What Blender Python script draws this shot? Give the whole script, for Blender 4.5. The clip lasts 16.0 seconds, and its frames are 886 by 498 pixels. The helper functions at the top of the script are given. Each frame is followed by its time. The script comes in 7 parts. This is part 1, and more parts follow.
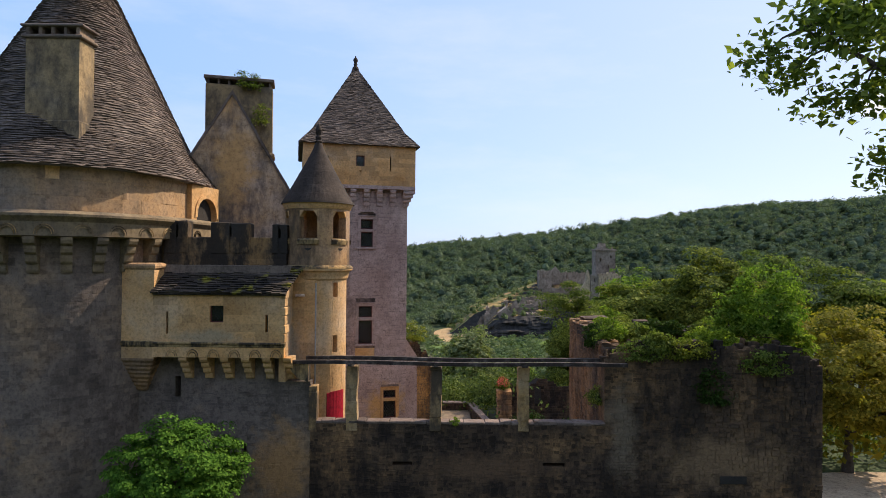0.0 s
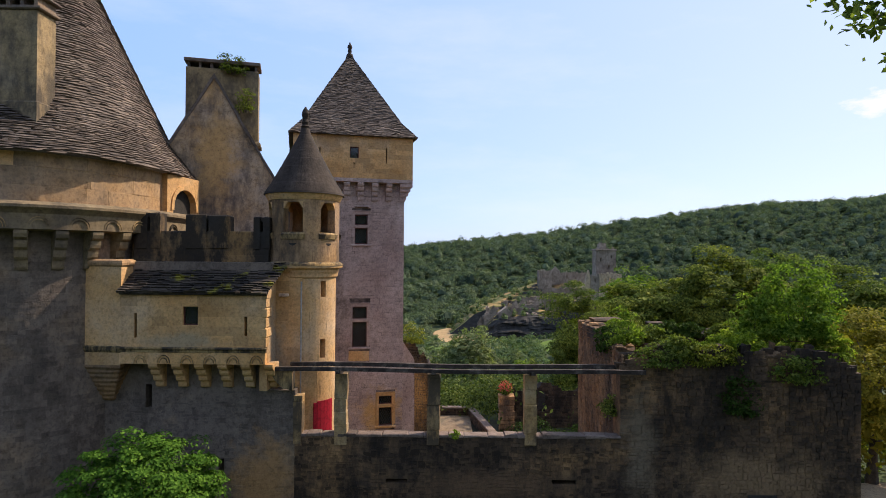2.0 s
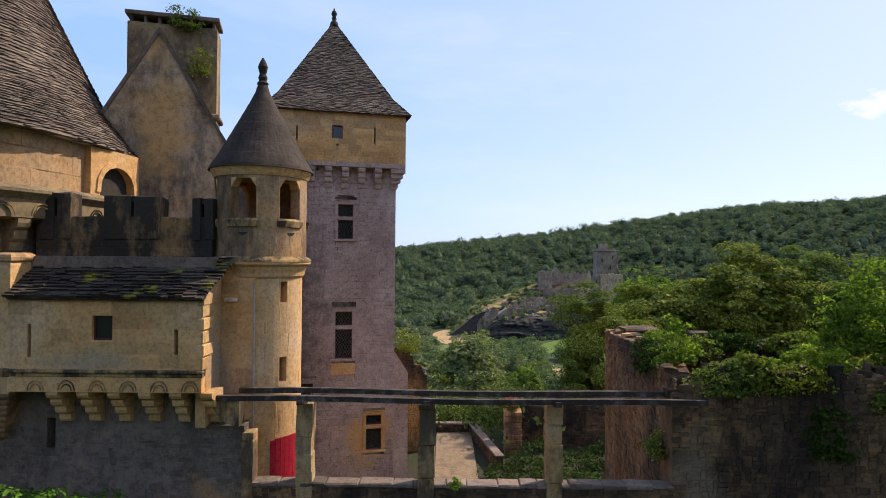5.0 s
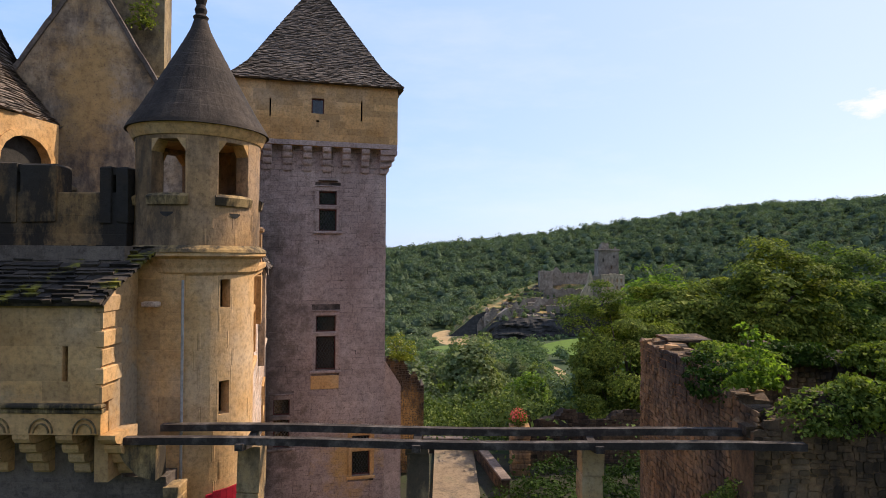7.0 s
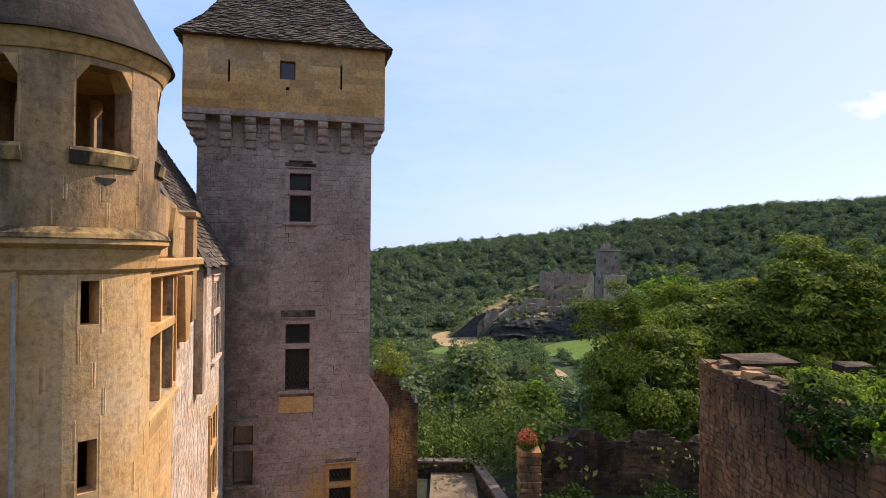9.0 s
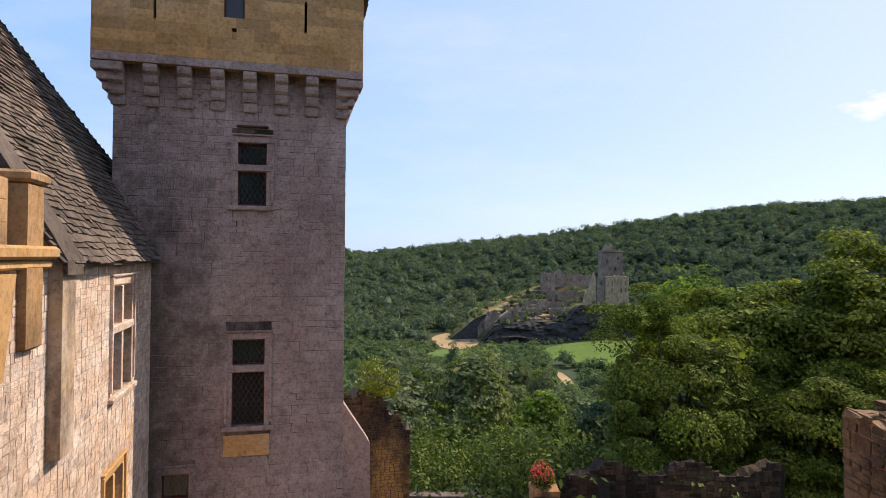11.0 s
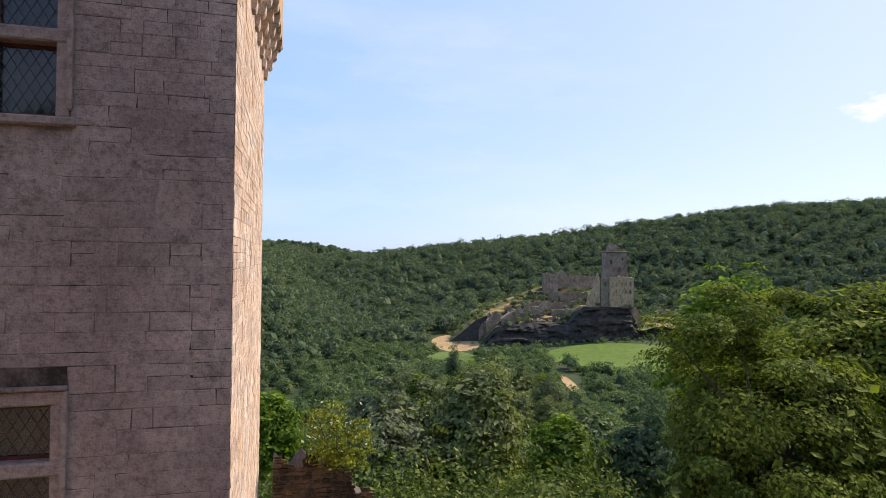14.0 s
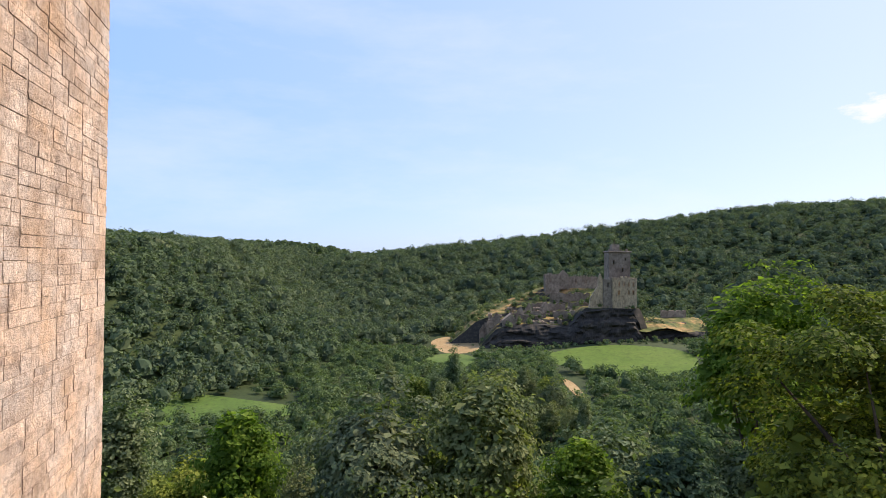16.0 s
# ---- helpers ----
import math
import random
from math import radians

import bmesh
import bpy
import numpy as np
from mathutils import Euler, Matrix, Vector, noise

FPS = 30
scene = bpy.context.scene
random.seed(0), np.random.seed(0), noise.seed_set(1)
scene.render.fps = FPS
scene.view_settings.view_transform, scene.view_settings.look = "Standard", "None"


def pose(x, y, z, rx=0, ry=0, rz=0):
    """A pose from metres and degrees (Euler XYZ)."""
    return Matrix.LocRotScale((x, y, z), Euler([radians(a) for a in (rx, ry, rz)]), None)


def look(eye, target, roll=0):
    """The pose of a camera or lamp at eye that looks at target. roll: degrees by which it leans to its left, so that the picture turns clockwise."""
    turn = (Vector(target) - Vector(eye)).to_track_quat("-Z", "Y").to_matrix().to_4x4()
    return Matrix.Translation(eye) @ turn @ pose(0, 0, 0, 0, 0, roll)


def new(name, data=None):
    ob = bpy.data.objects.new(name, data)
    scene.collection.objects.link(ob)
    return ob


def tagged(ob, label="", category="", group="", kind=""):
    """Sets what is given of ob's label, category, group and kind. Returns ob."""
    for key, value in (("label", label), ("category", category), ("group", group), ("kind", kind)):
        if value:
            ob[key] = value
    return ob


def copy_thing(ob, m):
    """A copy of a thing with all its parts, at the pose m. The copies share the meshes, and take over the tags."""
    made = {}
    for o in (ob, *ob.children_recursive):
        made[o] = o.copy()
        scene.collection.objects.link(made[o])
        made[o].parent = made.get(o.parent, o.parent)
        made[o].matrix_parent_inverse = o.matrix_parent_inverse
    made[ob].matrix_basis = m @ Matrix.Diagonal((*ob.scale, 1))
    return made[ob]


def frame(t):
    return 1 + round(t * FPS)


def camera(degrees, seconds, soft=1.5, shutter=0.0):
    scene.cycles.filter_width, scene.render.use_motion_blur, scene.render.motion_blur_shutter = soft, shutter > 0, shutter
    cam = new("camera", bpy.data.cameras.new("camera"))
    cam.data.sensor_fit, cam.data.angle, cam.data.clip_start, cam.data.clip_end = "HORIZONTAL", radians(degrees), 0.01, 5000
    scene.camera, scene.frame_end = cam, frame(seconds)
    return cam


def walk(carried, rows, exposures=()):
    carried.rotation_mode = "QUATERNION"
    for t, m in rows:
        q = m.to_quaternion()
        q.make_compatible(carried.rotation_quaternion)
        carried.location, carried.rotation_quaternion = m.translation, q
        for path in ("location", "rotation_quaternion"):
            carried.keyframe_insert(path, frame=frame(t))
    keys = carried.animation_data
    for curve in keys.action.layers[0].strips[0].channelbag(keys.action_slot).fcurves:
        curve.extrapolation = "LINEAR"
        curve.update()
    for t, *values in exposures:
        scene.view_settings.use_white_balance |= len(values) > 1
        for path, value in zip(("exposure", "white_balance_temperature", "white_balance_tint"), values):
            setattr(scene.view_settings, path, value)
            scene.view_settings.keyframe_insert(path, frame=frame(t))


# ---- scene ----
cam = camera(73.7, 16.0, soft=0.9)
METRES, SIDE, EYE = 44.0, 27.8, 13.0
ROWS = [
    (0.0, 0.0, 0.0, 0.0, -0.01, 0.8, -0.48),
    (0.5, 0.0008, 0.0142, -0.0014, -0.01, 0.79, -0.48),
    (1.0, 0.001, 0.0282, -0.0031, -0.03, 0.78, -0.48),
    (1.5, 0.0013, 0.0428, -0.0051, -0.05, 0.81, -0.48),
    (2.0, 0.0016, 0.0588, -0.007, -0.05, 0.82, -0.48),
    (2.5, 0.0018, 0.0763, -0.0086, -0.06, 0.83, -0.48),
    (3.0, 0.0023, 0.0954, -0.0104, -0.08, 0.86, -0.48),
    (3.5, 0.0024, 0.1167, -0.0121, -0.1, 0.9, -0.48),
    (4.0, 0.0026, 0.1402, -0.0133, -0.12, 0.93, -0.49),
    (6.5, 0.0088, 0.2794, -0.0246, -0.19, 0.97, -0.46),
    (7.0, 0.0083, 0.3083, -0.0273, -0.19, 0.97, -0.43),
    (7.5, 0.0091, 0.3376, -0.0301, -0.18, 0.96, -0.44),
    (8.0, 0.0111, 0.3677, -0.0323, -0.19, 1.01, -0.44),
    (8.5, 0.0126, 0.3991, -0.0331, -0.18, 1.05, -0.47),
    (9.0, 0.0143, 0.4307, -0.0346, -0.17, 1.08, -0.47),
    (9.5, 0.0159, 0.4632, -0.0362, -0.16, 1.1, -0.47),
    (10.0, 0.017, 0.4964, -0.0381, -0.16, 1.17, -0.47),
    (12.5, 0.0224, 0.6886, -0.0508, -0.13, 1.29, -0.49),
    (13.0, 0.0225, 0.7291, -0.0538, -0.13, 1.31, -0.51),
    (13.5, 0.022, 0.7707, -0.0565, -0.12, 1.35, -0.52),
    (14.0, 0.0219, 0.8135, -0.0594, -0.1, 1.38, -0.55),
    (14.5, 0.023, 0.8577, -0.0622, -0.1, 1.41, -0.56),
    (15.0, 0.025, 0.9033, -0.0648, -0.1, 1.45, -0.55),
    (15.5, 0.0261, 0.9494, -0.0676, -0.1, 1.49, -0.55),
    (16.0, 0.0268, 0.9968, -0.0707, -0.11, 1.5, -0.53),
]
walk(cam, [(t, pose(SIDE * x, METRES * y, EYE + SIDE * z, 90 + 0.63 * pitch, roll, 0.63 * (yaw + 0.2))) for t, x, y, z, yaw, pitch, roll in ROWS],
     exposures=[(0.0, 0.32, 7050, 14), (16.0, 0.32, 7050, 14)])

# ---- world and light ----
SUN_AZ, SUN_EL = 32.0, 45.0          # direction towards the sun: degrees from +x to +y, elevation
world = bpy.data.worlds.new("world")
scene.world = world
world.use_nodes = True
wn, wl = world.node_tree.nodes, world.node_tree.links
wn.clear()
w_out = wn.new("ShaderNodeOutputWorld")
w_bg = wn.new("ShaderNodeBackground")
w_sky = wn.new("ShaderNodeTexSky")
w_sky.sky_type = "NISHITA"
w_sky.sun_disc = False
w_sky.sun_elevation = radians(SUN_EL)
w_sky.sun_rotation = radians(90 - SUN_AZ)
w_sky.altitude = 150
w_sky.air_density, w_sky.dust_density, w_sky.ozone_density = 1.0, 0.6, 1.6
w_bg.inputs["Strength"].default_value = 0.13
w_mix = wn.new("ShaderNodeMix")          # thin summer haze evens the blue of the sky
w_mix.data_type = "RGBA"
w_mix.inputs[0].default_value = 0.72
wl.new(w_sky.outputs[0], w_mix.inputs[6])
w_tc = wn.new("ShaderNodeTexCoord")
w_sep = wn.new("ShaderNodeSeparateXYZ")     # the haze is whiter towards the sun and deeper blue away from it
wl.new(w_tc.outputs["Generated"], w_sep.inputs[0])
w_ramp = wn.new("ShaderNodeValToRGB")
w_rng = wn.new("ShaderNodeMapRange")
w_rng.inputs["From Min"].default_value, w_rng.inputs["From Max"].default_value = -0.6, 0.7
wl.new(w_sep.outputs[0], w_rng.inputs["Value"])
wl.new(w_rng.outputs[0], w_ramp.inputs[0])
w_ramp.color_ramp.elements[0].color, w_ramp.color_ramp.elements[1].color = (0.225, 0.425, 0.875, 1), (0.455, 0.565, 0.82, 1)
w_gain = wn.new("ShaderNodeMix")
w_gain.data_type, w_gain.blend_type = "RGBA", "MULTIPLY"
w_gain.inputs[0].default_value = 1.0
w_gain.inputs[7].default_value = (10, 10, 10, 1)
wl.new(w_ramp.outputs[0], w_gain.inputs[6])
wl.new(w_gain.outputs[2], w_mix.inputs[7])


def sky_cloud(colour, loc, scale, noise_scale, spread, lo, hi, most):
    """Thin cloud in the sky: a noise veil, or a small cloud about one direction."""
    mp = wn.new("ShaderNodeMapping")
    mp.inputs["Location"].default_value, mp.inputs["Scale"].default_value = loc, scale
    wl.new(w_tc.outputs["Generated"], mp.inputs["Vector"])
    nz = wn.new("ShaderNodeTexNoise")
    nz.inputs["Scale"].default_value, nz.inputs["Detail"].default_value, nz.inputs["Roughness"].default_value = noise_scale, 7, 0.62
    wl.new(mp.outputs[0], nz.inputs["Vector"])
    value = nz.outputs["Fac"]
    if spread:
        ln = wn.new("ShaderNodeVectorMath")
        ln.operation = "LENGTH"
        wl.new(mp.outputs[0], ln.inputs[0])
        sub = wn.new("ShaderNodeMath")
        sub.operation = "SUBTRACT"
        wl.new(value, sub.inputs[0])
        half = wn.new("ShaderNodeMath")
        half.operation = "MULTIPLY"
        half.inputs[1].default_value = spread
        wl.new(ln.outputs["Value"], half.inputs[0])
        wl.new(half.outputs[0], sub.inputs[1])
        value = sub.outputs[0]
    rm = wn.new("ShaderNodeMapRange")
    for key, v in (("From Min", lo), ("From Max", hi), ("To Max", most)):
        rm.inputs[key].default_value = v
    wl.new(value, rm.inputs["Value"])
    mx = wn.new("ShaderNodeMix")
    mx.data_type = "RGBA"
    wl.new(rm.outputs[0], mx.inputs[0])
    wl.new(colour, mx.inputs[6])
    mx.inputs[7].default_value = (6.2, 6.5, 6.9, 1)
    return mx.outputs[2]


veil = sky_cloud(w_mix.outputs[2], (0.3, 0, 0), (1.2, 1.2, 4.5), 1.6, 0.0, 0.45, 0.8, 0.35)
small = sky_cloud(veil, (-0.584 / 0.06, -0.783 / 0.06, -0.211 / 0.026), (1 / 0.06, 1 / 0.06, 1 / 0.026), 1.3, 0.42, 0.22, 0.42, 0.95)
wl.new(small, w_bg.inputs["Color"])
wl.new(w_bg.outputs[0], w_out.inputs["Surface"])
sun_data = bpy.data.lights.new("sun", "SUN")
sun_data.energy, sun_data.angle, sun_data.color = 4.8, radians(0.5), (1.0, 0.91, 0.79)
sun = new("sun", sun_data)
_az, _el = radians(SUN_AZ), radians(SUN_EL)
sun.matrix_world = look((Vector((math.cos(_az) * math.cos(_el), math.sin(_az) * math.cos(_el), math.sin(_el))) * 200)[:], (0, 0, 0))


# ---- materials ----
def node(nt, kind, **values):
    n = nt.nodes.new(kind)
    for key, value in values.items():
        n.inputs[key.replace("_", " ")].default_value = value
    return n


def base_material(name):
    m = bpy.data.materials.new(name)
    m.use_nodes = True
    nt = m.node_tree
    return m, nt, nt.nodes["Principled BSDF"]


def ramp(nt, fac, stops):
    r = nt.nodes.new("ShaderNodeValToRGB")
    while len(r.color_ramp.elements) < len(stops):
        r.color_ramp.elements.new(0.5)
    for e, (p, c) in zip(r.color_ramp.elements, stops):
        e.position = p
        e.color = (*c, 1) if len(c) == 3 else c
    nt.links.new(fac, r.inputs[0])
    return r.outputs[0]


def mixed(nt, kind, fac, a, b):
    n = nt.nodes.new("ShaderNodeMix")
    n.data_type, n.blend_type = "RGBA", kind
    for sock, v in ((n.inputs[0], fac), (n.inputs[6], a), (n.inputs[7], b)):
        if isinstance(v, (int, float)):
            sock.default_value = v
        elif isinstance(v, tuple):
            sock.default_value = (*v, 1)
        else:
            nt.links.new(v, sock)
    return n.outputs[2]


def noise_fac(nt, vec, scale, detail=5.0, rough=0.6):
    n = node(nt, "ShaderNodeTexNoise", Scale=scale, Detail=detail, Roughness=rough)
    nt.links.new(vec, n.inputs["Vector"])
    return n.outputs["Fac"]


def surface(name, a, b, c, stain=(0.04, 0.035, 0.03), stain_at=(0.52, 0.72), stain_amount=0.7, big=0.35, fine=7.0, bump=0.5,
            rough=0.9, vary=0.28, streak=0.35, moss=None, moss_at=(0.6, 0.68), pits=0.0, blots=(), mottled=0.8):
    """A weathered mineral or wooden surface: three tones, grain, dark streaks, a tone of its own for each piece."""
    m, nt, p = base_material(name)
    geo = nt.nodes.new("ShaderNodeNewGeometry")
    pos = geo.outputs["Position"]
    col = ramp(nt, noise_fac(nt, pos, big, 6, 0.62), [(0.3, a), (0.5, b), (0.7, c)])
    info = nt.nodes.new("ShaderNodeObjectInfo")
    add = nt.nodes.new("ShaderNodeMath")
    add.operation = "ADD"
    nt.links.new(geo.outputs["Random Per Island"], add.inputs[0])
    nt.links.new(info.outputs["Random"], add.inputs[1])
    frac = nt.nodes.new("ShaderNodeMath")
    frac.operation = "FRACT"
    nt.links.new(add.outputs[0], frac.inputs[0])
    tone = ramp(nt, frac.outputs[0], [(0.0, (1 - vary,) * 3), (0.5, (1.0, 0.99, 0.97)), (1.0, (1 + vary * 0.5, 1 + vary * 0.4, 1 + vary * 0.25))])
    col = mixed(nt, "MULTIPLY", 1.0, col, tone)
    grain = ramp(nt, noise_fac(nt, pos, fine, 8, 0.7), [(0.28, (0.5, 0.48, 0.46)), (0.5, (1, 1, 1)), (0.72, (1.22, 1.2, 1.16))])
    col = mixed(nt, "MULTIPLY", 0.9, col, grain)
    mottle = ramp(nt, noise_fac(nt, pos, fine * 0.36, 9, 0.74), [(0.36, (0.56, 0.54, 0.52)), (0.48, (1, 1, 1)), (0.66, (1.16, 1.15, 1.12))])
    col = mixed(nt, "MULTIPLY", mottled, col, mottle)
    mp = nt.nodes.new("ShaderNodeMapping")
    mp.inputs["Scale"].default_value = (1, 1, streak)
    nt.links.new(pos, mp.inputs["Vector"])
    st = ramp(nt, noise_fac(nt, mp.outputs[0], 0.8, 9, 0.72), [(stain_at[0], (0, 0, 0)), (stain_at[1], (stain_amount,) * 3)])
    col = mixed(nt, "MIX", st, col, stain)
    for (bx, by, bz), (rx, ry, rz), tint in blots:
        # a tinted patch with a ragged edge, such as lichen, old render or painted sun
        mp2 = nt.nodes.new("ShaderNodeMapping")
        mp2.inputs["Location"].default_value = (-bx / rx, -by / ry, -bz / rz)
        mp2.inputs["Scale"].default_value = (1 / rx, 1 / ry, 1 / rz)
        nt.links.new(pos, mp2.inputs["Vector"])
        ln = nt.nodes.new("ShaderNodeVectorMath")
        ln.operation = "LENGTH"
        nt.links.new(mp2.outputs[0], ln.inputs[0])
        ad = nt.nodes.new("ShaderNodeMath")
        ad.operation = "MULTIPLY_ADD"
        nt.links.new(noise_fac(nt, pos, 1.1, 8, 0.72), ad.inputs[0])
        ad.inputs[1].default_value = 2.2
        nt.links.new(ln.outputs["Value"], ad.inputs[2])
        fb = ramp(nt, ad.outputs[0], [(0.0, (0.85,) * 3), (0.7, (0.85,) * 3), (1.0, (0, 0, 0))])
        sc = nt.nodes.new("ShaderNodeMath")
        sc.operation = "MULTIPLY"
        sc.inputs[1].default_value = 0.5
        nt.links.new(ad.outputs[0], sc.inputs[0])
        nt.links.new(sc.outputs[0], fb.node.inputs[0])
        col = mixed(nt, "MIX", fb, col, mixed(nt, "MULTIPLY", 0.8, tint, grain))
    if pits:
        pt = ramp(nt, noise_fac(nt, pos, 16, 4, 0.8), [(0.28, (pits,) * 3), (0.42, (0, 0, 0))])
        col = mixed(nt, "MIX", pt, col, stain)
    if moss:
        ms = ramp(nt, noise_fac(nt, pos, 0.9, 6, 0.65), [(moss_at[0], (0, 0, 0)), (moss_at[1], (1, 1, 1))])
        col = mixed(nt, "MIX", ms, col, moss)
    nt.links.new(col, p.inputs["Base Color"])
    p.inputs["Roughness"].default_value = rough
    p.inputs["Specular IOR Level"].default_value = 0.25
    bm_ = node(nt, "ShaderNodeBump", Strength=bump, Distance=0.03)
    nt.links.new(noise_fac(nt, pos, fine * 2.2, 8, 0.7), bm_.inputs["Height"])
    nt.links.new(bm_.outputs[0], p.inputs["Normal"])
    return m


def foliage(name, dark, mid, light, gloss=0.7, patch=0.12, shine=0.06, through_light=0.36):
    m, nt, p = base_material(name)
    geo = nt.nodes.new("ShaderNodeNewGeometry")
    info = nt.nodes.new("ShaderNodeObjectInfo")
    col = ramp(nt, geo.outputs["Random Per Island"], [(0.0, dark), (0.55, mid), (1.0, light)])
    tree = ramp(nt, info.outputs["Random"], [(0.0, (0.72, 0.82, 0.75)), (0.5, (1, 1, 1)), (1.0, (1.22, 1.08, 0.8))])
    col = mixed(nt, "MULTIPLY", 0.9, col, tree)
    area = ramp(nt, noise_fac(nt, geo.outputs["Position"], patch, 3, 0.5), [(0.3, (0.7, 0.78, 0.72)), (0.7, (1.22, 1.14, 0.95))])
    col = mixed(nt, "MULTIPLY", 1.0, col, area)
    nt.links.new(col, p.inputs["Base Color"])
    p.inputs["Roughness"].default_value = gloss
    p.inputs["Specular IOR Level"].default_value = shine
    tr = nt.nodes.new("ShaderNodeBsdfTranslucent")
    nt.links.new(mixed(nt, "MULTIPLY", 1.0, col, (1.2, 1.4, 0.62)), tr.inputs["Color"])
    mx = nt.nodes.new("ShaderNodeMixShader")
    mx.inputs[0].default_value = through_light
    nt.links.new(p.outputs[0], mx.inputs[1])
    nt.links.new(tr.outputs[0], mx.inputs[2])
    nt.links.new(mx.outputs[0], nt.nodes["Material Output"].inputs["Surface"])
    return m


M_OCHRE = surface("ochre_limestone", (0.49, 0.256, 0.09), (0.55, 0.33, 0.148), (0.545, 0.378, 0.23), stain=(0.24, 0.15, 0.085), stain_at=(0.52, 0.74), stain_amount=0.5, big=0.45, fine=9, bump=0.45, vary=0.26, streak=1.0, pits=0.3, mottled=0.4, blots=(((-7.2, 27.5, 8.6), (0.9, 1.0, 2.6), (0.27, 0.225, 0.165)), ((-10.6, 26.3, 9.2), (2.2, 1.0, 0.5), (0.34, 0.26, 0.16))))
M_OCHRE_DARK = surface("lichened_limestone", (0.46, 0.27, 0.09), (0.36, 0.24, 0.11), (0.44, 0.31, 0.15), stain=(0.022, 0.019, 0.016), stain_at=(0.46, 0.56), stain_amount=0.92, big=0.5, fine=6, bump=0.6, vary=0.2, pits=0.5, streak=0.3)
M_LANTERN = surface("turret_lichened", (0.42, 0.23, 0.09), (0.46, 0.275, 0.135), (0.37, 0.25, 0.165), stain=(0.055, 0.041, 0.031), stain_at=(0.44, 0.62), stain_amount=0.8, pits=0.6, vary=0.26, mottled=0.5, fine=9)
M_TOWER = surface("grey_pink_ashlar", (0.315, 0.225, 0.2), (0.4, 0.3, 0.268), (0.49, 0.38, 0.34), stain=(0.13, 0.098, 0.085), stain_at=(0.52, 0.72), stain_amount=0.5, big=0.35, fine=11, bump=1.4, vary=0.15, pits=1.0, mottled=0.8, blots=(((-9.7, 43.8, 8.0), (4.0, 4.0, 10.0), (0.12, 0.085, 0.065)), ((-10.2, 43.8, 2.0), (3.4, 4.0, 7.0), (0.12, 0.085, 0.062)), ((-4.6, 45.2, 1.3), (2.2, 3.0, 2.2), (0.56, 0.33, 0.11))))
M_RUBBLE = surface("pale_rubble_stone", (0.64, 0.43, 0.29), (0.68, 0.52, 0.42), (0.74, 0.63, 0.56), stain=(0.36, 0.22, 0.13), stain_at=(0.5, 0.68), stain_amount=0.6, big=1.1, fine=9, bump=1.4, vary=0.22, pits=0.85, streak=1.0)
M_MORTAR = surface("lime_mortar", (0.10, 0.075, 0.06), (0.13, 0.10, 0.08), (0.17, 0.13, 0.1), big=0.6, fine=14, bump=0.5, stain_amount=0.5)
M_TOWER_MORTAR = surface("tower_mortar", (0.1, 0.075, 0.064), (0.2, 0.15, 0.13), (0.3, 0.235, 0.2), stain=(0.03, 0.022, 0.018), stain_at=(0.45, 0.58), stain_amount=0.95, big=0.6, fine=14, bump=0.5, vary=0, streak=1)
M_PALE_MORTAR = surface("pale_mortar", (0.46, 0.3, 0.2), (0.54, 0.4, 0.3), (0.62, 0.49, 0.39), stain=(0.09, 0.06, 0.045), stain_at=(0.48, 0.62), stain_amount=0.8, big=0.8, fine=9, bump=0.9, vary=0, pits=0.8, streak=1)
M_DARKWALL = surface("weathered_dark_wall_stone", (0.066, 0.042, 0.027), (0.105, 0.069, 0.044), (0.28, 0.163, 0.078), stain=(0.018, 0.014, 0.012), stain_at=(0.44, 0.62), stain_amount=0.85, big=0.3, fine=7, bump=1.2, vary=0.6, pits=0.8, blots=(((-2.0, 54.0, 0.5), (1.5, 1.5, 3.4), (0.5, 0.28, 0.1)), ((13.0, 27.2, 3.6), (4.5, 2.0, 1.6), (0.26, 0.165, 0.09)), ((8.2, 27.2, 5.0), (1.0, 2.0, 3.0), (0.2, 0.15, 0.1)), ((2.0, 27.2, 3.2), (4.0, 2.0, 0.9), (0.17, 0.1, 0.055))))
# The first blot paints a sunlit orange patch onto the curtain wall
M_GREYWALL = surface("grey_rendered_stone", (0.125, 0.097, 0.077), (0.178, 0.139, 0.111), (0.3, 0.195, 0.11), stain=(0.05, 0.04, 0.034), stain_at=(0.48, 0.7), stain_amount=0.7, big=0.25, fine=7, bump=1.1, vary=0.3, pits=0.8, blots=(((-7.4, 27.2, 3.2), (1.9, 3.0, 2.6), (0.40, 0.22, 0.09)), ((-19.5, 24.3, 5.0), (2.6, 3.0, 1.6), (0.36, 0.22, 0.11))))
M_RUIN = surface("orange_ruin_stone", (0.34, 0.17, 0.07), (0.38, 0.215, 0.1), (0.27, 0.19, 0.13), stain=(0.04, 0.03, 0.025), stain_at=(0.48, 0.66), stain_amount=0.8, big=0.4, fine=7, bump=0.8, vary=0.4)
M_SLATE = surface("stone_roof_slates", (0.085, 0.066, 0.054), (0.13, 0.102, 0.085), (0.2, 0.16, 0.134), stain=(0.035, 0.028, 0.024), stain_at=(0.52, 0.75), stain_amount=0.5, big=0.5, fine=9, bump=0.5, vary=0.5, streak=1.0)
M_SLATE_MOSS = surface("mossy_stone_slates", (0.036, 0.028, 0.022), (0.055, 0.043, 0.034), (0.1, 0.078, 0.062), stain=(0.022, 0.019, 0.016), vary=0.6, fine=9, streak=1.0, moss=(0.2, 0.17, 0.02), moss_at=(0.58, 0.64))
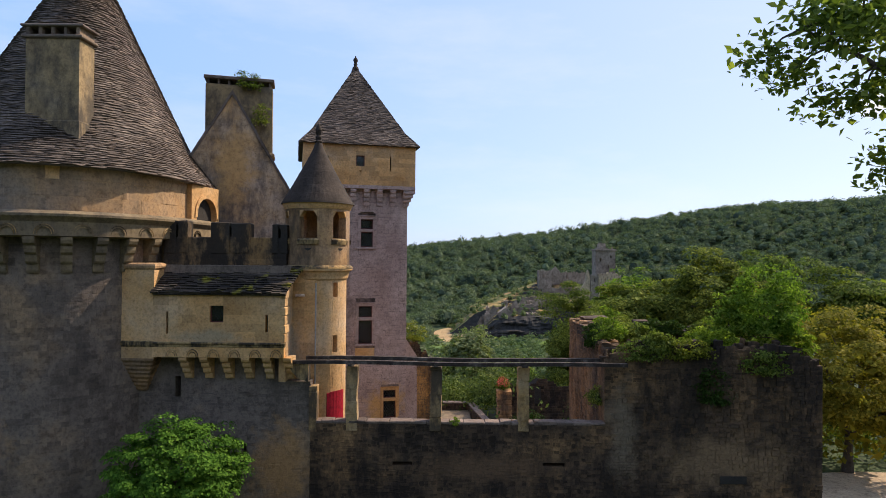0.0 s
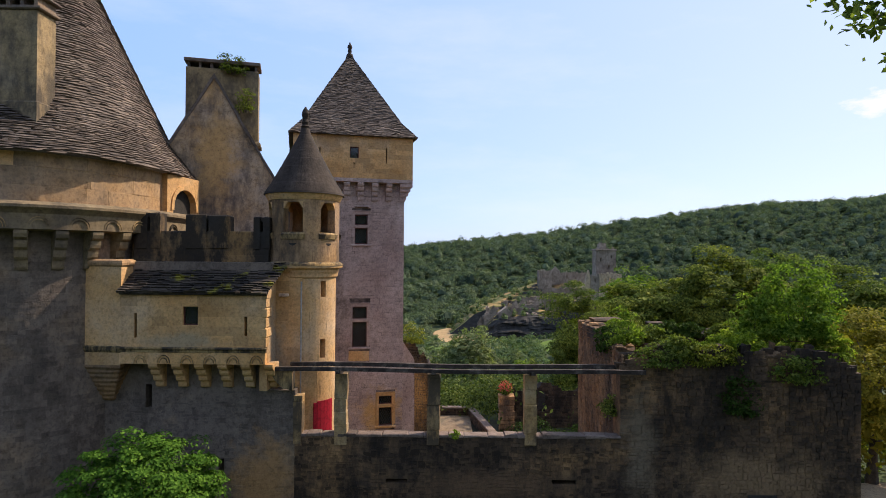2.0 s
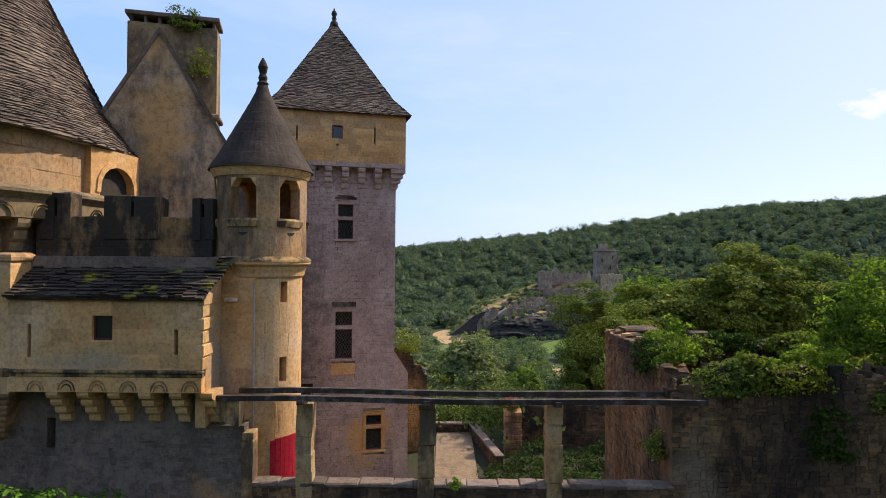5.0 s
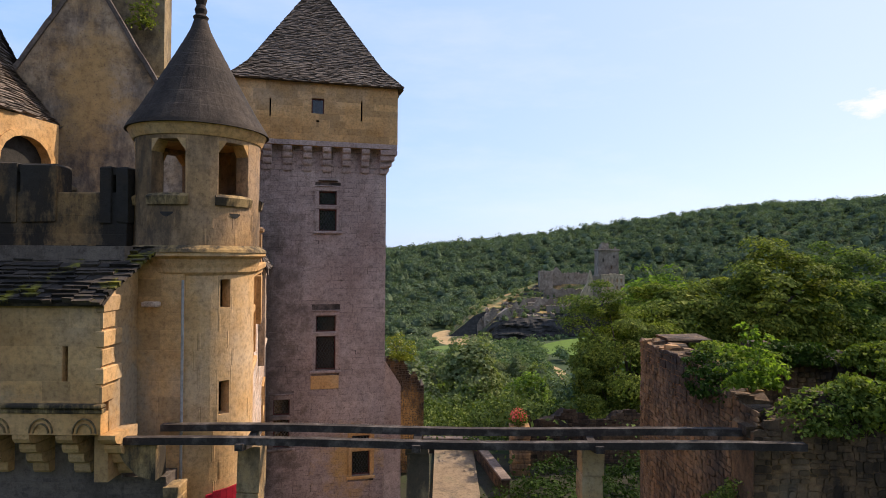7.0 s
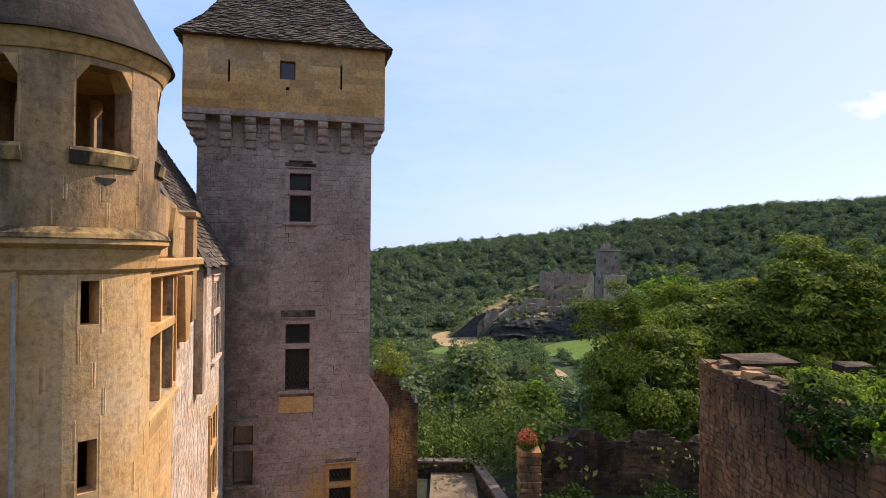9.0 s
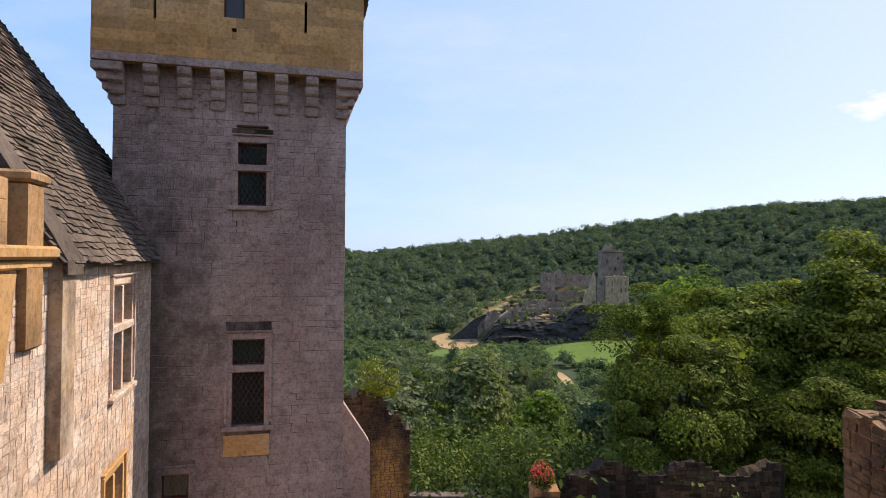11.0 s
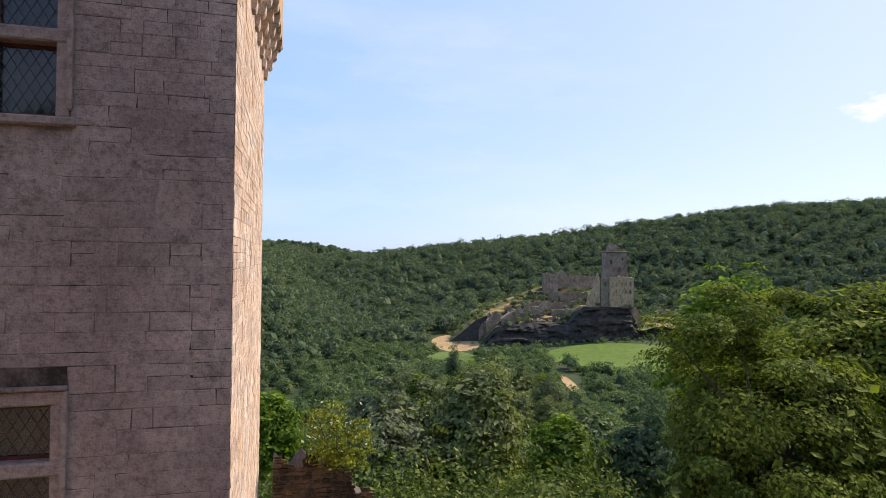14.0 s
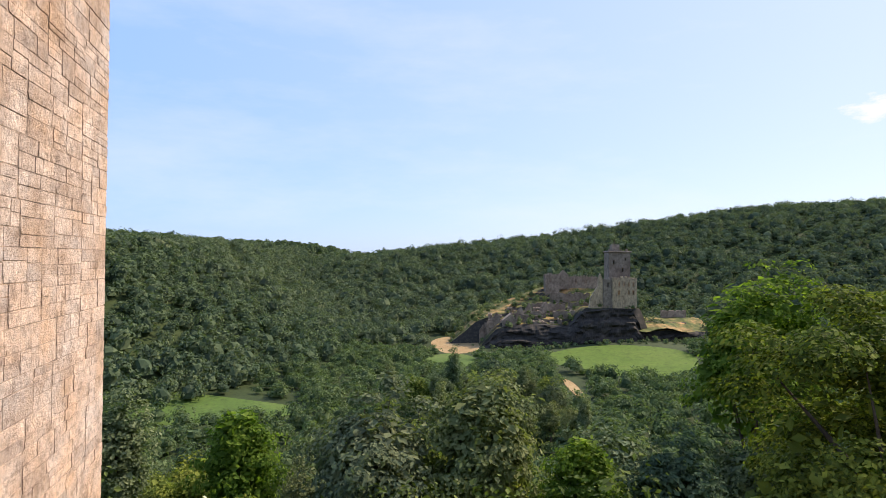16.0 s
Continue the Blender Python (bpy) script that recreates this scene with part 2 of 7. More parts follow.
M_CONE = surface("dressed_stone_cone_roof", (0.036, 0.025, 0.019), (0.05, 0.036, 0.027), (0.085, 0.062, 0.047), stain=(0.014, 0.012, 0.01), big=0.8, fine=7, bump=0.6, vary=0.3, stain_amount=0.75, streak=0.4)
M_BEAM = surface("weathered_grey_timber", (0.03, 0.022, 0.018), (0.048, 0.036, 0.029), (0.15, 0.122, 0.104), stain=(0.015, 0.012, 0.01), big=2.5, fine=16, bump=0.5, vary=0.1, streak=1)
M_RED = surface("red_painted_boards", (0.30, 0.008, 0.02), (0.34, 0.01, 0.025), (0.38, 0.014, 0.03), stain=(0.12, 0.01, 0.015), stain_amount=0.3, big=1, fine=9, bump=0.1, rough=0.6, vary=0.1)
M_FRAME = surface("dark_red_window_wood", (0.07, 0.018, 0.015), (0.09, 0.024, 0.02), (0.11, 0.03, 0.025), stain_amount=0.2, big=2, fine=20, bump=0.1, rough=0.55, vary=0.1)
M_LEAD = surface("lead_cames", (0.04, 0.04, 0.045), (0.05, 0.05, 0.055), (0.06, 0.06, 0.065), stain_amount=0.1, rough=0.5, vary=0.05)
# Near-black for insides and openings: their shade is put into the colour
M_DARK = surface("dark_interior_shade", (0.03, 0.026, 0.022), (0.04, 0.035, 0.03), (0.05, 0.044, 0.038), stain_amount=0.3)
M_IRON = surface("rusty_iron", (0.04, 0.03, 0.026), (0.06, 0.045, 0.035), (0.09, 0.06, 0.04), stain_amount=0.3, rough=0.6)
M_BARK = surface("grey_brown_bark", (0.07, 0.055, 0.042), (0.1, 0.08, 0.062), (0.14, 0.115, 0.09), big=2.0, fine=14, bump=0.9, streak=0.2)
M_GRASS = surface("valley_grass", (0.05, 0.09, 0.016), (0.075, 0.13, 0.022), (0.11, 0.155, 0.035), stain=(0.10, 0.10, 0.035), stain_at=(0.55, 0.75), stain_amount=0.5, big=0.03, fine=1.2, bump=0.4, vary=0.0, streak=1)
# Dark ground tone: shade under the trees is part of the colour
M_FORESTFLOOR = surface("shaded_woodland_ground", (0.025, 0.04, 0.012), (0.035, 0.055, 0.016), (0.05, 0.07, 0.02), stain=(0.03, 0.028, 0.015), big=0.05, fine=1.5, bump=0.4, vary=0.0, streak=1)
M_STRAW = surface("dry_straw_field", (0.31, 0.2, 0.095), (0.36, 0.245, 0.12), (0.4, 0.285, 0.15), stain=(0.3, 0.25, 0.12), big=0.08, fine=1.5, bump=0.3, vary=0, streak=1, stain_amount=0.4)
M_GRAVEL = surface("pale_gravel", (0.3, 0.22, 0.14), (0.37, 0.275, 0.175), (0.43, 0.325, 0.215), stain=(0.1, 0.075, 0.04), big=0.5, fine=6, bump=0.6, vary=0, streak=1, stain_amount=0.5)
M_CLIFF = surface("dark_cliff_rock", (0.02, 0.018, 0.016), (0.036, 0.032, 0.028), (0.075, 0.062, 0.05), stain=(0.02, 0.018, 0.016), big=0.12, fine=0.6, bump=0.8, streak=0.6)
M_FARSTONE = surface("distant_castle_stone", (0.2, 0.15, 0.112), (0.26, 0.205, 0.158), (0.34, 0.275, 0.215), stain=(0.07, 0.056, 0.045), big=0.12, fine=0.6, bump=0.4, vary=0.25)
# Paler, warmer copy of the castle stone: sunlit look put into the colour
M_FARLIT = surface("lit_castle_stone", (0.47, 0.34, 0.21), (0.52, 0.39, 0.25), (0.38, 0.3, 0.21), stain=(0.1, 0.08, 0.06), stain_at=(0.48, 0.66), stain_amount=0.7, big=0.12, fine=0.6, bump=0.4, vary=0.25)
M_RUINSIDE = surface("ruin_side_stone", (0.25, 0.135, 0.06), (0.29, 0.175, 0.09), (0.2, 0.15, 0.11), stain=(0.03, 0.023, 0.02), stain_at=(0.45, 0.64), stain_amount=0.85, big=0.5, fine=7, bump=0.9, vary=0.3, pits=0.7, blots=(((7.5, 31.0, 9.0), (1.5, 6.0, 2.0), (0.045, 0.034, 0.028)), ((7.5, 29.0, 4.5), (1.5, 2.5, 3.2), (0.06, 0.045, 0.035))))
M_LEAF = foliage("broad_leaves", (0.06, 0.085, 0.024), (0.14, 0.18, 0.045), (0.28, 0.31, 0.085), patch=0.3, through_light=0.4)
# Darker copy of M_LEAF, with the slope's shade put into the colour
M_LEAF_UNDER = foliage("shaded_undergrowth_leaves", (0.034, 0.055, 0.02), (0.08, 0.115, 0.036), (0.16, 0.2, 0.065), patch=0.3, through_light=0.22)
M_LEAF_BRIGHT = foliage("bright_young_leaves", (0.07, 0.115, 0.02), (0.15, 0.22, 0.04), (0.27, 0.345, 0.075), patch=0.3, through_light=0.5)
M_LEAF_OLIVE = foliage("yellow_green_leaves", (0.05, 0.07, 0.016), (0.132, 0.16, 0.032), (0.275, 0.3, 0.064), patch=0.3, through_light=0.32)
M_LEAF_AUTUMN = foliage("yellowed_oak_leaves", (0.11, 0.105, 0.018), (0.22, 0.19, 0.032), (0.37, 0.3, 0.055))
M_LEAF_DARK = foliage("dark_ivy_and_shade_leaves", (0.018, 0.036, 0.008), (0.032, 0.06, 0.012), (0.06, 0.095, 0.02), through_light=0.2)
M_LEAF_WILLOW = foliage("grey_green_willow_leaves", (0.085, 0.115, 0.065), (0.15, 0.19, 0.11), (0.25, 0.29, 0.19), shine=0.08)
# Bluish, paled greens: distance haze is put into the leaf colour
M_LEAF_FOREST = foliage("hazed_oak_canopy", (0.07, 0.092, 0.072), (0.125, 0.158, 0.11), (0.195, 0.225, 0.145), patch=0.075, gloss=0.9, shine=0.03, through_light=0.3)
M_LEAF_WOODS = foliage("mixed_valley_leaves", (0.075, 0.102, 0.06), (0.14, 0.18, 0.1), (0.235, 0.275, 0.16), patch=0.09, gloss=0.8, shine=0.06)
M_PINK = foliage("valerian_flowers", (0.45, 0.05, 0.1), (0.55, 0.09, 0.16), (0.6, 0.16, 0.22))
M_WHITEFLOWER = foliage("white_rose_petals", (0.6, 0.55, 0.5), (0.7, 0.66, 0.6), (0.8, 0.78, 0.72))


def glass_material():
    m, nt, p = base_material("old_window_glass")
    p.inputs["Base Color"].default_value = (0.09, 0.1, 0.1, 1)
    p.inputs["Specular IOR Level"].default_value = 0.3
    p.inputs["Roughness"].default_value = 0.06
    p.inputs["Transmission Weight"].default_value = 0.85
    b = node(nt, "ShaderNodeBump", Strength=0.15, Distance=0.02)
    g = nt.nodes.new("ShaderNodeNewGeometry")
    nt.links.new(noise_fac(nt, g.outputs["Position"], 4, 2), b.inputs["Height"])
    nt.links.new(b.outputs[0], p.inputs["Normal"])
    return m


M_GLASS = glass_material()


# ---- mesh tools ----
class Mesh:
    """Collects vertices and faces for one mesh."""

    def __init__(self):
        self.v, self.f = [], []

    def quad(self, a, b, c, d):
        n = len(self.v)
        self.v += [tuple(a), tuple(b), tuple(c), tuple(d)]
        self.f.append((n, n + 1, n + 2, n + 3))

    def box(self, x0, x1, y0, y1, z0, z1, chamfer=0.0, jitter=0.0, rng=random):
        """A box; with chamfer its eight corners are cut back on the top and bottom rims, with jitter they are moved."""
        n = len(self.v)
        c = min(chamfer, (x1 - x0) * 0.3, (y1 - y0) * 0.3, (z1 - z0) * 0.3)

        def j():
            return rng.uniform(-jitter, jitter) if jitter else 0.0
        if c <= 0:
            for z in (z0, z1):
                for x, y in ((x0, y0), (x1, y0), (x1, y1), (x0, y1)):
                    self.v.append((x + j(), y + j(), z + j()))
            rings = 2
        else:
            for z, k in ((z0, c), (z0 + c, 0), (z1 - c, 0), (z1, c)):
                for x, y in ((x0 + k, y0 + k), (x1 - k, y0 + k), (x1 - k, y1 - k), (x0 + k, y1 - k)):
                    self.v.append((x + j(), y + j(), z + j()))
            rings = 4
        for r in range(rings - 1):
            for i in range(4):
                a, b = n + r * 4 + i, n + r * 4 + (i + 1) % 4
                self.f.append((a, b, b + 4, a + 4))
        self.f.append((n + 3, n + 2, n + 1, n))
        t = n + (rings - 1) * 4
        self.f.append((t, t + 1, t + 2, t + 3))
        return self

    def prism(self, points, y0, y1):
        """An upright outline of (x, z) points pushed through from y0 to y1."""
        n, k = len(self.v), len(points)
        for y in (y0, y1):
            self.v += [(x, y, z) for x, z in points]
        self.f.append(tuple(range(n, n + k)))
        self.f.append(tuple(range(n + 2 * k - 1, n + k - 1, -1)))
        for i in range(k):
            a, b = n + i, n + (i + 1) % k
            self.f.append((b, a, a + k, b + k))
        return self

    def rings(self, loops, closed=True, cap0=True, cap1=True):
        """A skin over loops of equally many points."""
        n, k = len(self.v), len(loops[0])
        for loop in loops:
            self.v += [tuple(p) for p in loop]
        for r in range(len(loops) - 1):
            for i in range(k if closed else k - 1):
                a, b = n + r * k + i, n + r * k + (i + 1) % k
                self.f.append((a, b, b + k, a + k))
        if cap0:
            self.f.append(tuple(range(n + k - 1, n - 1, -1)))
        if cap1:
            t = n + (len(loops) - 1) * k
            self.f.append(tuple(range(t, t + k)))
        return self

    def turn(self, cx, cy, profile, seg=32, a0=0.0, a1=360.0):
        """A profile of (radius, z) turned about an upright axis."""
        full = abs(a1 - a0) >= 359.9
        k = seg if full else seg + 1
        angles = [radians(a0 + (a1 - a0) * i / seg) for i in range(k)]
        return self.rings([[(cx + r * math.cos(a), cy + r * math.sin(a), z) for a in angles] for r, z in profile], closed=full)

    def tube(self, points, radii, seg=7):
        loops = []
        for i, p in enumerate(points):
            p = Vector(p)
            d = (Vector(points[min(i + 1, len(points) - 1)]) - Vector(points[max(i - 1, 0)])).normalized()
            u = d.orthogonal().normalized()
            w = d.cross(u)
            loops.append([p + (u * math.cos(2 * math.pi * s / seg) + w * math.sin(2 * math.pi * s / seg)) * radii[i] for s in range(seg)])
        return self.rings(loops)

    def data(self, name, material, smooth=False):
        me = bpy.data.meshes.new(name)
        me.from_pydata(self.v, [], self.f)
        me.materials.append(material)
        if smooth:
            me.polygons.foreach_set("use_smooth", [True] * len(me.polygons))
        me.update()
        return me


def part(name, mesh, material, parent=None, label="", smooth=False, kind=""):
    ob = new(name, mesh.data(name, material, smooth))
    if parent:
        ob.parent = parent
    return tagged(ob, label, kind=kind)


def thing(name, label, category, m=None, group="", kind=""):
    ob = new(name)
    if m is not None:
        ob.matrix_world = m
    return tagged(ob, label, category, group, kind)


def array_mesh(name, verts, faces, material):
    """A mesh from numpy arrays of points and four-cornered faces."""
    me = bpy.data.meshes.new(name)
    nv, nf = len(verts), len(faces)
    me.vertices.add(nv)
    me.vertices.foreach_set("co", np.ascontiguousarray(verts, dtype=np.float32).ravel())
    me.loops.add(nf * 4)
    me.loops.foreach_set("vertex_index", np.ascontiguousarray(faces, dtype=np.int32).ravel())
    me.polygons.add(nf)
    me.polygons.foreach_set("loop_start", np.arange(0, nf * 4, 4, dtype=np.int32))
    me.polygons.foreach_set("use_smooth", [False] * nf)
    me.materials.append(material)
    me.update(calc_edges=True)
    me.validate()
    return me


def cells(x0, x1, z0, z1, holes):
    """The rectangles that are left of a wall when its openings are cut out."""
    xs = sorted({x0, x1, *[min(max(v, x0), x1) for h in holes for v in h[:2]]})
    zs = sorted({z0, z1, *[min(max(v, z0), z1) for h in holes for v in h[2:4]]})
    for i in range(len(xs) - 1):
        run = None
        for j in range(len(zs) - 1):
            cx, cz = (xs[i] + xs[i + 1]) / 2, (zs[j] + zs[j + 1]) / 2
            solid = not any(h[0] < cx < h[1] and h[2] < cz < h[3] for h in holes)
            if solid:
                run = (run[0], zs[j + 1]) if run else (zs[j], zs[j + 1])
            if run and (not solid or j == len(zs) - 2):
                yield xs[i], xs[i + 1], run[0], run[1]
                run = None


def pierced(x0, x1, z0, z1, holes, y0, y1, mesh=None, extra=()):
    """A wall slab with openings cut right through it, as one connected skin."""
    m = mesh or Mesh()
    xs = sorted({x0, x1, *extra, *[min(max(v, x0), x1) for h in holes for v in h[:2]]})
    zs = sorted({z0, z1, *[min(max(v, z0), z1) for h in holes for v in h[2:4]]})
    n, nz = len(m.v), len(zs)
    for y in (y0, y1):
        m.v += [(x, y, z) for x in xs for z in zs]
    back = len(xs) * nz

    def solid(i, j):
        if not (0 <= i < len(xs) - 1 and 0 <= j < nz - 1):
            return False
        cx, cz = (xs[i] + xs[i + 1]) / 2, (zs[j] + zs[j + 1]) / 2
        return not any(h[0] < cx < h[1] and h[2] < cz < h[3] for h in holes)
    for i in range(len(xs) - 1):
        for j in range(nz - 1):
            if not solid(i, j):
                continue
            a, b, c, d = (n + p * nz + q for p, q in ((i, j), (i + 1, j), (i + 1, j + 1), (i, j + 1)))
            m.f += [(a, b, c, d), (d + back, c + back, b + back, a + back)]
            for gone, p, q in ((not solid(i, j - 1), a, b), (not solid(i + 1, j), b, c), (not solid(i, j + 1), c, d), (not solid(i - 1, j), d, a)):
                if gone:
                    m.f.append((q, p, p + back, q + back))
    return m


def ragged(x0, x1, z0, top, step, y0, y1, mesh=None):
    """A wall slab with a broken upper edge top(x)."""
    n = max(2, int((x1 - x0) / step))
    xs = [x0 + (x1 - x0) * i / n for i in range(n + 1)]
    loops = [[(x, y0, z0), (x, y0, float(top(x))), (x, y1, float(top(x + 0.3))), (x, y1, z0)] for x in xs]
    return (mesh or Mesh()).rings(loops)


def courses(x0, x1, z0, z1, holes, rng, high, wide, gap=0.012, top=None):
    """Blocks (x0, x1, z0, z1) laid in courses round the openings. top(x): the ragged upper edge."""
    z = z0
    while z < z1 - 0.05:
        h = min(rng.uniform(*high), z1 - z)
        if z1 - z - h < high[0] * 0.5:
            h = z1 - z
        spans = [(x0, x1)]
        for hx0, hx1, hz0, hz1 in holes:
            if hz0 < z + h * 0.75 and hz1 > z + h * 0.25:
                spans = [s for a, b in spans for s in ((a, min(b, hx0)), (max(a, hx1), b)) if s[1] - s[0] > 0.06]
        for a, b in spans:
            x = a
            while x < b - 0.02:
                w = rng.uniform(*wide)
                if b - x - w < wide[0] * 0.6:
                    w = b - x
                if top is None or z + h * 0.6 < top(x + w / 2):
                    if h > high[0] * 1.7 and rng.random() < 0.3:
                        m = h * rng.uniform(0.4, 0.6)
                        yield x + gap / 2, x + w - gap / 2, z + gap / 2, z + m - gap / 2
                        yield x + gap / 2, x + w - gap / 2, z + m + gap / 2, z + h - gap / 2
                    else:
                        yield x + gap / 2, x + w - gap / 2, z + gap / 2, z + h - gap / 2
                x += w
        z += h


def blocks_mesh(name, rects, place, rng, material, proud=(0.012, 0.03), rough=0.006, back=0.03):
    """All blocks in one mesh; place(x, z, out) maps a wall's own measures to the world."""
    V, Fc = [], []
    for x0, x1, z0, z1 in rects:
        d = rng.uniform(*proud)
        e = min(0.014, (x1 - x0) * 0.2, (z1 - z0) * 0.2)
        n = len(V)
        for o, k in ((-back, 0.0), (d * 0.45, 0.0), (d, e)):
            for x, z in ((x0 + k, z0 + k), (x1 - k, z0 + k), (x1 - k, z1 - k), (x0 + k, z1 - k)):
                V.append(place(x + rng.uniform(-rough, rough), z + rng.uniform(-rough, rough), o + rng.uniform(-rough, rough) * 0.4))
        for r in (0, 4):
            for i in range(4):
                a, b = n + r + i, n + r + (i + 1) % 4
                Fc.append((a, b, b + 4, a + 4))
        Fc.append((n + 8, n + 9, n + 10, n + 11))
    return array_mesh(name, np.array(V), np.array(Fc), material)


def rubble_rects(x0, x1, z0, z1, holes, rng, high, wide, gap=0.012, top=None):
    """Uncoursed rubble: large cells split again and again into stones of uneven size."""
    def split(a, b, c, d, depth):
        w, h = b - a, d - c
        most_h, most_w = rng.uniform(high[0] * 1.3, high[1]), rng.uniform(wide[0] * 1.5, wide[1])
        if depth and h > most_h and (h / most_h > w / most_w or rng.random() < 0.4):
            m = c + h * rng.uniform(0.32, 0.68)
            yield from split(a, b, c, m, depth - 1)
            yield from split(a, b, m, d, depth - 1)
        elif depth and w > most_w:
            m = a + w * rng.uniform(0.3, 0.7)
            yield from split(a, m, c, d, depth - 1)
            yield from split(m, b, c, d, depth - 1)
        else:
            yield a + gap / 2, b - gap / 2, c + gap / 2, d - gap / 2
    for cell in courses(x0, x1, z0, z1, holes, rng, (high[1] * 1.0, high[1] * 2.1), (wide[1] * 1.0, wide[1] * 2.4), 0.0):
        for r in split(*cell, 6):
            if top is None or r[2] + (r[3] - r[2]) * 0.6 < top((r[0] + r[1]) / 2):
                yield r


def rough_loop(x0, x1, z0, z1, wob, rng):
    """Eight points round a stone: four corners, each knocked back, and a point on each side."""
    w, h = x1 - x0, z1 - z0
    out = []
    for k, (x, z) in enumerate(((x0, z0), (x1, z0), (x1, z1), (x0, z1))):
        sx, sz = (1 if x == x0 else -1), (1 if z == z0 else -1)
        out.append((x + sx * w * rng.uniform(0, wob), z + sz * h * rng.uniform(0, wob)))
        f = rng.uniform(0.35, 0.65)
        px, pz = ((x0 + w * f, z0), (x1, z0 + h * f), (x0 + w * f, z1), (x0, z0 + h * f))[k]
        out.append((px + rng.uniform(-0.25, 0.25) * wob * w * (k % 2), pz + rng.uniform(-0.25, 0.25) * wob * h * (1 - k % 2)))
    return out


def rubble_faces(n):
    """Faces over two loops of eight points and a middle point, starting at vertex n."""
    fc = []
    for i in range(8):
        a, b = n + i, n + (i + 1) % 8
        fc.append((a, b, b + 8, a + 8))
    for i in (0, 2, 4, 6):
        fc.append((n + 8 + i, n + 8 + i + 1, n + 16, n + 8 + (i + 7) % 8))
    return fc


def rubble_mesh(name, rects, place, rng, material, proud=(0.01, 0.05), wob=0.13, shrink=0.035, warp=0.0):
    V, Fc = [], []
    if warp:
        straight = place

        def place(x, z, o):
            return straight(x + warp * 0.6 * math.sin(z * 4.3 + x * 0.9), z + warp * math.sin(x * 1.9 + z * 0.6) + warp * 0.5 * math.sin(x * 5.3 + 1), o)
    for x0, x1, z0, z1 in rects:
        d = rng.uniform(*proud)
        lp = rough_loop(x0, x1, z0, z1, wob, rng)
        cx, cz = (x0 + x1) / 2, (z0 + z1) / 2
        n = len(V)
        V += [place(x, z, -0.03) for x, z in lp]
        V += [place(x + (cx - x) * shrink, z + (cz - z) * shrink, d * rng.uniform(0.88, 1.0)) for x, z in lp]
        V.append(place(cx + rng.uniform(-0.1, 0.1) * (x1 - x0), cz, d * rng.uniform(0.9, 1.04)))
        Fc += rubble_faces(n)
    return array_mesh(name, np.array(V), np.array(Fc), material)


def joined_rubble(name, parent, rects, place, rng, material, **kw):
    ob = new(name, rubble_mesh(name, rects, place, rng, material, **kw))
    ob.parent = parent
    return tagged(ob, kind="stuff")


def unit_rubble(material, count=24, seed=4, wob=0.13):
    rng_u = random.Random(seed)
    return [rubble_mesh("stone", [(-0.5, 0.5, -0.5, 0.5)], lambda x, z, o: (x, -o if o > 0 else 1.0, z), rng_u, material, (0.8, 1.0), wob) for _ in range(count)]


def flat(y=0.0):
    return lambda x, z, o: (x, y - o, z)


def joined_blocks(name, parent, rects, place, rng, material, **kw):
    ob = new(name, blocks_mesh(name, rects, place, rng, material, **kw))
    ob.parent = parent
    return tagged(ob, kind="stuff")


def unit_blocks(material, count=7, seed=2, wob=0.02):
    """Block shapes of size one, standing proud of the plane y = 0, for stones that are objects of their own."""
    out, rng_u = [], random.Random(seed)
    for _ in range(count):
        m = Mesh()
        loops = []
        for y, k in ((0.9, 0.0), (-0.45, 0.0), (-1.0, 0.035)):
            loops.append([(x + rng_u.uniform(-wob, wob), y + rng_u.uniform(-0.2, 0.2), z + rng_u.uniform(-wob, wob)) for x, z in ((-0.5 + k, -0.5 + k), (0.5 - k, -0.5 + k), (0.5 - k, 0.5 - k), (-0.5 + k, 0.5 - k))])
        m.rings(list(loops), cap0=False)
        m.f[-1] = tuple(m.f[-1])
        out.append(m.data("block", material))
    return out


def stone_parts(name, parent, rects, shapes, rng, proud=(0.012, 0.03), turn=0.0, shift=(0, 0)):
    for x0, x1, z0, z1 in rects:
        ob = new(name, rng.choice(shapes))
        ob.parent = parent
        d = rng.uniform(*proud)
        m = pose((x0 + x1) / 2, 0, (z0 + z1) / 2, 0, 0, 0) @ Matrix.Diagonal((x1 - x0, d, z1 - z0, 1))
        ob.matrix_basis = pose(shift[0], shift[1], 0, 0, 0, turn) @ m


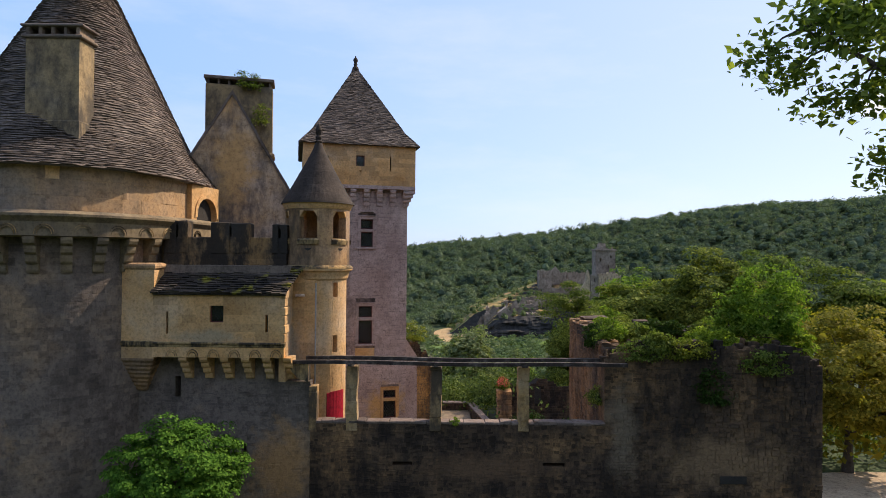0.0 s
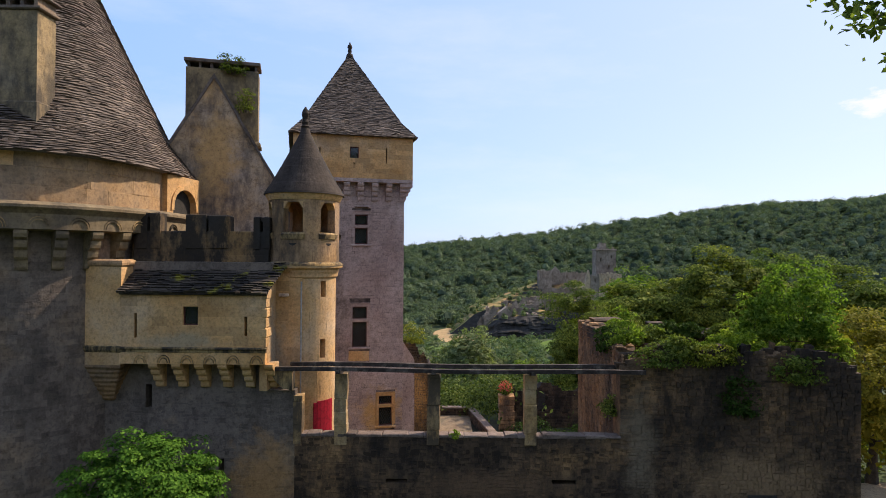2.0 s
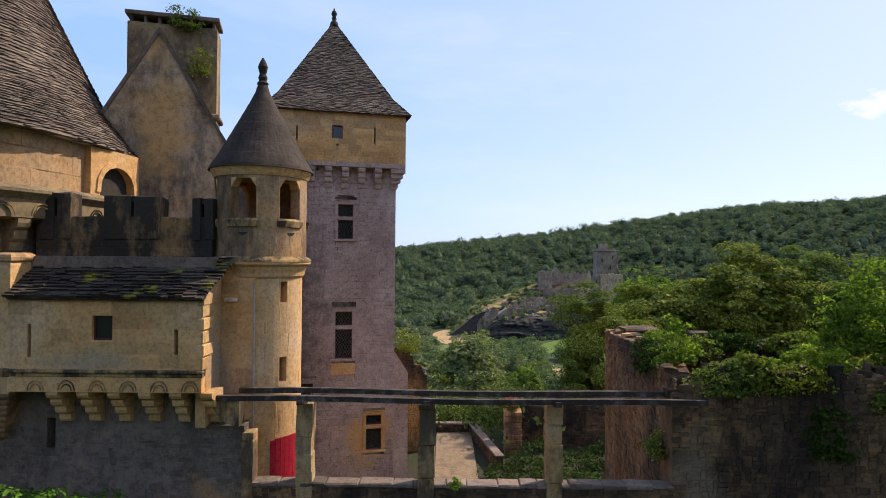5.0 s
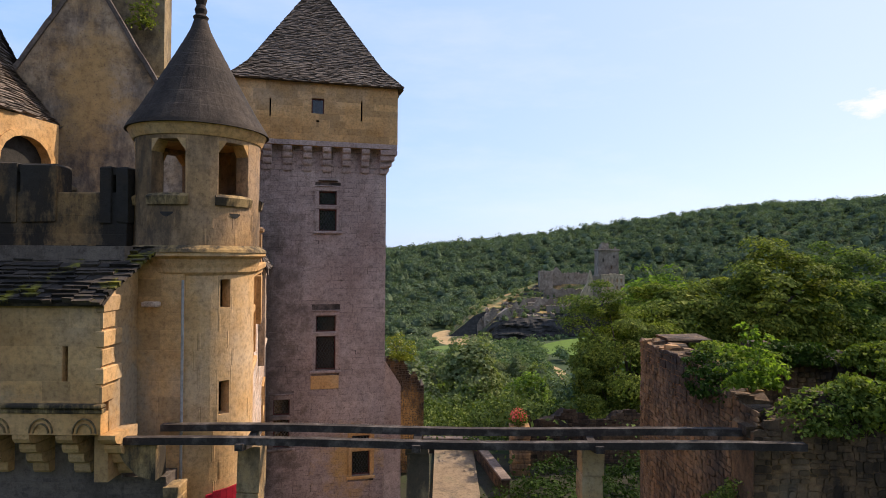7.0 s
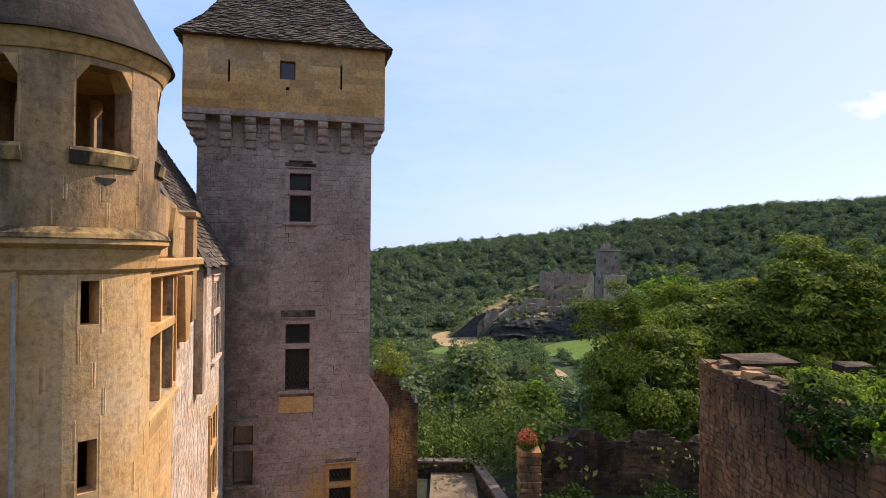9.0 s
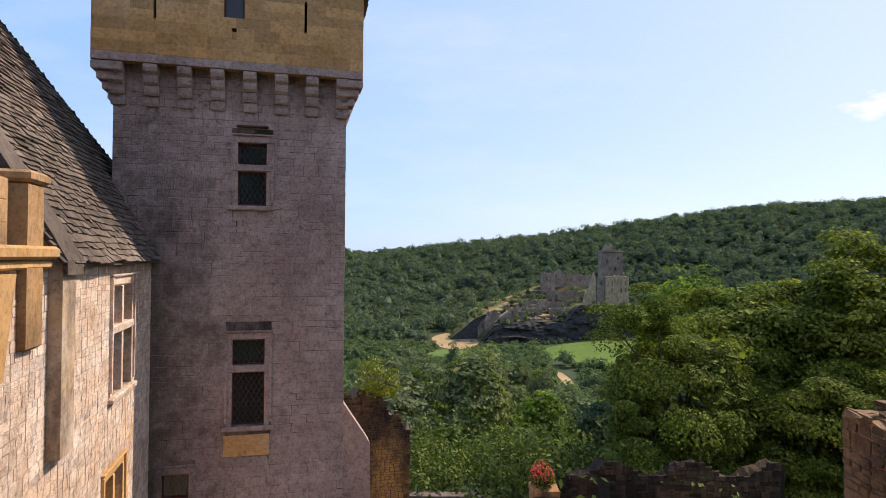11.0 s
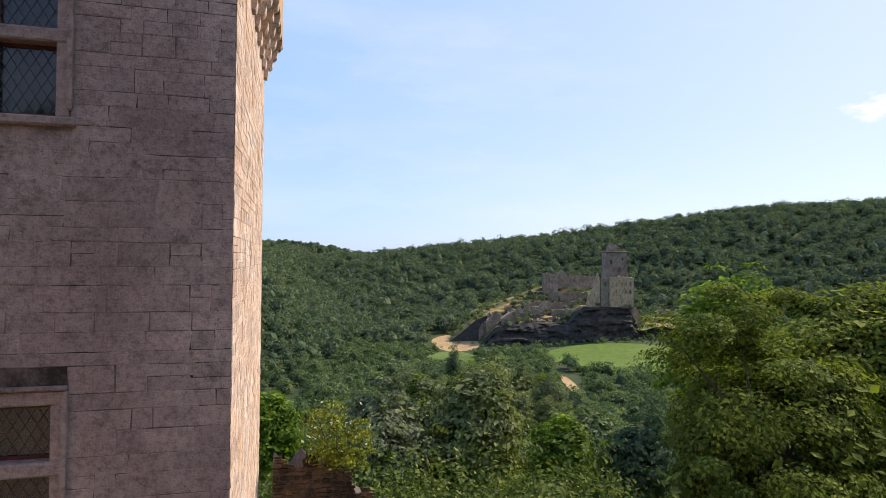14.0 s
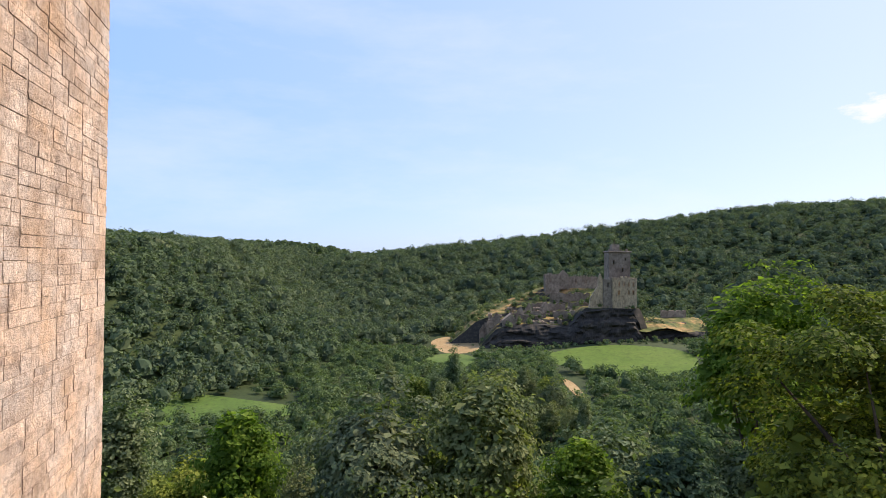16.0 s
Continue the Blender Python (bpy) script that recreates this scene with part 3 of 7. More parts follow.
def slate_mesh(name, place, length, rise, row, wide, rng, material, thick=(0.02, 0.05), span=None):
    """Overlapping stone slates. place(s, v, out): s along the eave, v up the slope. span(v): the stretch of s that is covered."""
    V, Fc = [], []
    v = 0.0
    while v < rise:
        s0, s1 = span(v) if span else (0.0, length)
        s = s0
        rr = rng.uniform(row * 0.8, row * 1.2)
        while s < s1 - 0.02:
            w = min(rng.uniform(*wide), s1 - s)
            t, lift, low = rng.uniform(*thick), rng.uniform(0.0, 0.02), rng.uniform(-0.04, 0.04)
            va, vb = v + low, min(v + rr * 1.7, rise + 0.03)
            n = len(V)
            g = 0.004
            for (a, b, o) in ((s + g, va, 0.0), (s + w - g, va, 0.0), (s + w - g, va, t + lift + 0.03), (s + g, va, t + lift + 0.03),
                              (s + g, vb, 0.0), (s + w - g, vb, 0.0), (s + w - g, vb, 0.012), (s + g, vb, 0.012)):
                V.append(place(a, b + rng.uniform(-0.012, 0.012), o + rng.uniform(-0.006, 0.006)))
            Fc += [(n, n + 1, n + 2, n + 3), (n + 3, n + 2, n + 6, n + 7), (n, n + 3, n + 7, n + 4), (n + 1, n + 5, n + 6, n + 2)]
            s += w
        v += rr
    return array_mesh(name, np.array(V), np.array(Fc), material)


def slates(name, parent, label="", **kw):
    ob = new(name, slate_mesh(name, **kw))
    ob.parent = parent
    return tagged(ob, label, kind="stuff")


# ---- plants ----
def leaf_quads(centres, size, rng, up=0.35, outward=None, loose=1.0):
    """One four-cornered leaf or spray at each centre, turned at random."""
    n = len(centres)
    nor = rng.normal(size=(n, 3)) * loose
    nor[:, 2] += up * 2
    if outward is not None:
        nor += outward * 0.9
    nor /= np.linalg.norm(nor, axis=1, keepdims=True) + 1e-9
    ref = rng.normal(size=(n, 3))
    u = np.cross(nor, ref)
    u /= np.linalg.norm(u, axis=1, keepdims=True) + 1e-9
    w = np.cross(nor, u)
    L = (size * rng.uniform(0.6, 1.35, n))[:, None]
    W = L * rng.uniform(0.45, 0.75, n)[:, None]
    pts = np.stack([centres - u * L * 0.5, centres + w * W * 0.5 + nor * L * 0.08, centres + u * L * 0.5, centres - w * W * 0.5 + nor * L * 0.08], 1)
    return pts.reshape(-1, 3), np.arange(n * 4).reshape(-1, 4)


def crown_points(rng, n_clumps, per_clump, radii, clump, hollow=0.55, flat_base=0.5, lobed=0.3):
    """Leaf centres in clumps inside a lumpy ellipsoid about the origin, and the directions outwards."""
    d = rng.normal(size=(n_clumps, 3))
    d /= np.linalg.norm(d, axis=1, keepdims=True)
    d[:, 2] = np.where(d[:, 2] < -flat_base, -flat_base, d[:, 2])
    lobes = rng.normal(size=(7 if lobed < 0.4 else 13, 3))
    lobes /= np.linalg.norm(lobes, axis=1, keepdims=True)
    bulge = 1.08 - lobed + lobed * np.max(np.clip(d @ lobes.T, 0, 1) ** (5 if lobed < 0.4 else 9), axis=1)
    r = rng.uniform(hollow ** 3, 1, n_clumps) ** (1 / 3) * bulge
    c = d * r[:, None] * np.array(radii)
    size = clump * rng.uniform(0.6, 1.4, n_clumps)
    off = rng.normal(size=(n_clumps, per_clump, 3))
    off /= np.linalg.norm(off, axis=2, keepdims=True)
    off *= (rng.uniform(0.3, 1, (n_clumps, per_clump, 1)) ** 0.5) * size[:, None, None]
    off[:, :, 2] = np.where(off[:, :, 2] < 0, np.where(rng.random((n_clumps, per_clump)) < 0.7, -off[:, :, 2], off[:, :, 2]), off[:, :, 2]) * 0.55
    pts = (c[:, None, :] + off).reshape(-1, 3)
    out = off.reshape(-1, 3) / (np.repeat(size, per_clump)[:, None] + 1e-9) + np.repeat(d, per_clump, 0) * 0.5
    return pts, out, c


def tree(name, label, x, y, z, height, radii, material, seed, clumps=120, per=60, leaf=0.3, clump=1.0, trunk=0.3, crown_at=0.62, group="", category="tree"):
    rng = np.random.default_rng(seed)
    top = thing(name, label, category, pose(x, y, z), group)
    pts, out, cc = crown_points(rng, clumps, per, radii, clump, hollow=0.7, lobed=0.3 if name == "round_bush_tree" else 0.58)
    heart = rng.normal(size=(900, 3))
    heart = heart / np.linalg.norm(heart, axis=1, keepdims=True) * rng.uniform(0.1, 1, (900, 1)) ** 0.4 * np.array(radii) * 0.7
    pts, out = np.concatenate([pts, heart]), np.concatenate([out, heart / max(radii)])
    sizes = np.concatenate([np.full(len(pts) - len(heart), leaf), np.full(len(heart), leaf * 2.6)])
    lift = np.array([0, 0, height * crown_at])
    v, f = leaf_quads(pts + lift, sizes, rng, outward=out * 1.4, loose=0.45)
    crown = new("crown", array_mesh("crown", v, f, material))
    crown.parent = top
    m = Mesh()
    steps = 6
    line = [(math.sin(i * 1.3 + seed) * 0.12 * i * trunk, math.cos(i * 1.7 + seed) * 0.12 * i * trunk, height * (crown_at + 0.12) * i / steps) for i in range(steps + 1)]
    m.tube(line, [trunk * (1.25 if i == 0 else 1) * (1 - 0.8 * i / steps) for i in range(steps + 1)], 8)
    for k in range(9):
        e = Vector(cc[rng.integers(len(cc))] * 0.85) + Vector(lift)
        i = int(rng.integers(2, steps))
        s = Vector(line[i])
        mid = s.lerp(e, 0.5) + Vector((0, 0, 0.12 * (e - s).length))
        m.tube([s, mid, e], [trunk * 0.35, trunk * 0.2, trunk * 0.05], 6)
    part("trunk", m, M_BARK, top)
    return top


# ---- land ----
def smooth(t):
    t = np.clip(t, 0, 1)
    return t * t * (3 - 2 * t)


def land(x, y):
    """Height of the ground: the castle's spur, the valley floor, the hills on both sides, an added one behind."""
    x, y = np.asarray(x, float), np.asarray(y, float)
    h = np.full(np.broadcast(x, y).shape, -55.0)
    spur = smooth((205 - y) / 148)
    spur_side = smooth((x + 190) / 130) * smooth((260 - x) / 150)
    h = h + 52.1 * spur ** 1.7 * np.where(y > 60, spur_side, 1)
    crest = 22 + 0.108 * x + 8.5 * np.exp(-((x - 430) / 170.0) ** 2)
    right = smooth((y - 505 - 0.12 * np.clip(160 - x, -400, 300)) / 440)
    h = h + np.maximum(crest + 55, 20) * right
    left = smooth((-38 - x - 0.05 * (y - 400)) / 330) * smooth((y - 275 - 0.3 * (x + 60)) / 190)
    h = np.maximum(h, -55 + np.minimum(118 * left, 66 + 0.075 * np.clip(-x - 150, 0, 300)))
    h = np.maximum(h, -55 + 58 * smooth((y - 1250) / 700) + 8 * np.sin(x / 180.0))
    # unseen hill added behind the start to block low sky light
    h = h + 48.0 * smooth((-35 - y) / 130)
    h = h + 1.5 * np.sin(x / 37.0 + 1) * np.cos(y / 29.0) * smooth((y - 120) / 60)
    return h


def build_ground():
    xs = np.concatenate([np.linspace(-4000, -450, 20), np.linspace(-420, 800, 170), np.linspace(850, 4000, 20)])
    ys = np.concatenate([np.linspace(-1500, -40, 10), np.linspace(-30, 60, 31), np.linspace(63, 560, 125), np.linspace(570, 1100, 60), np.linspace(1150, 4600, 36)])
    X, Y = np.meshgrid(xs, ys)
    V = np.stack([X, Y, land(X, Y)], -1).reshape(-1, 3)
    nx, ny = len(xs), len(ys)
    i, j = np.meshgrid(np.arange(nx - 1), np.arange(ny - 1))
    a = (j * nx + i).ravel()
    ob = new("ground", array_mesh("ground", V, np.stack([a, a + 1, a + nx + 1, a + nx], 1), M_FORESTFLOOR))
    ob.data.polygons.foreach_set("use_smooth", [True] * len(ob.data.polygons))
    tagged(ob, "green grassy valley and wooded hillsides round the castle spur", "ground", kind="structure")


def patch(name, label, category, outline, material, lift=0.15, step=6.0):
    """A level-following sheet over the ground inside a rounded outline (cx, cy, rx, ry)."""
    cx, cy, rx, ry = outline
    loops = []
    for k in range(1, 9):
        r = k / 8
        loops.append([(cx + rx * r * math.cos(a) * (1 + 0.08 * math.sin(3 * a)), cy + ry * r * math.sin(a), 0) for a in np.linspace(0, 2 * math.pi, 40, endpoint=False)])
    m = Mesh().rings(loops, cap0=True, cap1=False)
    m.v = [(x, y, float(land(x, y)) + lift) for x, y, z in m.v]
    ob = part(name, m, material, None, label)
    tagged(ob, category=category, kind="structure")


build_ground()
patch("field", "dry straw-coloured field on the valley floor", "field", (12, 500, 20, 38), M_STRAW)
patch("meadow_1", "bright green mown meadow below the cliff", "meadow", (112, 412, 46, 50), surface("mown_meadow", (0.065, 0.12, 0.01), (0.082, 0.14, 0.014), (0.105, 0.155, 0.022), stain_amount=0.15, big=0.03, fine=0.8, bump=0.2, vary=0, streak=1))
patch("meadow_2", "rough green meadow between the valley trees", "meadow", (-112, 292, 52, 22), M_GRASS)
patch("meadow_3", "strip of green grass beside the straw field", "meadow", (6, 430, 16, 34), M_GRASS, lift=0.1)
patch("track", "sandy farm track across the valley floor", "track", (65, 332, 2.6, 24), M_STRAW, lift=0.2)
patch("gravel", "pale gravel yard beside the castle wall", "gravel", (31, 33, 14, 11), M_GRAVEL, lift=0.05)


# ---- masonry rules ----
def sharp_window(parent, x0, x1, z0, z1, y, transom, rng, recess=0.32, lattice=True, surround=0.17, stone=M_TOWER, sill=True, mullion=False):
    """A stone-framed window with wooden casements and leaded panes, in a wall whose face is at y."""
    win = thing("window", "stone cross window with dark red casements and leaded glass", "window")
    win.parent = parent
    win["kind"] = "part"
    del win["category"]
    w = surround
    for a_ in (x0 - w, x1):
        part("jamb", Mesh().box(a_, a_ + w, y - 0.035, y + recess, z0 - 0.02, z1 + 0.02, 0.02, 0.006, rng), stone, win)
    part("lintel", Mesh().box(x0 - w, x1 + w, y - 0.035, y + recess, z1 + 0.021, z1 + 0.24, 0.02, 0.006, rng), stone, win)
    part("hood_mould", Mesh().box(x0 - w - 0.06, x1 + w + 0.06, y - 0.10, y + 0.02, z1 + 0.245, z1 + 0.31, 0.02, 0.006, rng), stone, win)
    for a_ in (x0 - w - 0.06, x1 + w - 0.02):
        part("colonnette", Mesh().box(a_, a_ + 0.08, y - 0.085, y + 0.02, z0 + 0.1, z1 + 0.24, 0.03), stone, win)
    if transom:
        part("transom", Mesh().box(x0 - w - 0.05, x1 + w + 0.05, y - 0.07, y + recess, transom - 0.11, transom + 0.11, 0.03), stone, win)
    if mullion:
        mx = (x0 + x1) / 2
        part("mullion", Mesh().box(mx - 0.08, mx + 0.08, y - 0.03, y + recess, z0, z1, 0.02), stone, win)
    if sill:
        part("sill", Mesh().box(x0 - w - 0.12, x1 + w + 0.12, y - 0.14, y + recess, z0 - 0.17, z0 - 0.022, 0.03), stone, win)
    lights = [(x0, x1, z0, transom - 0.11), (x0, x1, transom + 0.11, z1)] if transom else [(x0, x1, z0, z1)]
    if mullion:
        lights = [l for a, b, c, d in lights for l in ((a, (a + b) / 2 - 0.08, c, d), ((a + b) / 2 + 0.08, b, c, d))]
    yy = y + recess - 0.14
    for a, b, c, d in lights:
        k = 0.055
        cas = part("casement", Mesh().box(a, a + k, yy, yy + 0.06, c, d).box(b - k, b, yy, yy + 0.06, c, d).box(a + k, b - k, yy, yy + 0.06, c, c + k).box(a + k, b - k, yy, yy + 0.06, d - k, d), M_FRAME, win, "dark red painted wooden casement")
        ob = part("pane", Mesh().box(a + k, b - k, yy + 0.025, yy + 0.033, c + k, d - k), M_GLASS, cas)
        ob.visible_shadow = False
        if lattice:
            lead, t = Mesh(), 0.009
            A, B, C, D = a + k, b - k, c + k, d - k
            stepd = 0.17
            for sgn in (1, -1):
                s = -(D - C)
                while s < (B - A) + (D - C):
                    # a came runs from the lower edge upwards at 60 degrees
                    pts = []
                    x_lo = A + s if sgn > 0 else B - s
                    slope = sgn * 0.58
                    zs = [C, D]
                    p, q = (x_lo, C), (x_lo + slope * (D - C), D)
                    (px, pz), (qx, qz) = p, q
                    if px > qx:
                        px, pz, qx, qz = qx, qz, px, pz
                    if qx > A and px < B:
                        g = (qz - pz) / (qx - px)
                        if px < A:
                            pz, px = pz + g * (A - px), A
                        if qx > B:
                            qz, qx = qz - g * (qx - B), B
                        lead.quad((px - t, yy + 0.02, pz), (px + t, yy + 0.02, pz), (qx + t, yy + 0.02, qz), (qx - t, yy + 0.02, qz))
                    s += stepd
            if lead.f:
                part("lattice", lead, M_LEAD, cas)
    return win


def corbel(parent, x, y, z0, z1, reach, width, material, steps=3, label="", name="corbel"):
    """A stepped bracket out of a wall whose face is at y."""
    m = Mesh()
    h = (z1 - z0) / steps
    for i in range(steps):
        r = reach * (i + 1) / steps
        pts = [(y + 0.05, z0 + i * h), (y - r * 0.72, z0 + i * h), (y - r * 0.93, z0 + i * h + h * 0.25), (y - r, z0 + i * h + h * 0.6), (y - r, z0 + (i + 1) * h - 0.012), (y + 0.05, z0 + (i + 1) * h - 0.012)]
        n = len(m.v)
        for xx in (x - width / 2, x + width / 2):
            m.v += [(xx, a, b) for a, b in pts]
        k = len(pts)
        m.f.append(tuple(range(n + k - 1, n - 1, -1)))
        m.f.append(tuple(range(n + k, n + 2 * k)))
        for q in range(k):
            a, b = n + q, n + (q + 1) % k
            m.f.append((a, b, b + k, a + k))
    return part(name, m, material, parent, label)


# ---- square tower ----
TW = 7.35            # width of the front
TD = 8.4             # depth
tower = thing("square_tower", "tall square grey-pink stone tower with a steep stone-slated pyramid roof", "tower", pose(-2.89, 45.6, 0, 0, 0, 14.0))
rng = random.Random(11)
W1 = (-3.55, -2.63, 13.5, 15.58)
W2 = (-3.66, -2.62, 6.15, 9.0)
W3 = (-1.72, -0.76, 0.45, 2.55)
W4 = (-5.78, -4.95, 2.2, 4.68)
front_holes = [W1, W2, W3, W4]
part("front_wall", pierced(-TW, 0, -3, 18.0, front_holes, 0, 0.8), M_TOWER_MORTAR, tower)
part("side_wall", Mesh().box(-0.8, 0, 0.801, TD, -3, 18.0), M_PALE_MORTAR, tower)
part("side_wall", Mesh().box(-TW, -TW + 0.8, 0.801, TD, -3, 18.0), M_MORTAR, tower)
part("back_wall", Mesh().box(-TW + 0.801, -0.801, TD - 0.8, TD, -3, 18.0), M_MORTAR, tower)
for z in (-1.0, 5.0, 11.8, 17.6):
    part("floor", Mesh().box(-TW + 0.81, -0.81, 0.81, TD - 0.81, z, z + 0.25), M_DARK, tower)
grown = [(a - 0.2, b + 0.2, c - 0.2, d + 0.33) for a, b, c, d in front_holes]
fr_rects = list(courses(-TW, 0.0, -1.5, 17.95, grown, rng, (0.20, 0.44), (0.28, 0.95), gap=0.009))
near = [r for r in fr_rects if r[0] > -5.2 and 4.2 < r[2] < 14.6]
near.sort(key=lambda r: abs(r[2] - 9.5))
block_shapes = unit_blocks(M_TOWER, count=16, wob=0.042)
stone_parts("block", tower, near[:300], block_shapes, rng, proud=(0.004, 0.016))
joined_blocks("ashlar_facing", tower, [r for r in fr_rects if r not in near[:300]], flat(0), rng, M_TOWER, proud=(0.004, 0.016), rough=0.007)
side_rects = list(rubble_rects(0.02, TD, -1.5, 17.8, [], rng, (0.13, 0.5), (0.3, 1.35), gap=0.006))
near = sorted([r for r in side_rects if 3.5 < r[2] < 16], key=lambda r: abs(r[2] - 10.5) + r[0] * 0.3)[:300]
rubble_shapes = unit_rubble(M_RUBBLE, wob=0.035)
stone_parts("stone", tower, near, rubble_shapes, rng, proud=(0.004, 0.015), turn=90)
joined_rubble("rubble_facing", tower, [r for r in side_rects if r not in near], lambda x, z, o: (o, x, z), rng, M_RUBBLE, proud=(0.004, 0.015), wob=0.04, shrink=0.015)
# upper room on corbels
UP = 0.52
for k in range(8):
    corbel(tower, -TW + 0.16 + k * (TW - 0.32) / 7, 0, 16.6, 17.86, UP, 0.42, M_TOWER, 4)
side = thing("corbel_row", "row of stepped stone corbels under the tower's upper room", "corbels")
side.parent, side.matrix_basis = tower, pose(0, 0, 0, 0, 0, 90)
del side["category"]
for k in range(9):
    corbel(side, 0.16 + k * (TD - 0.32) / 8, 0, 16.72, 17.86, UP, 0.36, M_RUBBLE, 4)
for cx in (0.0, -TW):
    m = Mesh()
    for i in range(4):
        r = UP * (i + 1) / 4
        s = 1 if cx == 0 else -1
        xa, xb = sorted((cx - 0.3 * s, cx + r * s))
        m.box(xa, xb, -r, 0.3, 16.72 + i * 0.285, 16.72 + (i + 1) * 0.285 - 0.01, 0.03)
    part("corner_corbel", m, M_TOWER, tower)
up_holes = [(-6.1, -6.02, 19.3, 20.2), (-4.0, -3.36, 19.5, 20.35), (-1.45, -1.37, 19.3, 20.35), (-3.75, -3.6, 19.1, 19.22)]
part("upper_front_wall", pierced(-TW - UP, UP, 17.87, 21.15, up_holes, -UP, -UP + 0.28), M_OCHRE, tower)
part("upper_side_wall", Mesh().box(UP - 0.28, UP, -UP + 0.281, TD + UP, 17.87, 21.15), M_OCHRE, tower)
part("upper_side_wall", Mesh().box(-TW - UP, -TW - UP + 0.4, -UP + 0.401, TD + UP, 17.87, 21.15), M_OCHRE, tower)
part("upper_back_wall", Mesh().box(-TW - UP + 0.401, UP - 0.401, TD + UP - 0.4, TD + UP, 17.87, 21.15), M_OCHRE, tower)
joined_blocks("ashlar_blocks", tower, [r for r in courses(-TW - UP, UP, 18.15, 21.1, up_holes, rng, (0.3, 0.42), (0.5, 1.1), gap=0.004)], flat(-UP), rng, M_OCHRE, proud=(0.004, 0.008))
joined_blocks("lintel_blocks", tower, [r for r in courses(-TW - UP, UP, 17.87, 18.14, [], rng, (0.27, 0.28), (1.0, 1.07), gap=0.008)], flat(-UP), rng, M_TOWER, proud=(0.02, 0.03))
a, b, c, d = up_holes[1]
cas = part("casement", Mesh().box(a, a + 0.06, -UP + 0.12, -UP + 0.2, c, d).box(b - 0.06, b, -UP + 0.12, -UP + 0.2, c, d).box(a + 0.06, b - 0.06, -UP + 0.12, -UP + 0.2, c, c + 0.06).box(a + 0.06, b - 0.06, -UP + 0.12, -UP + 0.2, d - 0.06, d), M_FRAME, tower, "dark red wooden casement")
part("pane", Mesh().box(a + 0.06, b - 0.06, -UP + 0.15, -UP + 0.16, c + 0.06, d - 0.06), M_GLASS, cas).visible_shadow = False
for wdw, tr in ((W1, 14.75), (W2, 8.04), (W3, 1.85), (W4, 3.75)):
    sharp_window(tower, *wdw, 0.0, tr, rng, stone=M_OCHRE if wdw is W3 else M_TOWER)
part("drip_mould", Mesh().box(W1[0] - 0.05, W1[1] + 0.05, -0.16, 0.02, W1[3] + 0.52, W1[3] + 0.58, 0.015), M_DARKWALL, tower)
part("relief_panel", Mesh().box(-3.9, -2.45, -0.045, 0.02, 5.15, 5.85, 0.01), M_OCHRE, tower, "yellow limestone panel below the window")
# roof
EX0, EX1, EY0, EY1, EZ = -TW - UP - 0.28, UP + 0.28, -UP - 0.28, TD + UP + 0.28, 21.12
RC = ((EX0 + EX1) / 2, (EY0 + EY1) / 2)
APEX = 28.4
hx, hy = (EX1 - EX0) / 2, (EY1 - EY0) / 2


def roof_half(z):
    """How much of the eave's half width is left at height z: a flared foot, then a steep straight slope."""
    if z < 22.3:
        return 1 - 0.22 * (z - EZ) / (22.3 - EZ)
    return 0.78 * (APEX - z) / (APEX - 22.3)


levels = [EZ, 21.7, 22.3, 23.5, 26, APEX - 0.1]
part("roof_deck", Mesh().rings([[(RC[0] + sx * hx * roof_half(z), RC[1] + sy * hy * roof_half(z), z) for sx, sy in ((-1, -1), (1, -1), (1, 1), (-1, 1))] for z in levels]), M_SLATE, tower)
slopes = [(EZ, 0.0)]
for i in range(60):
    z = EZ + (APEX - 0.1 - EZ) * (i + 1) / 60
    dz = z - slopes[-1][0]
    dr = (roof_half(slopes[-1][0]) - roof_half(z)) * hx
    slopes.append((z, slopes[-1][1] + math.hypot(dz, dr)))
slope_len = slopes[-1][1]


def z_at(v):
    return float(np.interp(v, [s[1] for s in slopes], [s[0] for s in slopes]))


for nx, ny, half, other in ((0, -1, hx, hy), (1, 0, hy, hx), (-1, 0, hy, hx)):
    def face(s, v, o, nx=nx, ny=ny, half=half, other=other):
        z = z_at(max(v, 0))
        k = roof_half(z)
        n = k * other + o * 0.85
        if ny:
            return (RC[0] + s, RC[1] + ny * n, z + o * 0.5 - (0.04 if v < 0 else 0))
        return (RC[0] + nx * n, RC[1] + nx * s, z + o * 0.5)
    slates("roof_slates", tower, place=face, length=1, rise=slope_len - 0.1, row=0.12, wide=(0.13, 0.34), rng=rng, material=M_SLATE,
           span=lambda v, half=half: (-half * roof_half(z_at(v)), half * roof_half(z_at(v))))
part("finial", Mesh().turn(RC[0], RC[1], [(0.32, APEX - 0.35), (0.24, APEX), (0.12, APEX + 0.1), (0.17, APEX + 0.25), (0.12, APEX + 0.38), (0.2, APEX + 0.55), (0.16, APEX + 0.72), (0.06, APEX + 0.82), (0.05, APEX + 0.95)], 12), M_CONE, tower, smooth=True)
# ragged wall stub and spur buttress at the foot of the lit side
part("buttress", Mesh().prism([(0.0, -3), (1.15, -3), (1.1, 4.9), (0.98, 5.1), (0.0, 6.6)], 1.2, 2.0), M_TOWER, tower, "sloping stone spur against the tower foot")

# ---- ragged wall behind the tower ----
stub_wall = thing("broken_wall", "broken rubble wall stub with roses growing on it", "wall", pose(-4.6, 53.6, 0, 0, 0, 14))


def stub_top(x):
    return 5.2 - 1.7 * smooth((x - 1.6) / 1.9) + 0.25 * math.sin(x * 7)


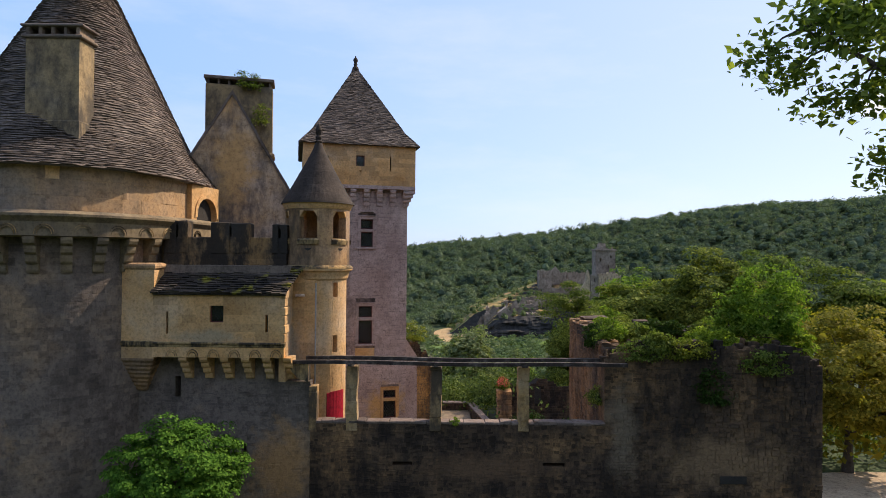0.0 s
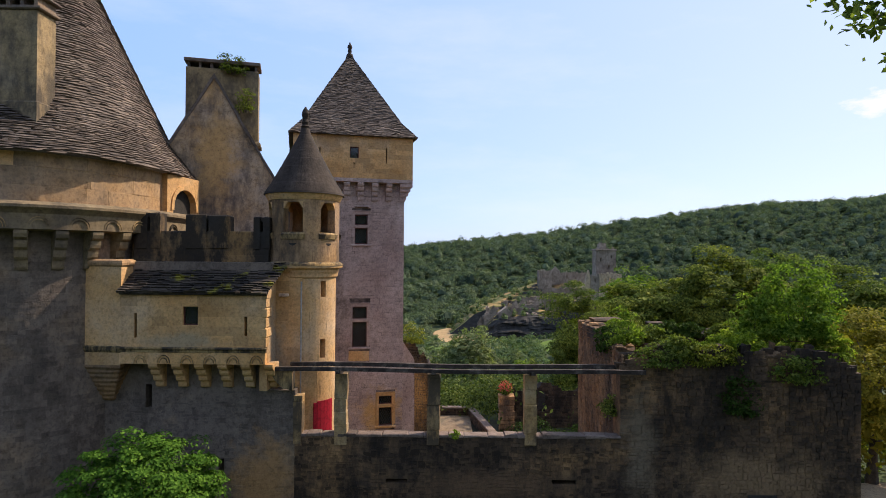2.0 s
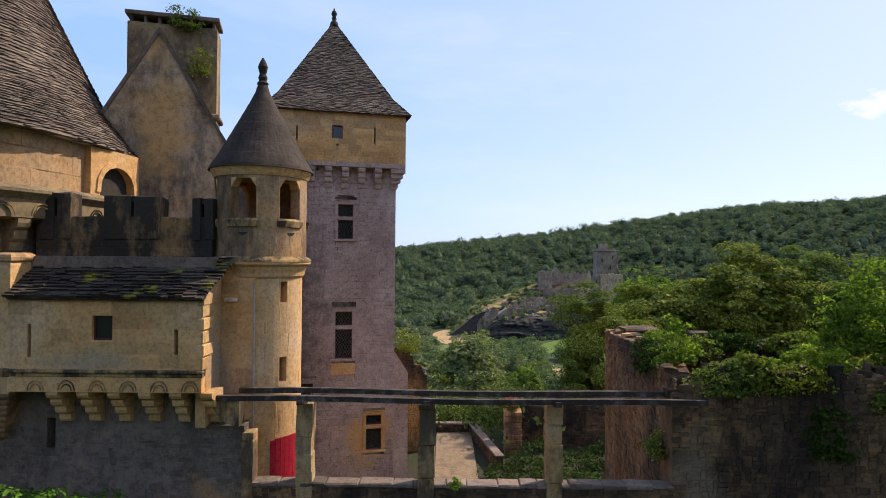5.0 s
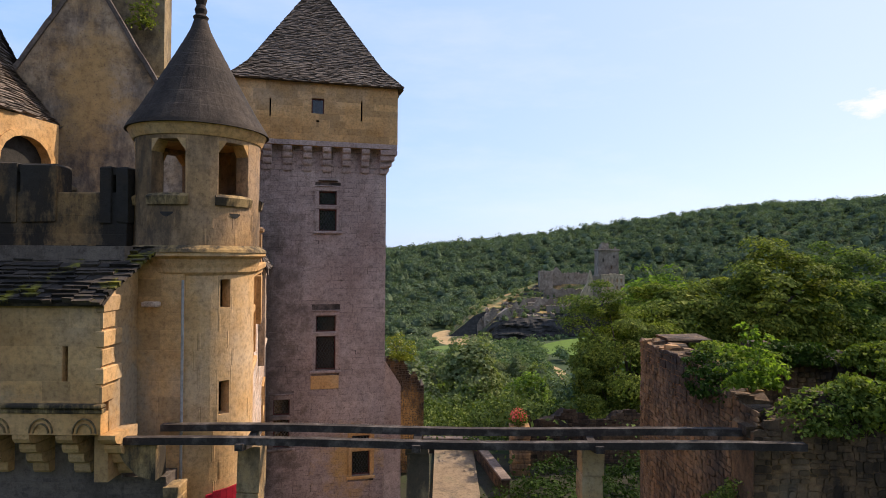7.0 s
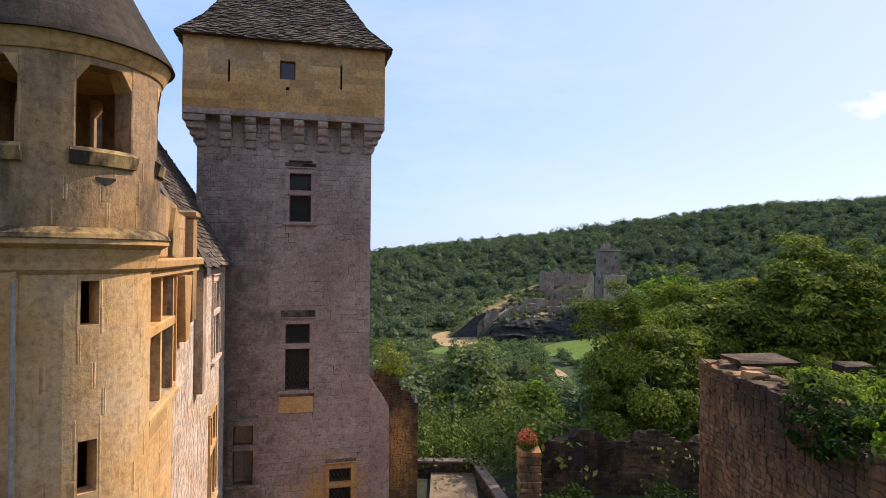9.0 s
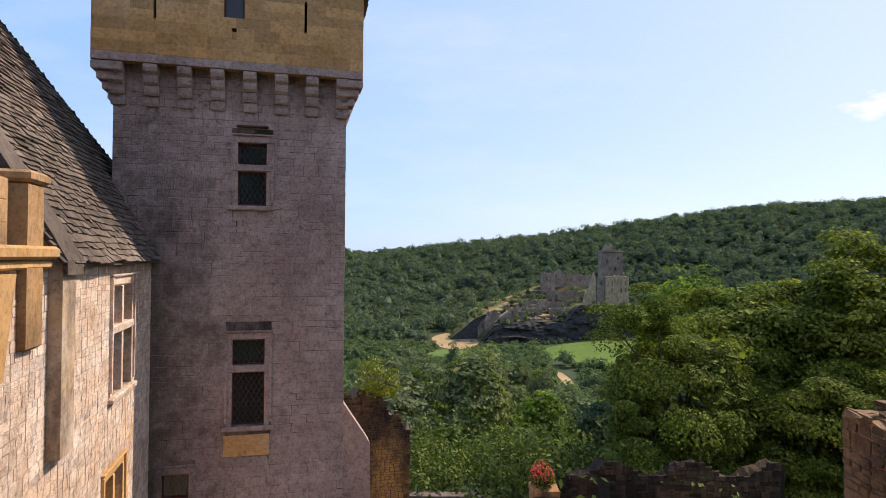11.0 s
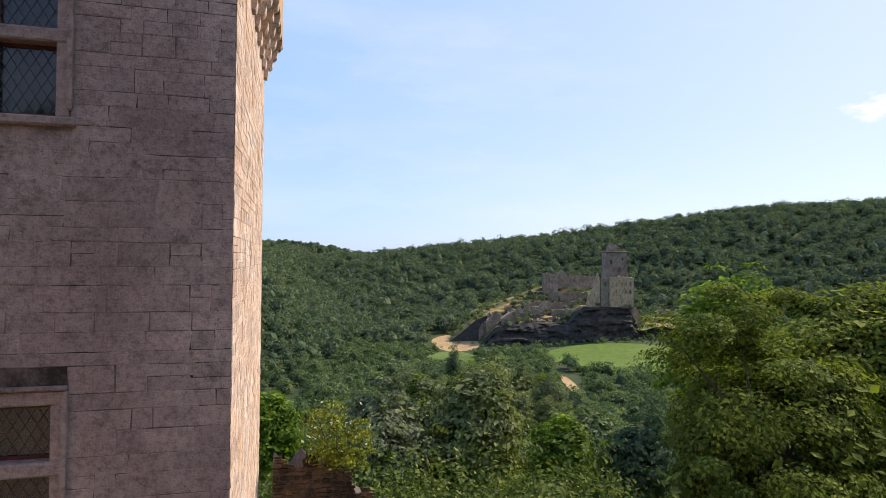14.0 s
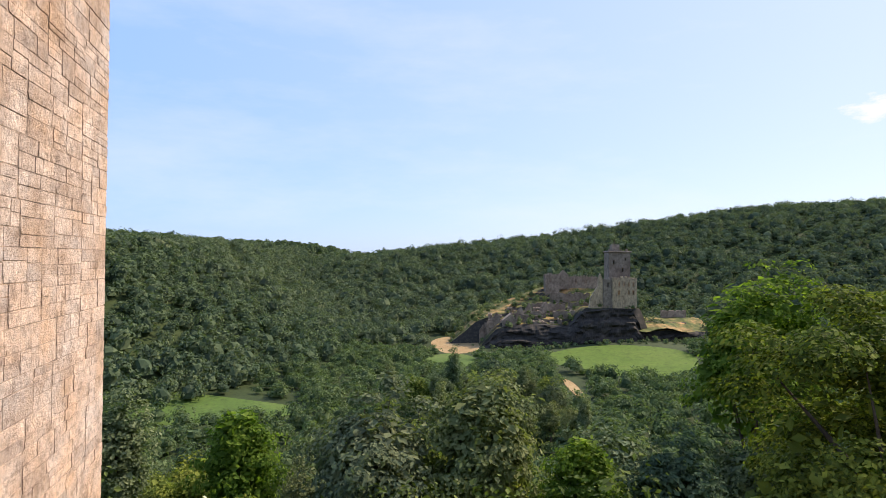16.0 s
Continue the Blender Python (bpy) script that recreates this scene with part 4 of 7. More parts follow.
m = ragged(0, 3.5, -8, lambda x: stub_top(x) - 0.12, 0.2, 0.1, 0.9)
part("wall_core", m, M_MORTAR, stub_wall)
joined_rubble("rubble_stones", stub_wall, rubble_rects(0, 3.5, -6, 5.8, [], rng, (0.12, 0.24), (0.15, 0.45), gap=0.02, top=stub_top), flat(0.1), rng, M_DARKWALL, proud=(0.02, 0.08))
stub_wall.matrix_world = pose(-4.4, 53.4, 0, 0, 0, 14)

# ---- wing with the gable ----
wing = thing("gabled_wing", "long stone wing with a steep slated roof and gable end", "house", pose(-5.2, 30.0, 0, 0, 0, 104.6))
WL = 15.2            # length of the lit wall, along local x; local y points into the house
OR = (0.3, 2.75, 8.95, 11.62)
N2 = (10.3, 12.1, 8.25, 11.0)
N3 = (9.8, 11.4, 3.2, 6.2)
wing_holes = [OR, N2, N3]
part("wall", pierced(-0.4, WL, -3, 11.6, wing_holes, 0, 0.7), M_PALE_MORTAR, wing)
grown = [(a - 0.2, b + 0.2, c - 0.25, d + 0.3) for a, b, c, d in wing_holes]
joined_rubble("rubble_stones", wing, rubble_rects(3.0, WL, -1, 11.55, grown, rng, (0.13, 0.4), (0.18, 0.66), gap=0.01), flat(0), rng, M_RUBBLE, proud=(0.003, 0.014), wob=0.08, shrink=0.025)
joined_blocks("ashlar_blocks", wing, [r for r in courses(-0.4, 2.99, -1, 11.55, grown, rng, (0.4, 0.55), (0.6, 1.1), gap=0.006)], flat(0), rng, M_OCHRE, proud=(0.008, 0.014))
sharp_window(wing, *OR, 0.0, 10.5, rng, stone=M_OCHRE, lattice=False, mullion=True, recess=0.32)
sharp_window(wing, *N2, 0.0, 9.9, rng, stone=M_RUBBLE, lattice=False, mullion=True, recess=0.4)
sharp_window(wing, *N3, 0.0, 5.1, rng, stone=M_OCHRE, lattice=False, mullion=True, recess=0.4)
part("inner_wall", Mesh().box(-0.3, WL, 5.0, 5.2, -3, 11.6), M_DARK, wing)
part("cornice", Mesh().box(-0.3, 5.9, -0.28, 0.05, 11.72, 11.95, 0.05).box(-0.3, 5.9, -0.16, 0.05, 11.55, 11.715, 0.04), M_OCHRE, wing)
# dormer above the cornice with its pier
part("dormer_front", Mesh().prism([(0.2, 11.96), (4.5, 11.96), (4.5, 13.0), (3.4, 13.05), (3.3, 13.2), (0.2, 13.4)], 0.0, 0.5), M_LANTERN, wing, "stone dormer front with a carved niche")
joined_blocks("dormer_blocks", wing, courses(0.25, 4.45, 11.98, 13.0, [(2.2, 3.0, 12.0, 13.0)], rng, (0.3, 0.38), (0.5, 0.9), gap=0.008), flat(0.0), rng, M_LANTERN, proud=(0.006, 0.014), rough=0.004)
part("niche_carving", Mesh().prism([(2.2, 12.0), (3.0, 12.0), (2.95, 12.5), (2.6, 13.1), (2.25, 12.5)], -0.1, 0.02), M_OCHRE_DARK, wing)
part("pier", Mesh().box(4.85, 5.5, -0.15, 0.5, 10.2, 13.0, 0.04).box(4.77, 5.58, -0.22, 0.58, 13.0, 13.2, 0.05), M_LANTERN, wing, "square stone pier beside the dormer")
part("console", Mesh().prism([(3.4, 9.9), (3.9, 9.9), (4.3, 11.5), (3.2, 11.5)], -0.22, 0.02), M_OCHRE, wing)
# roof: rises from the eave at local y -0.2 to the ridge
RIDGE_Y, RIDGE_Z, EAVE_Z = 5.9, 21.9, 11.62
roof_rise = math.hypot(RIDGE_Y + 0.3, RIDGE_Z - EAVE_Z)
uy, uz = (RIDGE_Y + 0.3) / roof_rise, (RIDGE_Z - EAVE_Z) / roof_rise
GX = 6.6            # the gable end, in local x


HIP = 20.0          # where the hip meets the eave


def wing_roof(s, v, o):
    return (s, -0.3 + uy * v - uz * o, EAVE_Z + uz * v + uy * o)


slates("roof_slates", wing, place=wing_roof, length=1, rise=roof_rise, row=0.17, wide=(0.18, 0.45), rng=rng, material=M_SLATE,
       span=lambda v: (5.9 if v < 1.5 else GX + 0.2, HIP - (HIP - GX - 3.2) * v / roof_rise))
m = Mesh()
m.rings([[(GX + 0.25, -0.28, EAVE_Z - 0.05), (GX + 0.25, RIDGE_Y, RIDGE_Z - 0.05), (GX + 0.25, RIDGE_Y * 2 + 0.3, EAVE_Z - 0.05)],
         [(HIP - 0.02, -0.28, EAVE_Z - 0.05), (GX + 3.25, RIDGE_Y, RIDGE_Z - 0.05), (HIP - 0.02, RIDGE_Y * 2 + 0.3, EAVE_Z - 0.05)]])
part("roof_deck", m, M_SLATE, wing)


def hip_roof(s, v, o):
    x = HIP - (HIP - GX - 3.2) * v / roof_rise
    return (x + o * 0.8, s, EAVE_Z + uz * v + o * 0.5)


slates("hip_slates", wing, place=hip_roof, length=1, rise=roof_rise - 0.2, row=0.17, wide=(0.18, 0.45), rng=rng, material=M_SLATE_MOSS,
       span=lambda v: (-0.28 + uy * v, RIDGE_Y * 2 + 0.28 - uy * v))
# gable wall, facing the front
m = Mesh()
m.prism([(-0.25, 8.0), (RIDGE_Y * 2 + 0.25, 8.0), (RIDGE_Y * 2 + 0.25, EAVE_Z), (RIDGE_Y, RIDGE_Z + 0.35), (-0.25, EAVE_Z)], GX - 0.45, GX + 0.24)
m.v = [(y, x, z) for x, y, z in m.v]
m.f = [tuple(reversed(f)) for f in m.f]
part("gable_wall", m, surface("gable_render", blots=(((-12.3, 34.3, 18.0), (1.7, 3.0, 3.0), (0.5, 0.29, 0.11)), ((-8.6, 35.5, 15.5), (1.5, 3.0, 3.4), (0.045, 0.038, 0.034)), ((-10.6, 35.0, 19.5), (0.8, 3.0, 2.0), (0.07, 0.06, 0.05)), ((-14.2, 34.0, 17.0), (0.9, 3.0, 2.2), (0.08, 0.066, 0.055))), a=(0.5, 0.29, 0.12), b=(0.43, 0.3, 0.19), c=(0.42, 0.335, 0.275), mottled=1.0, pits=0.9, stain=(0.085, 0.065, 0.056), stain_at=(0.45, 0.62), stain_amount=0.85, big=0.45, fine=4, bump=0.6, vary=0), wing, "gable end with patchy ochre and grey render")
for s in (-1, 1):
    loops = []
    for i in range(25):
        t0 = i / 24
        ya, za = RIDGE_Y + s * (RIDGE_Y + 0.35) * (1 - t0), EAVE_Z + (RIDGE_Z + 0.5 - EAVE_Z) * t0 + rng.uniform(-0.04, 0.04)
        loops.append([(GX - 0.52, ya, za - 0.16), (GX + 0.34, ya, za - 0.16), (GX + 0.34, ya, za + 0.12), (GX - 0.52, ya, za + 0.12)])
    cop = Mesh().rings(loops)
    part("gable_coping", cop, M_SLATE, wing)
chim = part("chimney", Mesh().box(7.8, 9.2, 3.7, 7.6, 15.0, 23.25, 0.03), surface("stained_chimney_stone", (0.27, 0.19, 0.095), (0.31, 0.22, 0.115), (0.24, 0.19, 0.13), stain=(0.06, 0.05, 0.04), stain_at=(0.43, 0.6), stain_amount=0.85, big=0.6, fine=6, bump=0.8, pits=0.8, vary=0.05, streak=0.5), wing, "broad ochre stone chimney stack with plants growing on it")
part("chimney_cornice", Mesh().box(7.65, 9.35, 3.55, 7.75, 18.9, 19.15, 0.06), bpy.data.materials["stained_chimney_stone"], chim)
for k in range(7):
    part("vent_post", Mesh().box(7.85, 9.15, 3.8 + k * 0.6, 3.92 + k * 0.6, 23.25, 23.55), M_SLATE, chim)
part("chimney_cap", Mesh().box(7.7, 9.3, 3.6, 7.7, 23.55, 23.75, 0.03), M_SLATE, chim)

# ---- stair turret ----
TX, TY = -6.27, 29.25
turret = thing("stair_turret", "round ochre stone stair turret with an open lantern and cone roof", "turret", pose(TX, TY, 0))
RL, RU = 1.42, 1.55


def ring_place(radius, cx=0.0, cy=0.0):
    """Wraps a wall round an axis: x is the arc length from the direction -y, growing anticlockwise seen from above."""
    def place(x, z, o):
        a = -math.pi / 2 + x / radius
        return (cx + (radius + o) * math.cos(a), cy + (radius + o) * math.sin(a), z)
    return place


def ring_wall(radius, thick, z0, z1, holes, seg=72):
    """A round wall with openings given by arc length."""
    arc = 2 * math.pi * radius
    pl = ring_place(radius)
    m = pierced(-arc / 2, arc / 2, z0, z1, holes, 0.0, thick, extra=[-arc / 2 + arc * i / seg for i in range(1, seg)])
    m.v = [pl(x, z, -y) for x, y, z in m.v]
    return m


slits = [(1.09, 1.36, 10.9, 11.6), (1.08, 1.36, 8.25, 9.08)]
part("shaft", ring_wall(RL, 0.35, -3, 11.75, slits), M_OCHRE, turret)
part("shaft_core", Mesh().turn(0, 0, [(0.3, -3), (0.3, 11.7)], 12), M_DARK, turret)
arc = math.pi * RL
joined_blocks("ashlar_blocks", turret, [r for r in courses(-arc, arc, 3.6, 11.7, [(a - 0.02, b + 0.02, c - 0.02, d + 0.02) for a, b, c, d in slits], rng, (0.36, 0.5), (0.6, 1.15), gap=0.007)], ring_place(RL), rng, M_OCHRE, proud=(0.004, 0.009), rough=0.002)
part("string_course", Mesh().turn(0, 0, [(RL, 11.7), (RL + 0.08, 11.78), (RL + 0.1, 11.9), (RL + 0.14, 12.0), (RL + 0.16, 12.1), (RL + 0.3, 12.18), (RL + 0.3, 12.26), (RU, 12.42), (0.2, 12.42)], 64), M_OCHRE, turret)
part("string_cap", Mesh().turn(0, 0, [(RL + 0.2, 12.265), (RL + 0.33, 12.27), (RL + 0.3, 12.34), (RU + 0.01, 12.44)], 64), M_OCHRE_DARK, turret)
arch_w = 0.86
bays = [(i * 2 * math.pi * RU / 6 - 0.13) for i in range(-3, 3)]
lantern_holes = [(b - arch_w / 2, b + arch_w / 2, 13.65, 15.0) for b in bays]
part("lantern_wall", ring_wall(RU, 0.36, 12.42, 15.12, lantern_holes, seg=90), M_LANTERN, turret)
arc = math.pi * RU
joined_blocks("lantern_blocks", turret, [r for r in courses(-arc, arc, 12.45, 15.1, [(a - 0.01, b + 0.01, c - 0.01, d + 0.01) for a, b, c, d in lantern_holes], rng, (0.3, 0.42), (0.5, 0.9), gap=0.006)], ring_place(RU), rng, M_LANTERN, proud=(0.003, 0.008), rough=0.003)
part("lantern_floor", Mesh().turn(0, 0, [(1.3, 12.9), (1.3, 13.0)], 32), M_OCHRE_DARK, turret)
for b in bays:
    pl = ring_place(RU)
    m = Mesh()
    m.rings([[pl(b - arch_w / 2 - 0.08 + i * (arch_w + 0.16) / 4, z, o) for z, o in ((13.42, 0.0), (13.42, 0.06), (13.62, 0.10), (13.7, -0.02), (13.72, -0.38), (13.42, -0.38))] for i in range(5)])
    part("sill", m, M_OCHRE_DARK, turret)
    for sg in (-1, 1):
        e = b + sg * arch_w / 2
        m = Mesh()
        m.rings([[pl(e, 14.72, o), pl(e, 15.02, o), pl(e - sg * 0.2, 15.02, o), pl(e - sg * 0.12, 14.9, o)] for o in (0.005, -0.36)])
        part("shoulder", m, M_OCHRE, turret)
    m = Mesh()
    m.rings([[pl(b - 0.16 + 0.32 * q / 4, 13.22 - 0.09 * math.sin(math.pi * q / 4) - 0.01, 0.012), pl(b - 0.16 + 0.32 * q / 4, 13.24, 0.012)] for q in range(5)], closed=False, cap0=False, cap1=False)
    # a dark half-moon on the wall stands for the shaded hole
    part("drain_hole", m, M_DARK, turret)
part("eave_ring", Mesh().turn(0, 0, [(RU - 0.3, 15.12), (RU + 0.03, 15.12), (RU + 0.1, 15.25), (RU + 0.16, 15.38), (RU - 0.3, 15.4)], 64), M_OCHRE, turret)
cone_rows = [(1.78, 15.38), (1.74, 15.48)]
for i in range(1, 8):
    t = i / 8
    r, z = 1.70 * (1 - t) ** 1.06 + 0.10 * t, 15.5 + 3.0 * t
    cone_rows += [(r + 0.012, z - 0.012), (r - 0.005, z + 0.006)]
cone_rows += [(0.17, 18.45), (0.2, 18.52), (0.13, 18.6), (0.16, 18.72), (0.11, 18.85), (0.14, 18.95), (0.17, 19.1), (0.12, 19.25), (0.03, 19.42)]
part("cone_roof", Mesh().turn(0, 0, cone_rows, 48), M_CONE, turret, "smooth dark stone cone roof with a turned finial", smooth=False)
part("rain_pipe", Mesh().tube([(0.25, -1.46, 3.0), (0.25, -1.46, 11.6)], [0.035, 0.035], 8), surface("pale_zinc", (0.4, 0.38, 0.35), (0.45, 0.43, 0.4), (0.5, 0.48, 0.45), stain_amount=0.2, rough=0.5), turret, "thin pale downpipe")
pl = ring_place(RL + 0.04)


def door_board(x, width, z0, z1, out):
    return Mesh().rings([[pl(x + dx, z, o) for dx, o in ((0, 0), (width, 0), (width, out), (0, out))] for z in (z0, z1)])


door = part("door", door_board(0.8, 1.01, 4.3, 6.36, 0.02), M_RED, turret, "bright red boarded door")
for i in range(6):
    part("board", door_board(0.8 + i * 0.17, 0.16, 4.3, 6.42 - 0.05 * (i == 0), 0.05), M_RED, door)

# ---- round tower ----
CX, CY = -19.14, 31.36


def oval(grow, z, seg=96, a=6.06, b=7.54, n=2.5, cx=CX, cy=CY):
    pts = []
    for i in range(seg):
        t = 2 * math.pi * i / seg
        c, s = math.cos(t), math.sin(t)
        r = (abs(c / (a + grow)) ** n + abs(s / (b + grow)) ** n) ** (-1 / n)
        pts.append((cx + r * c, cy + r * s, z))
    return pts


round_tower = thing("round_tower", "great round stone tower with corbelled gallery and tall slated cone roof", "tower")
part("lower_wall", Mesh().rings([oval(-0.3, z) for z in (-3, 5, 10, 14.1)]), M_GREYWALL, round_tower)
part("upper_wall", Mesh().rings([oval(-0.43, z) for z in (14.6, 16.6)]), M_OCHRE, round_tower)
part("cornice", Mesh().rings([oval(0.0, 13.55), oval(0.42, 13.62), oval(0.42, 14.2), oval(0.5, 14.3), oval(0.62, 14.42), oval(0.62, 14.52), oval(0.4, 14.66), oval(-0.4, 14.7)]), surface("gallery_parapet", (0.2, 0.14, 0.075), (0.21, 0.155, 0.09), (0.16, 0.13, 0.095), stain=(0.06, 0.05, 0.042), stain_at=(0.45, 0.66), stain_amount=0.75, vary=0.12, pits=0.5), round_tower)


def oval_frame(grow, deg):
    """A point on the oval in a direction, and the wall's outward angle there."""
    p = oval(grow, 0, seg=720)
    i = int(deg * 2) % 720
    q, r = Vector(p[i - 1]), Vector(p[(i + 1) % 720])
    d = (r - q).normalized()
    return Vector(p[i]), math.degrees(math.atan2(d.y, d.x))


deg = 205.0
last = None
while deg < 352:
    p, ang = oval_frame(-0.3, deg)
    if last is None or (p - last).length >= 1.12:
        last = p
        br = new("bracket")
        br.parent, br.matrix_basis = round_tower, pose(p.x, p.y, 0, 0, 0, ang)
        corbel(br, 0, 0.02, 12.1, 13.6, 0.74, 0.42, bpy.data.materials["gallery_parapet"], 4)
        arch = Mesh()
        for k in range(9):
            t0, t1 = math.pi * k / 9, math.pi * (k + 1) / 9
            for r0 in (0.27, 0.36):
                arch.rings([[(0.56 + r0 * math.cos(t), -0.72 - 0.05 * q, 13.68 + r0 * 1.1 * math.sin(t) + 0.03 * w) for q, w in ((0, 0), (1, 0), (1, 1), (0, 1))] for t in (t0, t1)])
        part("tracery", arch, M_OCHRE_DARK, br)
    deg += 0.5
# upper wall stones
up_pts = oval(-0.34, 0, seg=720)
acc = [0.0]
for i in range(1, 721):
    acc.append(acc[-1] + (Vector(up_pts[i % 720]) - Vector(up_pts[i - 1])).length)


def oval_place(s, z, o):
    i = int(np.searchsorted(acc, min(max(s, 0.001), acc[-1] - 0.001))) % 720
    p, q = Vector(up_pts[i - 1]), Vector(up_pts[i])
    f = (s - acc[i - 1]) / max(acc[i] - acc[i - 1], 1e-6) if i else 0.5
    d = (q - p).normalized()
    w = p.lerp(q, f) + Vector((d.y, -d.x, 0)) * o
    return (w.x, w.y, z)


joined_blocks("ashlar_blocks", round_tower, courses(acc[360], acc[719], 14.7, 16.6, [], rng, (0.5, 0.72), (0.9, 2.1), gap=0.005), oval_place, rng,
              surface("pale_ashlar", (0.38, 0.22, 0.095), (0.35, 0.23, 0.13), (0.24, 0.19, 0.145), stain=(0.1, 0.085, 0.07), stain_at=(0.48, 0.7), stain_amount=0.65, vary=0.08, pits=0.5), proud=(0.003, 0.007), rough=0.003)
low_pts, low_acc = oval(-0.29, 0, seg=720), [0.0]
for i in range(1, 721):
    low_acc.append(low_acc[-1] + (Vector(low_pts[i % 720]) - Vector(low_pts[i - 1])).length)


def low_place(s, z, o):
    i = int(np.searchsorted(low_acc, min(max(s, 0.001), low_acc[-1] - 0.001))) % 720
    p, q = Vector(low_pts[i - 1]), Vector(low_pts[i])
    d = (q - p).normalized()
    w = p + d * (s - low_acc[i - 1]) + Vector((d.y, -d.x, 0)) * o
    return (w.x, w.y, z)


joined_blocks("wall_stones", round_tower, courses(low_acc[400], low_acc[690], 0, 13.5, [], rng, (0.16, 0.36), (0.22, 0.6), gap=0.004), low_place, rng, M_GREYWALL, proud=(0.001, 0.008), rough=0.008)
# dark sheet on the wall in place of a shaded opening
part("peep_window", Mesh().box(-0.3, 0.3, -0.02, 0.02, 15.55, 16.1), M_DARK, round_tower).matrix_basis = pose(-19.9, CY - 7.19, 0)
CONE_TOP = 29.5


def cone_scale(z):
    """Share of the eave's radius left at height z on the flared cone."""
    if z < 18.4:
        return 1 - 0.22 * (z - 16.6) / 1.8
    return 0.78 * (CONE_TOP - z) / (CONE_TOP - 18.4)


def cone_loop(z, seg=96, lift=0.0):
    k = cone_scale(z)
    return [(CX + (x - CX) * k, CY + (y - CY) * k, z + lift) for x, y, _ in oval(0.06, 0, seg)]


part("roof_deck", Mesh().rings([cone_loop(z) for z in (16.58, 16.66, 17.4, 18.4, 20, 23, 26, 29, 29.45)]), M_SLATE, round_tower, smooth=True)
eave_loop = oval(0.1, 0, seg=720)
eacc = [0.0]
for i in range(1, 721):
    eacc.append(eacc[-1] + (Vector(eave_loop[i % 720]) - Vector(eave_loop[i - 1])).length)
cone_v = [(16.6, 0.0)]
for i in range(60):
    z = 16.6 + 12.7 * (i + 1) / 60
    cone_v.append((z, cone_v[-1][1] + math.hypot(z - cone_v[-1][0], (cone_scale(cone_v[-1][0]) - cone_scale(z)) * 6.8)))
CV_Z, CV_V = [c[0] for c in cone_v], [c[1] for c in cone_v]


def cone_place(s, v, o):
    z = float(np.interp(max(v, 0), CV_V, CV_Z))
    k = cone_scale(z)
    full = (s / max(k, 0.02)) % eacc[-1]
    i = int(np.searchsorted(eacc, min(max(full, 0.001), eacc[-1] - 0.001))) % 720
    x, y, _ = eave_loop[i]
    dx, dy = x - CX, y - CY
    L = math.hypot(dx, dy)
    return (CX + dx * k + dx / L * o * 0.85, CY + dy * k + dy / L * o * 0.85, z + o * 0.5 - (0.05 if v < 0 else 0))


slates("roof_slates", round_tower, place=cone_place, length=1, rise=11.5, row=0.14, wide=(0.15, 0.4), rng=rng, material=M_SLATE,
       span=lambda v: (eacc[330] * cone_scale(float(np.interp(v, CV_V, CV_Z))), (eacc[719] + eacc[150]) * cone_scale(float(np.interp(v, CV_V, CV_Z)))))
ch = part("chimney", Mesh().box(-18.35, -16.0, 25.7, 26.8, 17.6, 22.3, 0.03), bpy.data.materials["stained_chimney_stone"], round_tower, "tall grey stone chimney rising from the cone roof")
part("chimney_base", Mesh().box(-18.4, -15.95, 25.65, 26.85, 17.6, 18.7, 0.05), bpy.data.materials["stained_chimney_stone"], ch)
part("chimney_rim", Mesh().box(-18.5, -15.85, 25.6, 26.9, 22.3, 22.45, 0.04), M_GREYWALL, ch)
for k in range(5):
    part("vent_post", Mesh().box(-18.35 + k * 0.55, -18.2 + k * 0.55, 25.7, 26.8, 22.45, 22.8), M_GREYWALL, ch)
part("chimney_cap", Mesh().box(-18.55, -15.8, 25.6, 26.9, 22.8, 22.92, 0.04), M_SLATE, ch)
# gallery door arch between the round tower and the gable
gal = part("arched_porch", Mesh(), M_OCHRE, round_tower, "sunlit ochre porch wall with a pointed arch")
m = Mesh()
pts_out = [(-1.5, 13.2), (-1.0, 13.2)]
for k in range(9):
    t = math.pi - math.pi * k / 8
    pts_out.append((1.0 * math.cos(t), 14.85 + 1.1 * math.sin(t) ** 0.8))
pts_out += [(1.0, 13.2), (1.35, 13.2), (1.35, 16.55), (-1.5, 16.55)]
m.prism(pts_out, 0.0, 0.35)
gal.data = m.data("arched_porch", M_OCHRE)
gal.matrix_basis = pose(-12.98, 32.2, 0, 0, 0, 83)
# added dark sheet: shade of the passage behind the arch, put into colour
part("passage_door", Mesh().box(-1.1, 1.1, 0.28, 0.34, 13.2, 16.0), M_DARK, gal, "dark sheet standing for the shade in the arch")
for i in range(9):
    t0, t1 = math.pi * i / 9, math.pi * (i + 1) / 9
    part("voussoir", Mesh().rings([[(r * math.cos(t), -0.06 * q, 14.85 + r * 1.05 * math.sin(t) ** 0.8) for r, q in ((1.01, 0), (1.01, 1), (1.22, 1), (1.22, 0))] for t in (t0, t1)]), M_OCHRE, gal)

# ---- front wall and projecting closet ----
front_wall = thing("front_wall", "dark weathered stone curtain wall with a battlement", "wall")
slit_holes = [(-12.32, -12.05, 6.3, 7.3), (-9.25, -9.0, 3.2, 4.25), (-2.3, -1.4, 3.3, 3.48), (4.6, 5.6, 3.3, 3.48)]
part("wall_core", pierced(-14.5, -7.12, -3, 12.4, slit_holes[:2], 27.2, 28.4), M_GREYWALL, front_wall)
